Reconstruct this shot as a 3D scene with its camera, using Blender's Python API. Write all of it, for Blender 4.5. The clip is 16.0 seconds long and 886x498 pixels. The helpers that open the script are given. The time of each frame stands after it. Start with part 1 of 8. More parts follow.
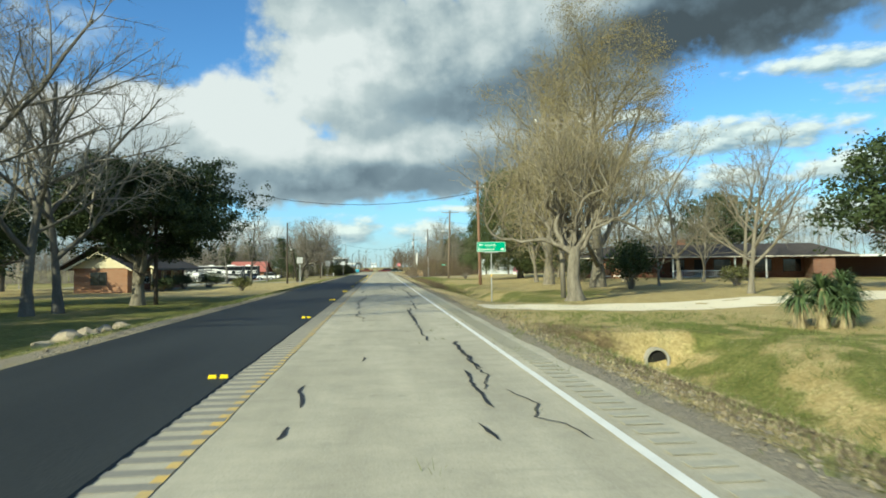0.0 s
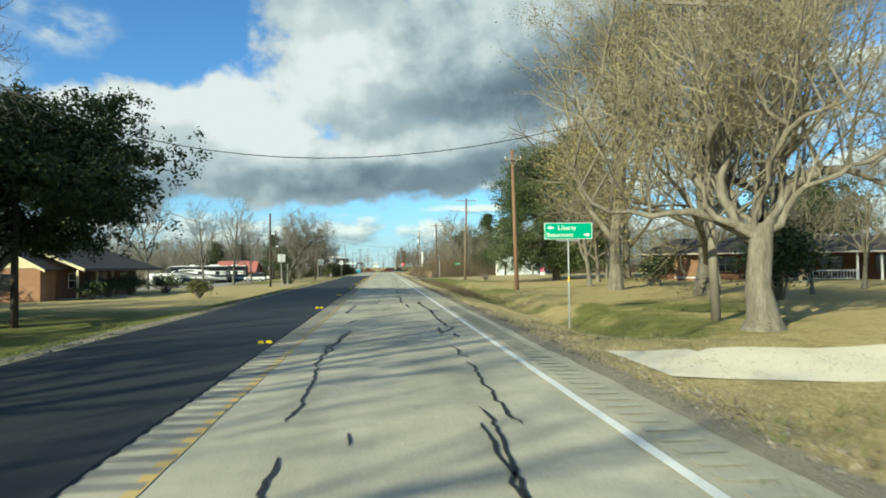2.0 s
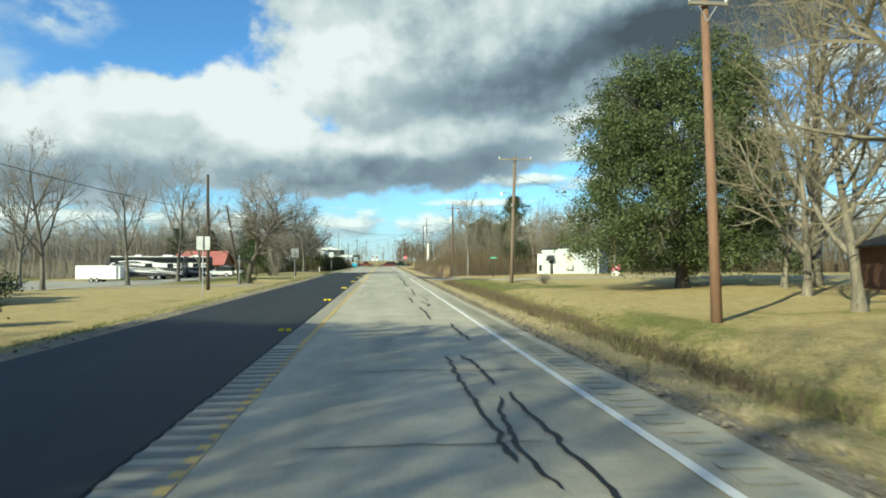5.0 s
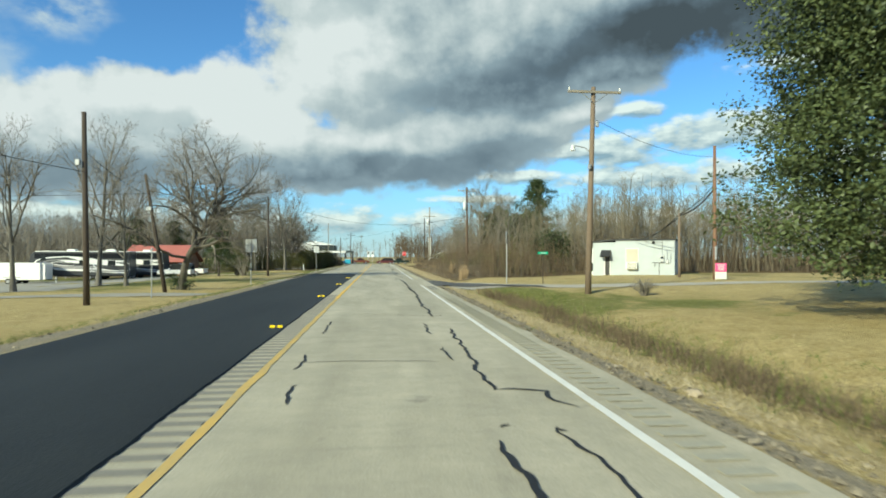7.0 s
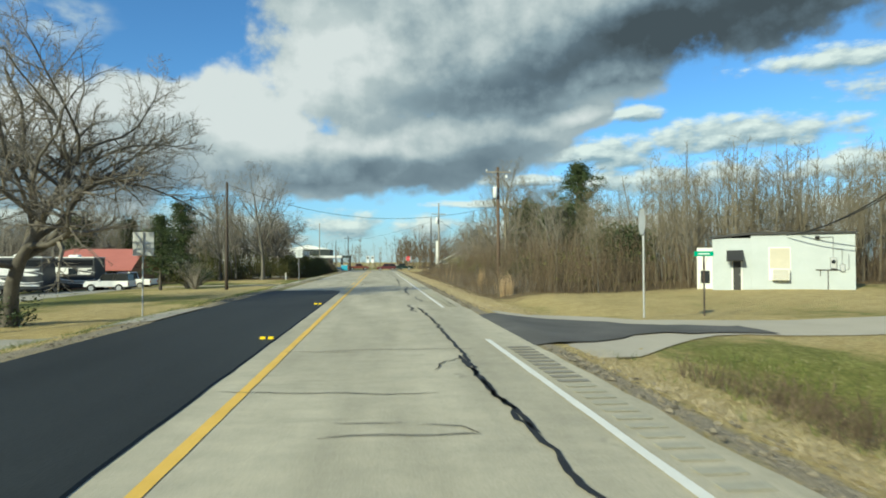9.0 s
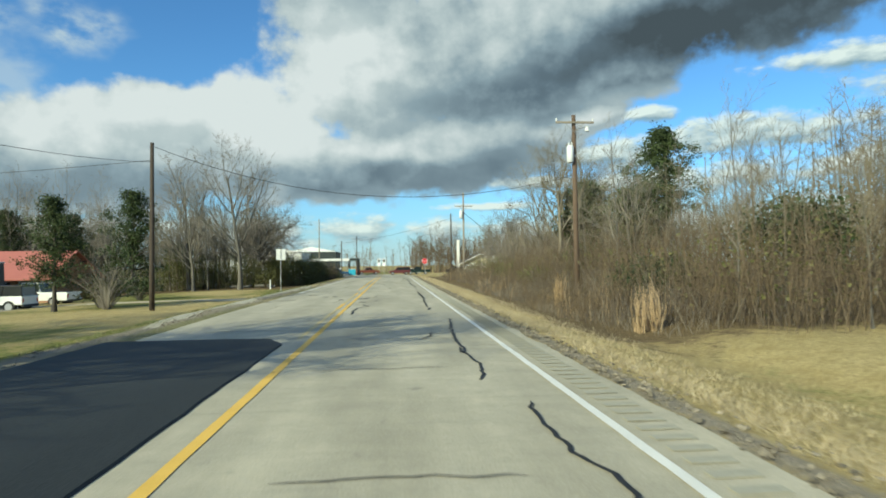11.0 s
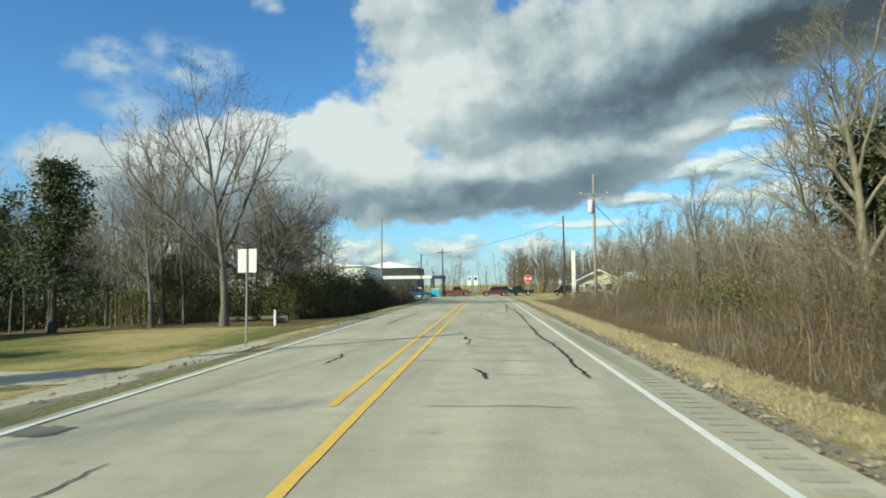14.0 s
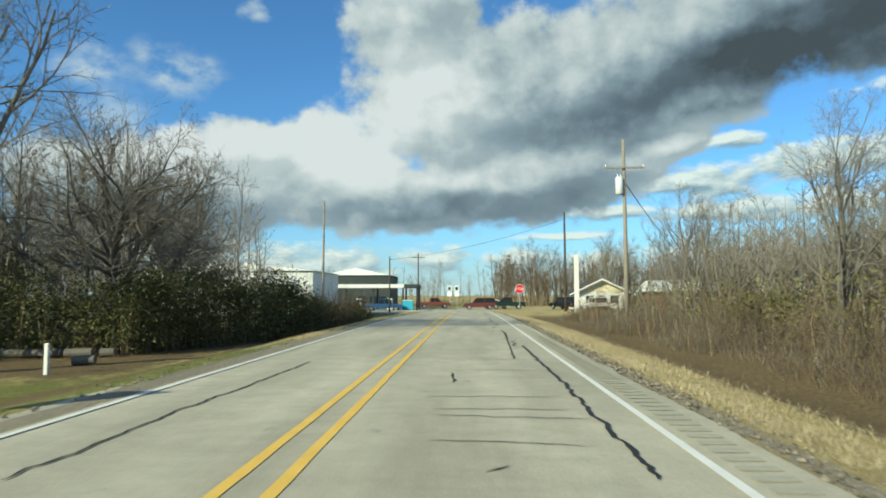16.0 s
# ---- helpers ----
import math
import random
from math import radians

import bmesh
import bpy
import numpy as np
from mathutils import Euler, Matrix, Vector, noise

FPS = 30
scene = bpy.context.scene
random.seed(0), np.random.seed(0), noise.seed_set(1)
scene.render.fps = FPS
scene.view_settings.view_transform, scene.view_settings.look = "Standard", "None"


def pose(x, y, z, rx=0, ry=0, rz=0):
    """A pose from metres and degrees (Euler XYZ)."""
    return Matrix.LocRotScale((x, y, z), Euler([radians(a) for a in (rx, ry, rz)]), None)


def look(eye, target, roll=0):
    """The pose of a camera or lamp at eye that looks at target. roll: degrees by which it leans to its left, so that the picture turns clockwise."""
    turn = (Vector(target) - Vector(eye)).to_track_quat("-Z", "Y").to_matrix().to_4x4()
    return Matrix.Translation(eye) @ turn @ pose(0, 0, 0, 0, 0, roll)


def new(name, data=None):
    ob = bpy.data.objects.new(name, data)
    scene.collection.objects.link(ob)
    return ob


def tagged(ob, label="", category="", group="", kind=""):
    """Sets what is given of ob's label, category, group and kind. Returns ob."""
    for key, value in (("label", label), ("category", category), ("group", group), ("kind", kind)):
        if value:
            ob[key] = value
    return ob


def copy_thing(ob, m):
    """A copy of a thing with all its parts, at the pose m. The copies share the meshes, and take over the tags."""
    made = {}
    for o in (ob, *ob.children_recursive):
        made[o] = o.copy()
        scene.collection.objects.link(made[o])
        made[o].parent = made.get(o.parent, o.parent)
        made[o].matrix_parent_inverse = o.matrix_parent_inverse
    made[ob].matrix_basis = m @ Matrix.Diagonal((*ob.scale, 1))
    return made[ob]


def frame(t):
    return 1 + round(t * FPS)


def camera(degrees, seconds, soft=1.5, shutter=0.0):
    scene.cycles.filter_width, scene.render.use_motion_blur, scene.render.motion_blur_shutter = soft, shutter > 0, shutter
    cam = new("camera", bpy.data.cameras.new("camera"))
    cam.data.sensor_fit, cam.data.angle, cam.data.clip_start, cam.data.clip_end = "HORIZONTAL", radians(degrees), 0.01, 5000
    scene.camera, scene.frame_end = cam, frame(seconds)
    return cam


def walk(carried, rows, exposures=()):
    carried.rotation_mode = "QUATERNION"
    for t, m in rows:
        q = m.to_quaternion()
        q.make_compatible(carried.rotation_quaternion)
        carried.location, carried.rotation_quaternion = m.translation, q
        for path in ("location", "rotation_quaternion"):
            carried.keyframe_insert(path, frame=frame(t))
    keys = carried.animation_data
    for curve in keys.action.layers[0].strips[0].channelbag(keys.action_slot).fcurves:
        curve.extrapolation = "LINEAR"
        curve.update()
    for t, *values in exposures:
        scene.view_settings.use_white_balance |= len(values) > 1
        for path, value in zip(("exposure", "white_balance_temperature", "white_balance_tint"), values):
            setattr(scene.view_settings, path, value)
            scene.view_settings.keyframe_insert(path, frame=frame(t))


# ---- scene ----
cam = camera(71.6, 16.0, 1.8, 0.2)
PATH = [
    (0, (-0.056, 1.386, 1.474), (0.146, 3.375, 1.531), -0.5),
    (0.5, (-0.024, 5.243, 1.424), (0.158, 7.234, 1.48), -0.9),
    (1, (0.007, 9.144, 1.39), (0.184, 11.135, 1.446), -0.9),
    (1.5, (0.008, 13.189, 1.375), (0.194, 15.18, 1.424), -0.6),
    (2, (-0.007, 17.425, 1.405), (0.186, 19.415, 1.462), -0.6),
    (2.5, (-0.014, 21.794, 1.433), (0.173, 23.785, 1.494), -0.8),
    (3, (-0.065, 26.264, 1.459), (0.116, 28.255, 1.515), -0.7),
    (3.5, (-0.136, 30.843, 1.476), (0.035, 32.835, 1.532), -0.7),
    (4, (-0.2, 35.551, 1.478), (-0.025, 37.543, 1.526), -0.4),
    (4.2, (-0.214, 37.459, 1.477), (-0.032, 39.45, 1.523), -0.3),
    (6.3, (-0.176, 57.712, 1.462), (0.022, 59.702, 1.489), 0.3),
    (6.5, (-0.164, 59.662, 1.461), (0.035, 61.652, 1.488), 0.1),
    (7, (-0.137, 64.6, 1.458), (0.069, 66.589, 1.484), 0.2),
    (7.5, (-0.102, 69.566, 1.464), (0.106, 71.555, 1.495), 0.0),
    (8, (-0.083, 74.567, 1.471), (0.127, 76.556, 1.504), 0.1),
    (8.5, (-0.062, 79.566, 1.481), (0.144, 81.555, 1.517), 0.0),
    (9, (-0.044, 84.528, 1.49), (0.159, 86.517, 1.532), -0.1),
    (9.2, (-0.031, 86.51, 1.491), (0.171, 88.499, 1.538), -0.0),
    (11.3, (0.039, 107.23, 1.46), (0.195, 109.223, 1.514), -0.6),
    (11.5, (0.028, 109.209, 1.462), (0.184, 111.202, 1.52), -0.3),
    (12, (-0.014, 114.157, 1.465), (0.121, 116.151, 1.526), -0.4),
    (12.5, (-0.066, 119.107, 1.473), (0.028, 121.104, 1.536), -0.2),
    (13, (-0.11, 124.092, 1.485), (-0.177, 126.09, 1.562), -0.6),
    (13.2, (-0.124, 126.065, 1.486), (-0.255, 128.058, 1.579), 0.0),
    (13.5, (-0.126, 128.974, 1.481), (-0.286, 130.965, 1.59), -0.7),
    (14, (-0.1, 133.692, 1.475), (-0.239, 135.684, 1.591), -0.6),
    (14.5, (-0.067, 138.328, 1.475), (-0.188, 140.32, 1.607), -0.7),
    (15, (-0.077, 142.881, 1.454), (-0.18, 144.872, 1.608), -0.6),
    (15.2, (-0.094, 144.704, 1.451), (-0.189, 146.695, 1.61), -0.6),
    (15.5, (-0.102, 147.43, 1.46), (-0.188, 149.421, 1.619), -0.2),
    (16, (-0.107, 151.959, 1.486), (-0.191, 153.952, 1.636), -0.1),
]
walk(cam, [(t, look(eye, target, roll)) for t, eye, target, roll in PATH], ((0, 0.49, 6320, -10), (2.8, 0.53, 6320, -10), (3.6, 0.63, 6320, -10), (6.5, 0.49, 6320, -10), (8, 0.34, 6300, -10), (9, 0.33, 6300, -10), (11.5, 0.40, 6300, -10), (12.8, 0.45, 6320, -10), (14.5, 0.38, 6320, -10), (16, 0.37, 6320, -10)))

# ---- sun, sky and clouds ----
SUN_AZ = 225.0      # compass bearing of the sun, 0 is straight down the road
SUN_EL = 25.5
sun_data = bpy.data.lights.new("sun", "SUN")
sun_data.energy, sun_data.angle, sun_data.color = 5.0, radians(0.6), (1.0, 0.885, 0.675)
sun = new("sun", sun_data)
_sd = Vector((math.sin(radians(SUN_AZ)) * math.cos(radians(SUN_EL)), math.cos(radians(SUN_AZ)) * math.cos(radians(SUN_EL)), math.sin(radians(SUN_EL))))
sun.matrix_world = look(_sd * 200, (0, 0, 0))

world = bpy.data.worlds.new("world")
scene.world = world
world.use_nodes = True
WN, WL = world.node_tree.nodes, world.node_tree.links
WN.clear()


def wmath(op, a, b=None, c=None):
    n = WN.new("ShaderNodeMath")
    n.operation = op
    for i, v in enumerate((a, b, c)):
        if v is None:
            continue
        if isinstance(v, (int, float)):
            n.inputs[i].default_value = v
        else:
            WL.new(v, n.inputs[i])
    return n.outputs[0]


def wvec(op, a, b):
    n = WN.new("ShaderNodeVectorMath")
    n.operation = op
    for i, v in enumerate((a, b)):
        if isinstance(v, tuple):
            n.inputs[i].default_value = v
        else:
            WL.new(v, n.inputs[i])
    return n.outputs["Value"] if op == "LENGTH" else n.outputs[0]


def wrange(v, a, b, c, d, smooth=True):
    n = WN.new("ShaderNodeMapRange")
    n.interpolation_type = "SMOOTHSTEP" if smooth else "LINEAR"
    WL.new(v, n.inputs[0])
    for i, k in enumerate((a, b, c, d)):
        n.inputs[i + 1].default_value = k
    return n.outputs[0]


def wnoise(vec, scale, detail, rough=0.55):
    n = WN.new("ShaderNodeTexNoise")
    WL.new(vec, n.inputs["Vector"])
    n.inputs["Scale"].default_value, n.inputs["Detail"].default_value, n.inputs["Roughness"].default_value = scale, detail, rough
    return n.outputs[0]


coord = WN.new("ShaderNodeTexCoord")
sep = WN.new("ShaderNodeSeparateXYZ")
WL.new(coord.outputs["Generated"], sep.inputs[0])
azimuth = wmath("MULTIPLY", wmath("ARCTAN2", sep.outputs[0], sep.outputs[1]), 57.2958)
elevation = wmath("MULTIPLY", wmath("ARCSINE", sep.outputs[2]), 57.2958)
comb = WN.new("ShaderNodeCombineXYZ")
WL.new(azimuth, comb.inputs[0])
WL.new(elevation, comb.inputs[1])
flat = comb.outputs[0]


def billow(vec, scale, detail, lac=2.1):
    """Rounded heaps, as on the lit side of a cumulus: 0 in the creases, 1 on the domes."""
    n = WN.new("ShaderNodeTexVoronoi")
    n.voronoi_dimensions, n.feature, n.normalize = "2D", "SMOOTH_F1", True
    WL.new(vec, n.inputs["Vector"])
    n.inputs["Scale"].default_value, n.inputs["Detail"].default_value, n.inputs["Roughness"].default_value = scale, detail, 0.52
    n.inputs["Lacunarity"].default_value, n.inputs["Smoothness"].default_value = lac, 0.35
    return wrange(n.outputs["Distance"], 0.05, 0.62, 1.0, 0.0, False)


def bump_at(src, az, el, sa, se):
    """1 at the middle of an oval in the sky, 0 on its rim and below 0 outside."""
    d = wvec("LENGTH", wvec("MULTIPLY", wvec("SUBTRACT", src, (az, el, 0.0)), (1 / sa, 1 / se, 0.0)), (0.0, 0.0, 0.0))
    return wmath("SUBTRACT", 1.0, d)


def union(items):
    s = items[0]
    for i in items[1:]:
        s = wmath("SMOOTH_MAX", s, i, 0.25)
    return s


def total(items):
    s = items[0]
    for i in items[1:]:
        s = wmath("ADD", s, i)
    return s


def warped(src, scale, amount):
    n = WN.new("ShaderNodeTexNoise")
    WL.new(wvec("MULTIPLY", src, (0.07, 0.11, 1.0)), n.inputs["Vector"])
    n.inputs["Scale"].default_value, n.inputs["Detail"].default_value = scale, 4.0
    return wvec("ADD", src, wvec("MULTIPLY", wvec("SUBTRACT", n.outputs["Color"], (0.5, 0.5, 0.5)), (amount[0], amount[1], 0.0)))


# az, el, half-widths of the heaps that make up the great cloud
GREAT = ((-13, 11.5, 10, 6.2), (-27, 9.0, 14, 5.6), (-20, 12.5, 9, 3.6), (-1.5, 17.5, 10.5, 7.5), (-5, 25, 7.5, 6), (11, 19, 17, 7.0), (30, 24, 20, 7.8), (20, 16.5, 6, 3.2), (3, 10.0, 14, 4.0), (-7, 8.2, 10, 3.0), (10, 11.5, 9, 3.2), (17.5, 13.2, 5, 1.6))


def great_cloud(src):
    w = warped(src, 2.4, (4.0, 2.6))
    heap = union([bump_at(w, *g) for g in GREAT])
    puffs = total([wmath("MULTIPLY", wmath("SUBTRACT", billow(src, 0.23, 4.0), 0.55), 0.42), wmath("MULTIPLY", wmath("SUBTRACT", wnoise(wvec("MULTIPLY", src, (0.07, 0.11, 1.0)), 3.2, 6.0, 0.52), 0.5), 0.5)])
    return wmath("ADD", heap, puffs), puffs


def soft_blob(az, el, sa, se, w):
    return wmath("MULTIPLY", wrange(bump_at(warped_flat, az, el, sa, se), 0.0, 0.75, 0.0, 1.0), w)


warped_flat = warped(flat, 2.6, (6.0, 3.6))
body, puffs = great_cloud(flat)
body_lit, _ = great_cloud(wvec("ADD", flat, (-1.3, 1.2, 0.0)))
wide = wvec("MULTIPLY", flat, (0.07, 0.11, 1.0))
n_big = wnoise(wide, 1.6, 8.0, 0.55)
n_fine = wnoise(wide, 4.0, 6.0, 0.52)
# broken cloud all round, outside the stretch of sky down the road
around = wmath("ADD", wmath("MULTIPLY", wmath("SUBTRACT", n_big, 0.5), 2.2), wrange(wmath("ABSOLUTE", wmath("SUBTRACT", azimuth, 4.0)), 38.0, 62.0, -1.2, 0.05))
mask = wrange(wmath("MAXIMUM", body, around), -0.02, 0.24, 0.0, 1.0)
# light comes from behind and from the left: domes are white, the lee and the flat bases grey
light = total([wmath("MULTIPLY", wmath("MAXIMUM", wmath("SUBTRACT", body, body_lit), -0.14), 0.50), wmath("MULTIPLY", puffs, 0.26)] + [soft_blob(*b) for b in (
    (-13, 14.5, 9, 5, 0.25), (-9, 11.5, 7, 4, 0.32), (-4, 18.5, 8, 6, 0.26), (-24, 12, 13, 4, 0.16), (6, 20, 9, 5, -0.06),
    (33, 20.5, 15, 6.5, -0.54), (21, 18.5, 12, 4.5, -0.38), (10, 14.6, 12, 3.3, -0.24), (14, 16.5, 9, 3.0, -0.14), (2, 8.4, 17, 2.9, -0.24), (-8, 7.6, 10, 2.6, -0.14), (11, 10.5, 8, 2.2, -0.16), (-27, 7.0, 16, 3.2, -0.2))])
ramp = WN.new("ShaderNodeValToRGB")
WL.new(wmath("ADD", light, 0.62), ramp.inputs[0])
RAMP = ((0.0, (0.066, 0.080, 0.100)), (0.20, (0.126, 0.160, 0.210)), (0.45, (0.265, 0.315, 0.38)), (0.68, (0.48, 0.505, 0.55)), (0.92, (0.70, 0.68, 0.72)))
ramp.color_ramp.elements[0].position, ramp.color_ramp.elements[0].color = RAMP[0][0], (*RAMP[0][1], 1)
ramp.color_ramp.elements[1].position, ramp.color_ramp.elements[1].color = RAMP[-1][0], (*RAMP[-1][1], 1)
for at_, col_ in RAMP[1:-1]:
    ramp.color_ramp.elements.new(at_).color = (*col_, 1)

# far cumulus: streaky heaps low on the right, small bright heads over the road's end
LOW = ((-3.2, 3.2, 3.6, 1.9), (4.6, 3.0, 4.2, 1.8), (12.5, 2.6, 5, 1.8), (-14, 2.5, 9, 2.6), (24, 3.0, 12, 2.6), (-28, 3, 12, 3), (-9.5, 3.2, 3, 1.2), (40, 3, 10, 3))
BANDS = ((20, 9.6, 9, 1.7), (31, 10.6, 12, 1.9), (16, 12.6, 3.2, 0.9), (23, 13.0, 3.4, 0.8), (38.5, 15.6, 7, 1.2), (46, 13, 8, 2.0), (26, 7.2, 14, 1.5), (41, 7.8, 9, 1.7), (13, 7.4, 5, 0.9), (9, 5.4, 6, 0.5))


def far_cloud(src):
    w = warped(src, 5.0, (3.0, 0.9))
    heap = union([bump_at(w, *g) for g in LOW + BANDS])
    small = wmath("MULTIPLY", wmath("SUBTRACT", billow(wvec("MULTIPLY", src, (0.75, 1.5, 1.0)), 0.45, 3.0), 0.55), 0.75)
    return total([heap, small, wmath("MULTIPLY", wmath("SUBTRACT", wnoise(wvec("MULTIPLY", src, (0.06, 0.20, 1.0)), 4.0, 6.0, 0.6), 0.5), 0.9)])


far_body, far_lit = far_cloud(flat), far_cloud(wvec("ADD", flat, (-0.5, 0.55, 0.0)))
far_mask = wrange(far_body, 0.0, 0.62, 0.0, 0.95)
far_light = WN.new("ShaderNodeMixRGB")
WL.new(wrange(wmath("SUBTRACT", far_body, far_lit), -0.35, 0.45, 0.0, 1.0, False), far_light.inputs[0])
far_light.inputs[1].default_value, far_light.inputs[2].default_value = (0.27, 0.35, 0.42, 1), (0.78, 0.79, 0.78, 1)

sky = WN.new("ShaderNodeTexSky")
sky.sky_type, sky.sun_disc = "NISHITA", False
sky.sun_elevation, sky.sun_rotation = radians(SUN_EL), radians(SUN_AZ)
sky.air_density, sky.dust_density, sky.ozone_density = 1.0, 0.1, 2.5
SKY_STRENGTH = 0.13
blue = WN.new("ShaderNodeVectorMath")
blue.operation = "MULTIPLY"
WL.new(sky.outputs[0], blue.inputs[0])
blue.inputs[1].default_value = (SKY_STRENGTH * 0.62, SKY_STRENGTH * 0.87, SKY_STRENGTH * 1.18)


def over(fac, under, top):
    n = WN.new("ShaderNodeMixRGB")
    WL.new(fac, n.inputs[0])
    WL.new(under, n.inputs[1])
    if isinstance(top, tuple):
        n.inputs[2].default_value = (*top, 1)
    else:
        WL.new(top, n.inputs[2])
    return n.outputs[0]


hazy = over(wrange(elevation, 0.0, 10.0, 0.55, 0.0), blue.outputs[0], (0.34, 0.47, 0.60))
# thin torn cloud in the blue on the left
wisp = wmath("MULTIPLY", total([soft_blob(*b) for b in ((-26.5, 18.8, 4.5, 3.0, 0.9), (-33, 18.2, 4.0, 2.4, 0.8), (-20, 24.2, 1.6, 1.2, 0.7), (-31, 14.8, 4, 2.5, 0.5))]), wrange(n_fine, 0.36, 0.66, 0.0, 1.0))
hazy = over(wisp, hazy, (0.58, 0.61, 0.66))
hazy = over(far_mask, hazy, far_light.outputs[0])
hazy = over(mask, hazy, ramp.outputs[0])
hazy = over(wrange(elevation, 0.0, 4.0, 0.55, 0.0), hazy, (0.46, 0.56, 0.65))
back = WN.new("ShaderNodeBackground")
WL.new(hazy, back.inputs[0])
back.inputs[1].default_value = 0.85
out = WN.new("ShaderNodeOutputWorld")
WL.new(back.outputs[0], out.inputs[0])

# ---- materials ----
def material(name, dark, light, scale=3.0, fine=40.0, rough=0.85, bump=0.15, metal=0.0, spec=0.3, island=0.0, stretch=(1, 1, 1), mottle=0.5, random_ob=0.0):
    """Two-scale mottled surface between two base colours, with fine relief."""
    m = bpy.data.materials.new(name)
    m.use_nodes = True
    n, l = m.node_tree.nodes, m.node_tree.links
    bsdf = n["Principled BSDF"]
    bsdf.inputs["Roughness"].default_value, bsdf.inputs["Metallic"].default_value, bsdf.inputs["Specular IOR Level"].default_value = rough, metal, spec
    tc = n.new("ShaderNodeTexCoord")
    mp = n.new("ShaderNodeMapping")
    mp.inputs["Scale"].default_value = stretch
    l.new(tc.outputs["Object"], mp.inputs[0])
    a = n.new("ShaderNodeTexNoise")
    a.inputs["Scale"].default_value, a.inputs["Detail"].default_value = scale, 5
    b = n.new("ShaderNodeTexNoise")
    b.inputs["Scale"].default_value, b.inputs["Detail"].default_value = fine, 4
    for t in (a, b):
        l.new(mp.outputs[0], t.inputs["Vector"])
    mx = n.new("ShaderNodeMath")
    mx.operation = "MULTIPLY_ADD"
    l.new(a.outputs[0], mx.inputs[0])
    mx.inputs[1].default_value = mottle * 2
    ad = n.new("ShaderNodeMath")
    ad.operation = "MULTIPLY_ADD"
    l.new(b.outputs[0], ad.inputs[0])
    ad.inputs[1].default_value, ad.inputs[2].default_value = (1 - mottle) * 2, -0.5
    l.new(ad.outputs[0], mx.inputs[2])
    fac = mx.outputs[0]
    if island or random_ob:
        g = n.new("ShaderNodeNewGeometry" if island else "ShaderNodeObjectInfo")
        k = n.new("ShaderNodeMath")
        k.operation = "MULTIPLY_ADD"
        l.new(g.outputs["Random Per Island" if island else "Random"], k.inputs[0])
        k.inputs[1].default_value = island or random_ob
        s = n.new("ShaderNodeMath")
        s.operation = "SUBTRACT"
        l.new(fac, s.inputs[0])
        s.inputs[1].default_value = (island or random_ob) / 2
        l.new(s.outputs[0], k.inputs[2])
        fac = k.outputs[0]
    r = n.new("ShaderNodeMixRGB")
    l.new(fac, r.inputs[0])
    r.use_clamp = True
    r.inputs[1].default_value, r.inputs[2].default_value = (*dark, 1), (*light, 1)
    cl = n.new("ShaderNodeClamp")
    l.new(fac, cl.inputs[0])
    l.new(cl.outputs[0], r.inputs[0])
    l.new(r.outputs[0], bsdf.inputs["Base Color"])
    if bump:
        bp = n.new("ShaderNodeBump")
        bp.inputs["Strength"].default_value, bp.inputs["Distance"].default_value = bump, 0.02
        l.new(b.outputs[0], bp.inputs["Height"])
        l.new(bp.outputs[0], bsdf.inputs["Normal"])
    return m


def plain(name, col, rough=0.6, metal=0.0, spec=0.4):
    return material(name, tuple(c * 0.85 for c in col), tuple(min(1, c * 1.12) for c in col), 4, 60, rough, 0.03, metal, spec)


def glass_mat(name, tint=(0.02, 0.025, 0.03)):
    m = bpy.data.materials.new(name)
    m.use_nodes = True
    b = m.node_tree.nodes["Principled BSDF"]
    b.inputs["Base Color"].default_value, b.inputs["Roughness"].default_value, b.inputs["Specular IOR Level"].default_value = (*tint, 1), 0.06, 0.6
    return m


def brick_mat(name, c1, c2, mortar, sx=1.0):
    m = material(name, c1, c2, 2, 30, 0.9, 0.1)
    n, l = m.node_tree.nodes, m.node_tree.links
    bt = n.new("ShaderNodeTexBrick")
    tc = n.new("ShaderNodeTexCoord")
    sp = n.new("ShaderNodeSeparateXYZ")
    l.new(tc.outputs["Object"], sp.inputs[0])
    ad = n.new("ShaderNodeMath")
    l.new(sp.outputs[0], ad.inputs[0])
    l.new(sp.outputs[1], ad.inputs[1])
    cb = n.new("ShaderNodeCombineXYZ")
    l.new(ad.outputs[0], cb.inputs[0])
    l.new(sp.outputs[2], cb.inputs[1])
    l.new(cb.outputs[0], bt.inputs["Vector"])
    bt.inputs["Scale"].default_value = 1.0
    bt.inputs["Brick Width"].default_value, bt.inputs["Row Height"].default_value, bt.inputs["Mortar Size"].default_value = 0.21, 0.075, 0.008
    bt.inputs["Color1"].default_value, bt.inputs["Color2"].default_value, bt.inputs["Mortar"].default_value = (*c1, 1), (*c2, 1), (*mortar, 1)
    b = n["Principled BSDF"]
    mr = n.new("ShaderNodeMixRGB")
    mr.inputs[0].default_value = 0.35
    l.new(bt.outputs[0], mr.inputs[1])
    old = b.inputs["Base Color"].links[0].from_socket
    l.new(old, mr.inputs[2])
    l.new(mr.outputs[0], b.inputs["Base Color"])
    return m


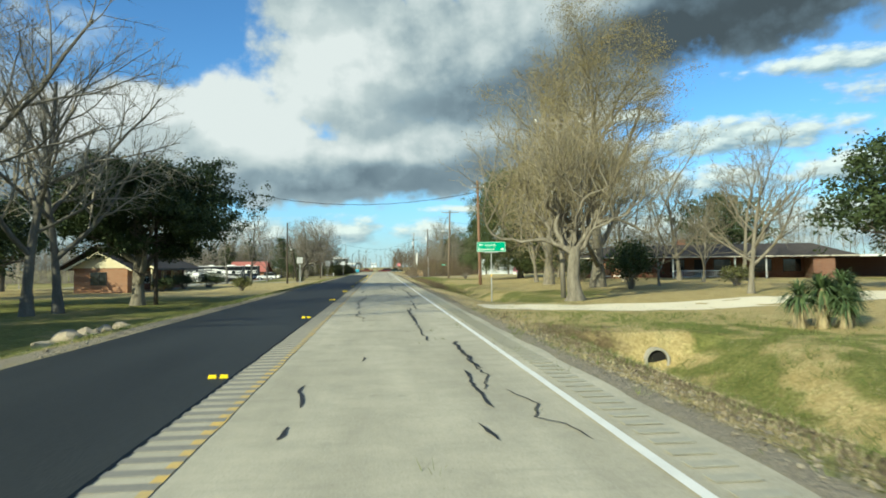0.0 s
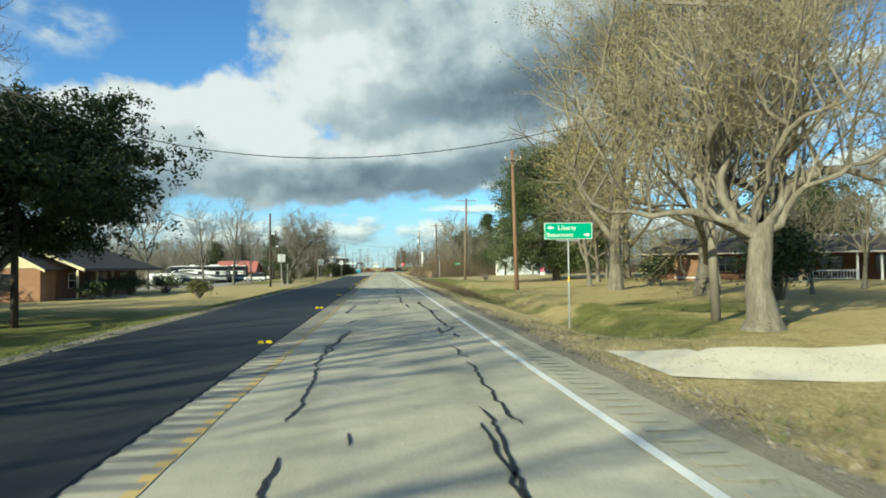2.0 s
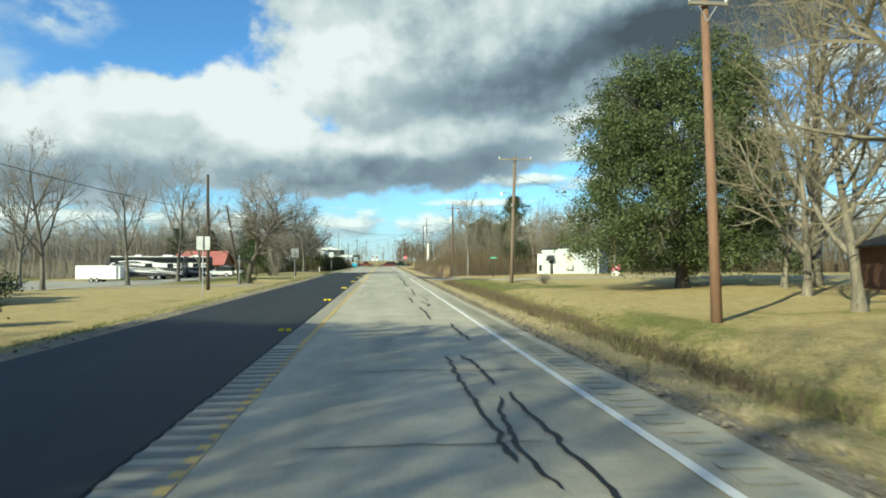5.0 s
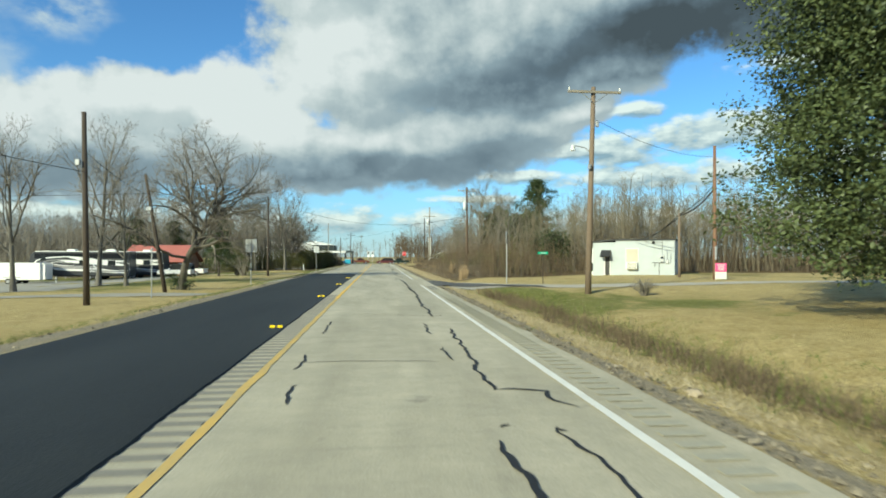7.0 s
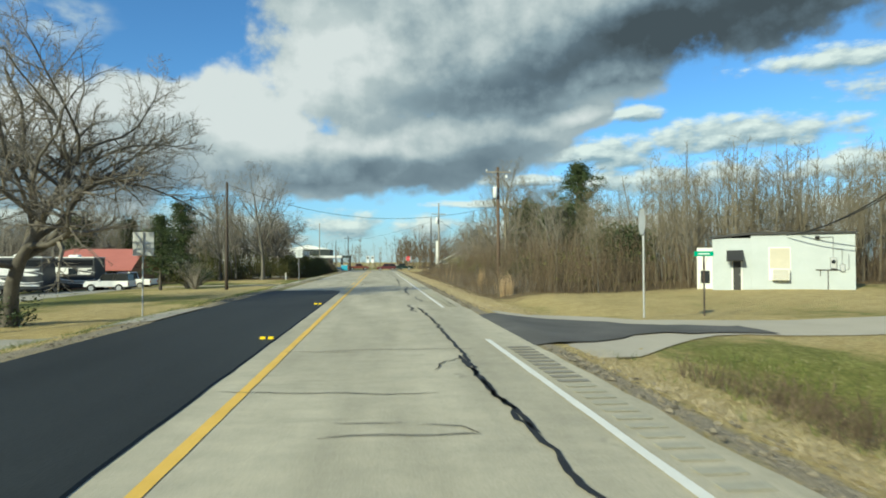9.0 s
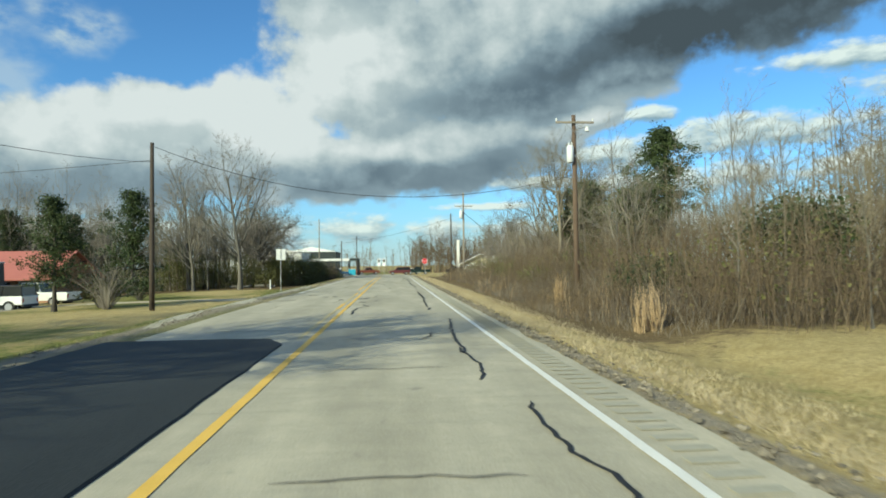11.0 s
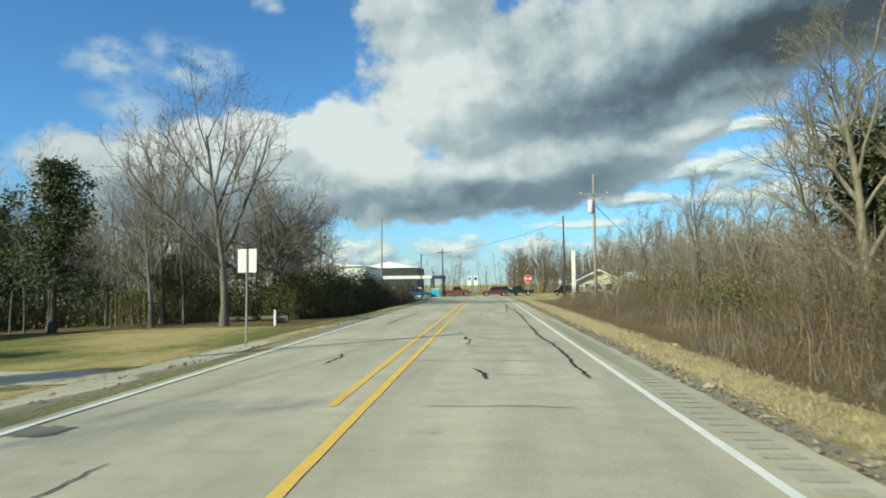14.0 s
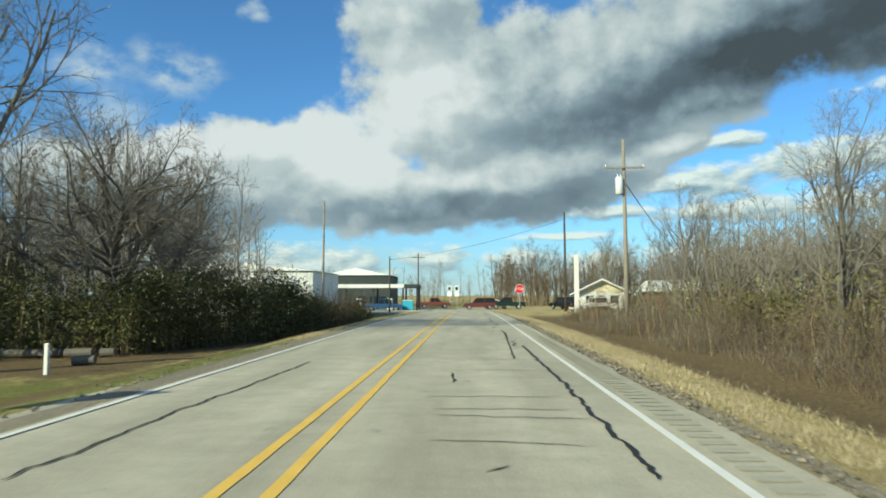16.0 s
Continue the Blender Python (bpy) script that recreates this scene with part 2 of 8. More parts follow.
def road_mat():
    """Old chip seal: pale stone in grey binder, wheel-path polish, cross stains and small oil spots."""
    m = bpy.data.materials.new("chip_seal_road")
    m.use_nodes = True
    n, l = m.node_tree.nodes, m.node_tree.links
    b = n["Principled BSDF"]
    b.inputs["Roughness"].default_value, b.inputs["Specular IOR Level"].default_value = 0.92, 0.25
    tc = n.new("ShaderNodeTexCoord")

    def tex(scale, stretch, detail=5, rough=0.6):
        mp = n.new("ShaderNodeMapping")
        mp.inputs["Scale"].default_value = stretch
        l.new(tc.outputs["Object"], mp.inputs[0])
        t = n.new("ShaderNodeTexNoise")
        t.inputs["Scale"].default_value, t.inputs["Detail"].default_value, t.inputs["Roughness"].default_value = scale, detail, rough
        l.new(mp.outputs[0], t.inputs["Vector"])
        return t.outputs[0]

    def band(v, lo, hi, a=0.0, c=1.0):
        r = n.new("ShaderNodeMapRange")
        l.new(v, r.inputs[0])
        for i, k in enumerate((lo, hi, a, c)):
            r.inputs[i + 1].default_value = k
        return r.outputs[0]

    def mix(fac, c1, c2):
        x = n.new("ShaderNodeMixRGB")
        l.new(fac, x.inputs[0])
        for i, c in ((1, c1), (2, c2)):
            if isinstance(c, tuple):
                x.inputs[i].default_value = (*c, 1)
            else:
                l.new(c, x.inputs[i])
        return x.outputs[0]

    chips = tex(55, (1, 1, 1), 4, 0.7)
    c = mix(band(tex(0.5, (1.8, 0.3, 1)), 0.32, 0.68), (0.375, 0.345, 0.26), (0.57, 0.523, 0.40))
    c = mix(band(tex(1.6, (0.8, 1.2, 1), 6, 0.7), 0.30, 0.62, 0.42, 0.0), c, (0.25, 0.238, 0.19))
    c = mix(band(tex(1.1, (0.35, 3.4, 1), 4), 0.60, 0.74, 0.0, 0.30), c, (0.21, 0.20, 0.165))
    c = mix(band(tex(2.3, (1, 0.8, 1), 3), 0.66, 0.76, 0.0, 0.55), c, (0.20, 0.19, 0.16))
    c = mix(band(chips, 0.30, 0.52, 0.40, 0.0), c, (0.20, 0.19, 0.15))
    c = mix(band(chips, 0.55, 0.72, 0.0, 0.38), c, (0.66, 0.63, 0.53))
    l.new(c, b.inputs["Base Color"])
    bp = n.new("ShaderNodeBump")
    bp.inputs["Strength"].default_value, bp.inputs["Distance"].default_value = 0.25, 0.012
    l.new(chips, bp.inputs["Height"])
    l.new(bp.outputs[0], b.inputs["Normal"])
    return m


M_ROAD = road_mat()
M_BLACK = material("fresh_asphalt", (0.009, 0.0108, 0.0108), (0.041, 0.046, 0.0455), 0.5, 60, 0.7, 0.3, stretch=(1.5, 0.2, 1))
M_TAR = material("tar_sealant", (0.012, 0.012, 0.013), (0.03, 0.03, 0.03), 3, 50, 0.55, 0.2)
M_TARTHIN = material("old_tar_sealant", (0.03, 0.029, 0.027), (0.08, 0.076, 0.07), 3, 50, 0.8, 0.2)
M_WHITELINE = material("white_road_paint", (0.62, 0.62, 0.58), (0.86, 0.85, 0.8), 2, 70, 0.7, 0.15)
M_YELLOW = material("yellow_road_paint", (0.64, 0.40, 0.075), (0.85, 0.56, 0.13), 2, 50, 0.7, 0.15)
M_YELLOWOLD = material("worn_yellow_road_paint", (0.40, 0.34, 0.20), (0.72, 0.47, 0.10), 1.5, 25, 0.8, 0.2, mottle=0.6)
M_YELLOWFAINT = material("faded_yellow_road_paint", (0.40, 0.37, 0.26), (0.58, 0.46, 0.20), 1.5, 25, 0.85, 0.2, mottle=0.6)
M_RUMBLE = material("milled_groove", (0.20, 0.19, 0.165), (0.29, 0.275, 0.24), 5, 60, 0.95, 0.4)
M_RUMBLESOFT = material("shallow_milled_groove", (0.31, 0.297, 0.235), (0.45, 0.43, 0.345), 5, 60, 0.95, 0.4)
M_REFL = plain("yellow_reflector", (0.80, 0.62, 0.02), 0.35)
M_PATCH = material("oil_stain_patch", (0.065, 0.063, 0.058), (0.24, 0.23, 0.195), 1.2, 14, 0.9, 0.2, stretch=(1, 3, 1))
M_SIDEROAD = material("pale_side_road", (0.37, 0.335, 0.265), (0.52, 0.475, 0.385), 0.5, 30, 0.9, 0.2)
M_TRACK = material("worn_dirt_track", (0.36, 0.30, 0.20), (0.56, 0.48, 0.34), 0.5, 30, 0.95, 0.3)
M_SHELL = material("crushed_shell_drive", (0.68, 0.60, 0.43), (0.88, 0.80, 0.61), 0.6, 25, 0.95, 0.3)
M_CONC = material("weathered_concrete", (0.26, 0.245, 0.205), (0.42, 0.395, 0.335), 1.2, 40, 0.9, 0.15)
M_ROCK = material("pale_limestone", (0.24, 0.20, 0.145), (0.46, 0.39, 0.29), 2, 15, 0.95, 0.5)
M_BARK = material("grey_bark", (0.07, 0.065, 0.056), (0.21, 0.195, 0.168), 2.5, 25, 0.95, 0.6, stretch=(1, 1, 0.3))
M_BARKPALE = material("pale_bark", (0.035, 0.029, 0.021), (0.34, 0.305, 0.24), 2.2, 16, 0.95, 0.9, stretch=(1.6, 1.6, 0.25), mottle=0.55)
M_BARKDARK = material("dark_bark", (0.04, 0.035, 0.03), (0.11, 0.095, 0.08), 2.5, 25, 0.95, 0.5, stretch=(1, 1, 0.3))
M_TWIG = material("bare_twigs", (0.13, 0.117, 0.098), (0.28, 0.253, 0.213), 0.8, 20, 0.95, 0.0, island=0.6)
# paler copy of the bare twigs, with sunlight put into the colour
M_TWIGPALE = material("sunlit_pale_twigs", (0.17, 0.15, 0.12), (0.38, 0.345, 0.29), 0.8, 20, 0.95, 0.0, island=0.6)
M_LEAFGOLD = material("golden_last_leaves", (0.14, 0.115, 0.048), (0.33, 0.275, 0.13), 0.35, 8, 0.8, 0.0, island=0.8)
M_TWIGTAN = material("tan_twigs", (0.10, 0.087, 0.062), (0.26, 0.225, 0.16), 0.6, 20, 0.95, 0.0, island=0.7)
M_SHOOT = material("pale_upright_shoots", (0.17, 0.145, 0.095), (0.40, 0.35, 0.24), 0.6, 20, 0.95, 0.0, island=0.7)
M_BARKGREY = material("lichen_grey_bark", (0.06, 0.053, 0.045), (0.18, 0.165, 0.14), 2.5, 25, 0.95, 0.5, stretch=(1, 1, 0.3))
M_TWIGGREY = material("lichen_grey_twigs", (0.11, 0.098, 0.082), (0.28, 0.25, 0.21), 0.8, 20, 0.95, 0.0, island=0.6)
M_TWIGDARK = material("dark_twigs", (0.06, 0.05, 0.042), (0.15, 0.13, 0.11), 0.8, 20, 0.95, 0.0, island=0.6)
M_BRUSH = material("dry_brush_stems", (0.06, 0.045, 0.03), (0.20, 0.153, 0.102), 0.5, 12, 0.95, 0.0, island=0.8)
M_LEAFTAN = material("lingering_tan_leaves", (0.12, 0.10, 0.042), (0.30, 0.25, 0.115), 0.35, 8, 0.8, 0.0, island=0.7)
M_LEAFOAK = material("dark_evergreen_leaves", (0.015, 0.028, 0.012), (0.072, 0.098, 0.036), 0.5, 10, 0.6, 0.0, island=0.7, spec=0.25)
M_LEAFEV = material("olive_evergreen_leaves", (0.024, 0.039, 0.015), (0.12, 0.148, 0.058), 0.4, 8, 0.55, 0.0, island=0.8, spec=0.3)
M_LEAFPINE = material("pine_needles", (0.02, 0.035, 0.012), (0.075, 0.10, 0.035), 0.6, 10, 0.7, 0.0, island=0.7)
M_LEAFHEDGE = material("hedge_leaves", (0.07, 0.075, 0.028), (0.20, 0.20, 0.085), 0.5, 8, 0.85, 0.0, spec=0.1, island=0.6)
M_LEAFDEAD = material("dead_brown_leaves", (0.07, 0.05, 0.028), (0.20, 0.15, 0.085), 0.35, 8, 0.9, 0.0, island=0.7)
M_YUCCA = material("yucca_blades", (0.03, 0.06, 0.02), (0.13, 0.18, 0.075), 2, 10, 0.6, 0.0, island=0.7)
M_YUCCADRY = material("dry_yucca_skirt", (0.20, 0.16, 0.08), (0.45, 0.37, 0.22), 2, 10, 0.9, 0.0, island=0.7)
M_GRASSDRY = material("dry_grass_blades", (0.25, 0.205, 0.125), (0.56, 0.475, 0.31), 0.3, 4, 0.9, 0.0, island=0.8)
M_GRASSGRN = material("green_grass_blades", (0.06, 0.09, 0.02), (0.20, 0.22, 0.07), 0.3, 4, 0.9, 0.0, island=0.8)
M_REED = material("tall_tan_reeds", (0.27, 0.19, 0.105), (0.53, 0.40, 0.25), 0.5, 6, 0.9, 0.0, island=0.7)
M_POLE = material("weathered_pole_wood", (0.10, 0.075, 0.055), (0.26, 0.20, 0.15), 1.5, 30, 0.9, 0.4, stretch=(1, 1, 0.1))
M_POLERED = material("reddish_pole_wood", (0.13, 0.07, 0.045), (0.28, 0.17, 0.115), 1.5, 30, 0.9, 0.4, stretch=(1, 1, 0.1))
M_POLEBROWN = material("dark_brown_pole_wood", (0.065, 0.045, 0.033), (0.17, 0.12, 0.085), 1.5, 30, 0.9, 0.4, stretch=(1, 1, 0.1))
M_POLEGREY = material("grey_pole_wood", (0.16, 0.14, 0.115), (0.34, 0.305, 0.25), 1.5, 30, 0.9, 0.4, stretch=(1, 1, 0.1))
M_POLEDARK = material("creosote_pole_wood", (0.035, 0.028, 0.024), (0.10, 0.08, 0.065), 1.5, 30, 0.9, 0.4, stretch=(1, 1, 0.1))
M_GALV = material("galvanised_steel", (0.30, 0.31, 0.32), (0.50, 0.51, 0.52), 3, 40, 0.5, 0.05, metal=0.6)
M_SIGNBACK = material("bare_aluminium_sign", (0.42, 0.44, 0.45), (0.60, 0.62, 0.62), 3, 40, 0.5, 0.03, metal=0.3)
M_SIGNGREEN = material("green_sign_sheeting", (0.0, 0.31, 0.17), (0.01, 0.40, 0.235), 3, 60, 0.4, 0.0)
M_SIGNWHITE = plain("white_sign_sheeting", (0.82, 0.83, 0.82), 0.4)
M_SIGNRED = plain("red_sign_sheeting", (0.55, 0.015, 0.02), 0.4)
M_PINK = plain("pink_sign_paint", (0.78, 0.10, 0.28), 0.6)
M_PORC = plain("white_porcelain", (0.75, 0.76, 0.76), 0.25)
M_PIPESHADE = plain("pipe_shade_black", (0.012, 0.011, 0.01), 0.9)
M_CABLE = plain("black_cable", (0.02, 0.02, 0.022), 0.6)
M_TRANSF = plain("pale_grey_transformer_paint", (0.62, 0.64, 0.65), 0.45)
M_WHITEPAINT = material("white_painted_siding", (0.60, 0.60, 0.57), (0.76, 0.76, 0.73), 1.2, 30, 0.7, 0.06)
M_CREAM = material("cream_painted_trim", (0.60, 0.54, 0.36), (0.78, 0.71, 0.50), 2, 30, 0.7, 0.05)
M_BEIGE = material("beige_board_paint", (0.42, 0.39, 0.32), (0.55, 0.51, 0.42), 2, 30, 0.8, 0.05)
# fascia paint dulled, with tree shade put into its colour
M_FASCIA = material("shade_dulled_fascia_paint", (0.33, 0.30, 0.25), (0.50, 0.46, 0.39), 2, 30, 0.8, 0.05)
M_DARKTRIM = plain("dark_trim_paint", (0.03, 0.03, 0.032), 0.6)
M_ROOFBROWN = material("brown_shingles", (0.042, 0.036, 0.032), (0.10, 0.083, 0.072), 1.2, 30, 0.95, 0.4, stretch=(1, 1, 3))
M_ROOFRED = material("red_metal_roof", (0.34, 0.115, 0.09), (0.46, 0.17, 0.135), 0.8, 10, 0.5, 0.05)
M_BRICK = brick_mat("orange_brick", (0.24, 0.11, 0.06), (0.36, 0.18, 0.10), (0.42, 0.36, 0.28))
M_BRICKMID = brick_mat("red_brown_brick", (0.19, 0.085, 0.05), (0.29, 0.14, 0.08), (0.32, 0.28, 0.22))
M_BRICKDARK = brick_mat("brown_brick", (0.13, 0.06, 0.04), (0.22, 0.10, 0.06), (0.22, 0.19, 0.16))
M_BLOCKWHITE = material("weathered_white_block_paint", (0.37, 0.405, 0.42), (0.49, 0.53, 0.55), 1.0, 25, 0.8, 0.1)
M_APRON = material("old_asphalt_apron", (0.06, 0.058, 0.055), (0.16, 0.155, 0.145), 0.8, 30, 0.9, 0.3)
M_METALSIDE = material("white_ribbed_metal", (0.62, 0.64, 0.64), (0.80, 0.81, 0.80), 0.8, 20, 0.5, 0.05)
M_DARKSIDE = material("dark_green_metal", (0.02, 0.03, 0.03), (0.05, 0.06, 0.06), 0.8, 20, 0.6, 0.05)
M_GLASS = glass_mat("dark_window_glass")
M_RUBBER = plain("tyre_rubber", (0.02, 0.02, 0.02), 0.85)
M_CHROME = plain("alloy_wheel", (0.5, 0.5, 0.5), 0.3, 0.8)
M_CARWHITE = plain("white_car_paint", (0.80, 0.80, 0.78), 0.25)
M_CARBLACK = plain("black_car_paint", (0.012, 0.013, 0.016), 0.2)
M_CARMAROON = plain("maroon_car_paint", (0.11, 0.035, 0.04), 0.25)
M_CARBLUE = plain("blue_car_paint", (0.03, 0.08, 0.16), 0.25)
M_CARGREEN = plain("dark_green_car_paint", (0.015, 0.03, 0.028), 0.25)
M_CARRUST = plain("rust_red_car_paint", (0.16, 0.05, 0.035), 0.4)
M_CARSILVER = plain("silver_car_paint", (0.42, 0.41, 0.41), 0.25, 0.4)
M_LAMPRED = plain("red_lamp_lens", (0.4, 0.01, 0.01), 0.2)
M_LAMPCLEAR = plain("clear_lamp_lens", (0.75, 0.75, 0.72), 0.15)
M_RVGREY = plain("charcoal_gel_coat", (0.05, 0.052, 0.056), 0.3)
M_BLUEBOX = plain("turquoise_plastic", (0.05, 0.35, 0.50), 0.5)

# ---- mesh helpers ----
class Shape:
    """Collects vertices and faces for one mesh."""

    def __init__(self):
        self.v, self.f = [], []

    def face(self, pts):
        k = len(self.v)
        self.v.extend(tuple(p) for p in pts)
        self.f.append(tuple(range(k, k + len(pts))))
        return self

    def box(self, x0, x1, y0, y1, z0, z1, bev=0.0):
        k = len(self.v)
        b = min(bev, (x1 - x0) / 3, (y1 - y0) / 3, (z1 - z0) / 3)
        if b <= 0:
            self.v += [(x, y, z) for z in (z0, z1) for y in (y0, y1) for x in (x0, x1)]
            for q in ((0, 2, 3, 1), (4, 5, 7, 6), (0, 1, 5, 4), (2, 6, 7, 3), (0, 4, 6, 2), (1, 3, 7, 5)):
                self.f.append(tuple(k + i for i in q))
            return self
        rings = [(z0, b), (z0 + b, 0), (z1 - b, 0), (z1, b)]
        for z, i in rings:
            for x, y in ((x0 + i + b, y0 + i), (x1 - i - b, y0 + i), (x1 - i, y0 + i + b), (x1 - i, y1 - i - b), (x1 - i - b, y1 - i), (x0 + i + b, y1 - i), (x0 + i, y1 - i - b), (x0 + i, y0 + i + b)):
                self.v.append((x, y, z))
        for r in range(3):
            for j in range(8):
                a, c = k + r * 8 + j, k + r * 8 + (j + 1) % 8
                self.f.append((a, c, c + 8, a + 8))
        self.f.append(tuple(k + j for j in reversed(range(8))))
        self.f.append(tuple(k + 24 + j for j in range(8)))
        return self

    def tube(self, pts, radii, n=6, cap=True):
        k = len(self.v)
        m = len(pts)
        for i, p in enumerate(pts):
            a, c = Vector(pts[max(i - 1, 0)]), Vector(pts[min(i + 1, m - 1)])
            d = c - a
            d = d.normalized() if d.length > 1e-9 else Vector((0, 0, 1))
            u = d.cross(Vector((0, 0, 1)) if abs(d.z) < 0.9 else Vector((1, 0, 0))).normalized()
            w = d.cross(u)
            for j in range(n):
                t = 2 * math.pi * j / n
                q = Vector(p) + (u * math.cos(t) + w * math.sin(t)) * radii[i]
                self.v.append((q.x, q.y, q.z))
        for i in range(m - 1):
            for j in range(n):
                a, c = k + i * n + j, k + i * n + (j + 1) % n
                self.f.append((a, c, c + n, a + n))
        if cap and n > 3:
            self.f.append(tuple(k + j for j in reversed(range(n))))
            self.f.append(tuple(k + (m - 1) * n + j for j in range(n)))
        return self

    def prism(self, profile, axis, a, b):
        """A closed profile of 2D points swept along axis ('x' or 'y') from a to b; profile in (other, z)."""
        k, n = len(self.v), len(profile)
        for t in (a, b):
            for p, z in profile:
                self.v.append((t, p, z) if axis == "x" else (p, t, z))
        for j in range(n):
            c = (j + 1) % n
            self.f.append((k + j, k + c, k + n + c, k + n + j))
        self.f.append(tuple(k + j for j in reversed(range(n))))
        self.f.append(tuple(k + n + j for j in range(n)))
        return self

    def disc(self, cx, cy, cz, r, axis, half, n=16):
        """A wheel-like cylinder about the axis x or y."""
        d = Vector((half, 0, 0)) if axis == "x" else (Vector((0, half, 0)) if axis == "y" else Vector((0, 0, half)))
        c = Vector((cx, cy, cz))
        b = half * 0.35
        e = d.normalized()
        return self.tube([c - d, c - d + e * b, c + d - e * b, c + d], [r - b, r, r, r - b], n)

    def mesh(self, name, mat, smooth=False):
        me = bpy.data.meshes.new(name)
        me.from_pydata(self.v, [], self.f)
        me.validate()
        bm = bmesh.new()
        bm.from_mesh(me)
        if len(bm.faces) < 4000:
            bmesh.ops.recalc_face_normals(bm, faces=bm.faces)
        bm.to_mesh(me)
        bm.free()
        me.materials.append(mat)
        if smooth:
            me.polygons.foreach_set("use_smooth", [True] * len(me.polygons))
        me.update()
        return me


def thing(name, x, y, z, label, category, group="", turn=0.0):
    """An Empty at the base of a thing, which parents its parts."""
    ob = new(name)
    ob.empty_display_size = 0.3
    ob.matrix_basis = pose(x, y, z, 0, 0, turn)
    return tagged(ob, label, category, group)


def part(name, shape, mat, parent, label="", smooth=False):
    ob = new(name, shape.mesh(name, mat, smooth) if isinstance(shape, Shape) else shape)
    ob.parent = parent
    if label:
        ob["label"] = label
    return ob


def single(name, shape, mat, label, category, group="", kind="", at=(0, 0, 0), smooth=False):
    ob = new(name, shape.mesh(name, mat, smooth) if isinstance(shape, Shape) else shape)
    ob.location = at
    return tagged(ob, label, category, group, kind)


def ease(a, b, x):
    t = min(1.0, max(0.0, (x - a) / (b - a)))
    return t * t * (3 - 2 * t)


def spike(s, p, q, r):
    """A thin three-sided twig that runs out to a point."""
    p, q = Vector(p), Vector(q)
    d = (q - p).normalized()
    u = d.cross(Vector((0, 0, 1)) if abs(d.z) < 0.95 else Vector((1, 0, 0))).normalized() * r
    w = d.cross(u)
    k = len(s.v)
    for v in (p + u, p - u * 0.5 + w * 0.866, p - u * 0.5 - w * 0.866, q):
        s.v.append((v.x, v.y, v.z))
    s.f += [(k, k + 1, k + 3), (k + 1, k + 2, k + 3), (k + 2, k, k + 3)]

# ---- ground and roads ----
def road_z(y):
    return -0.75 * ease(185, 255, y)


def ditch(y):
    """Depth of the roadside ditch on the right along the road."""
    d = 0.95
    d += (0.05 - 0.95) * (ease(16.95, 17.45, y) - ease(31, 34, y)) + 0.5 * (1 - ease(16.95, 17.45, y))
    d += (0.62 - 0.95) * ease(50, 66, y)
    d += (0.02 - 0.62) * (ease(93, 96.2, y) - ease(102, 106, y))
    return d * (1 - ease(200, 225, y))


def ground_z(x, y):
    far = 1 - ease(205, 235, y)
    base = road_z(y)
    if x < 0:
        z = -0.88 * ease(5.7, 10.8, -x) * (0.25 + 0.75 * far) - 0.06 * (x > -5.6)
        z -= 1.15 * ease(13, 50, -x) * ease(82, 112, y) * far
    else:
        z = -0.28 * ease(2.8, 4.6, x) + 0.0 * x
        z -= ditch(y) * math.exp(-((x - 7.0) / 1.55) ** 2) * 0.72
        z += -0.12 * ease(7, 9.5, x) + 0.42 * ease(11, 26, x)
        flatten = ease(93, 96.2, y) - ease(102, 106, y)
        z = z * (1 - 0.5 * flatten) * far + (0.0 if far > 0.5 else 0.0)
        z -= 0.06 * (x < 2.75)
    z += base
    if abs(x) > 6:
        z += 0.05 * noise.noise((x * 0.25, y * 0.25, 0)) + 0.03 * noise.noise((x * 0.9, y * 0.9, 5))
    return z


def steps(*runs):
    out_ = []
    for a, b, s in runs:
        n_ = max(1, round((b - a) / s))
        out_ += [a + (b - a) * i / n_ for i in range(n_)]
    return out_ + [runs[-1][1]]


GX = steps((-4000, -1000, 1000), (-1000, -200, 200), (-200, -60, 20), (-60, -14, 3), (-14, -5.6, 0.5), (-5.6, 2.62, 2.74), (2.62, 13, 0.346), (13, 60, 2.5), (60, 200, 20), (200, 1000, 200), (1000, 4000, 1000))
GY = steps((-4000, -1000, 1000), (-1000, -100, 180), (-100, -6, 10), (-6, 15, 0.9), (15, 16.7, 0.3), (16.7, 17.7, 0.1), (17.7, 20, 0.3), (20, 120, 0.9), (120, 215, 1.5), (215, 300, 6), (300, 1000, 100), (1000, 4000, 1000))
gs = Shape()
gs.v = [(x, y, ground_z(x, y)) for y in GY for x in GX]
nx = len(GX)
gs.f = [(j * nx + i, j * nx + i + 1, (j + 1) * nx + i + 1, (j + 1) * nx + i) for j in range(len(GY) - 1) for i in range(nx - 1)]


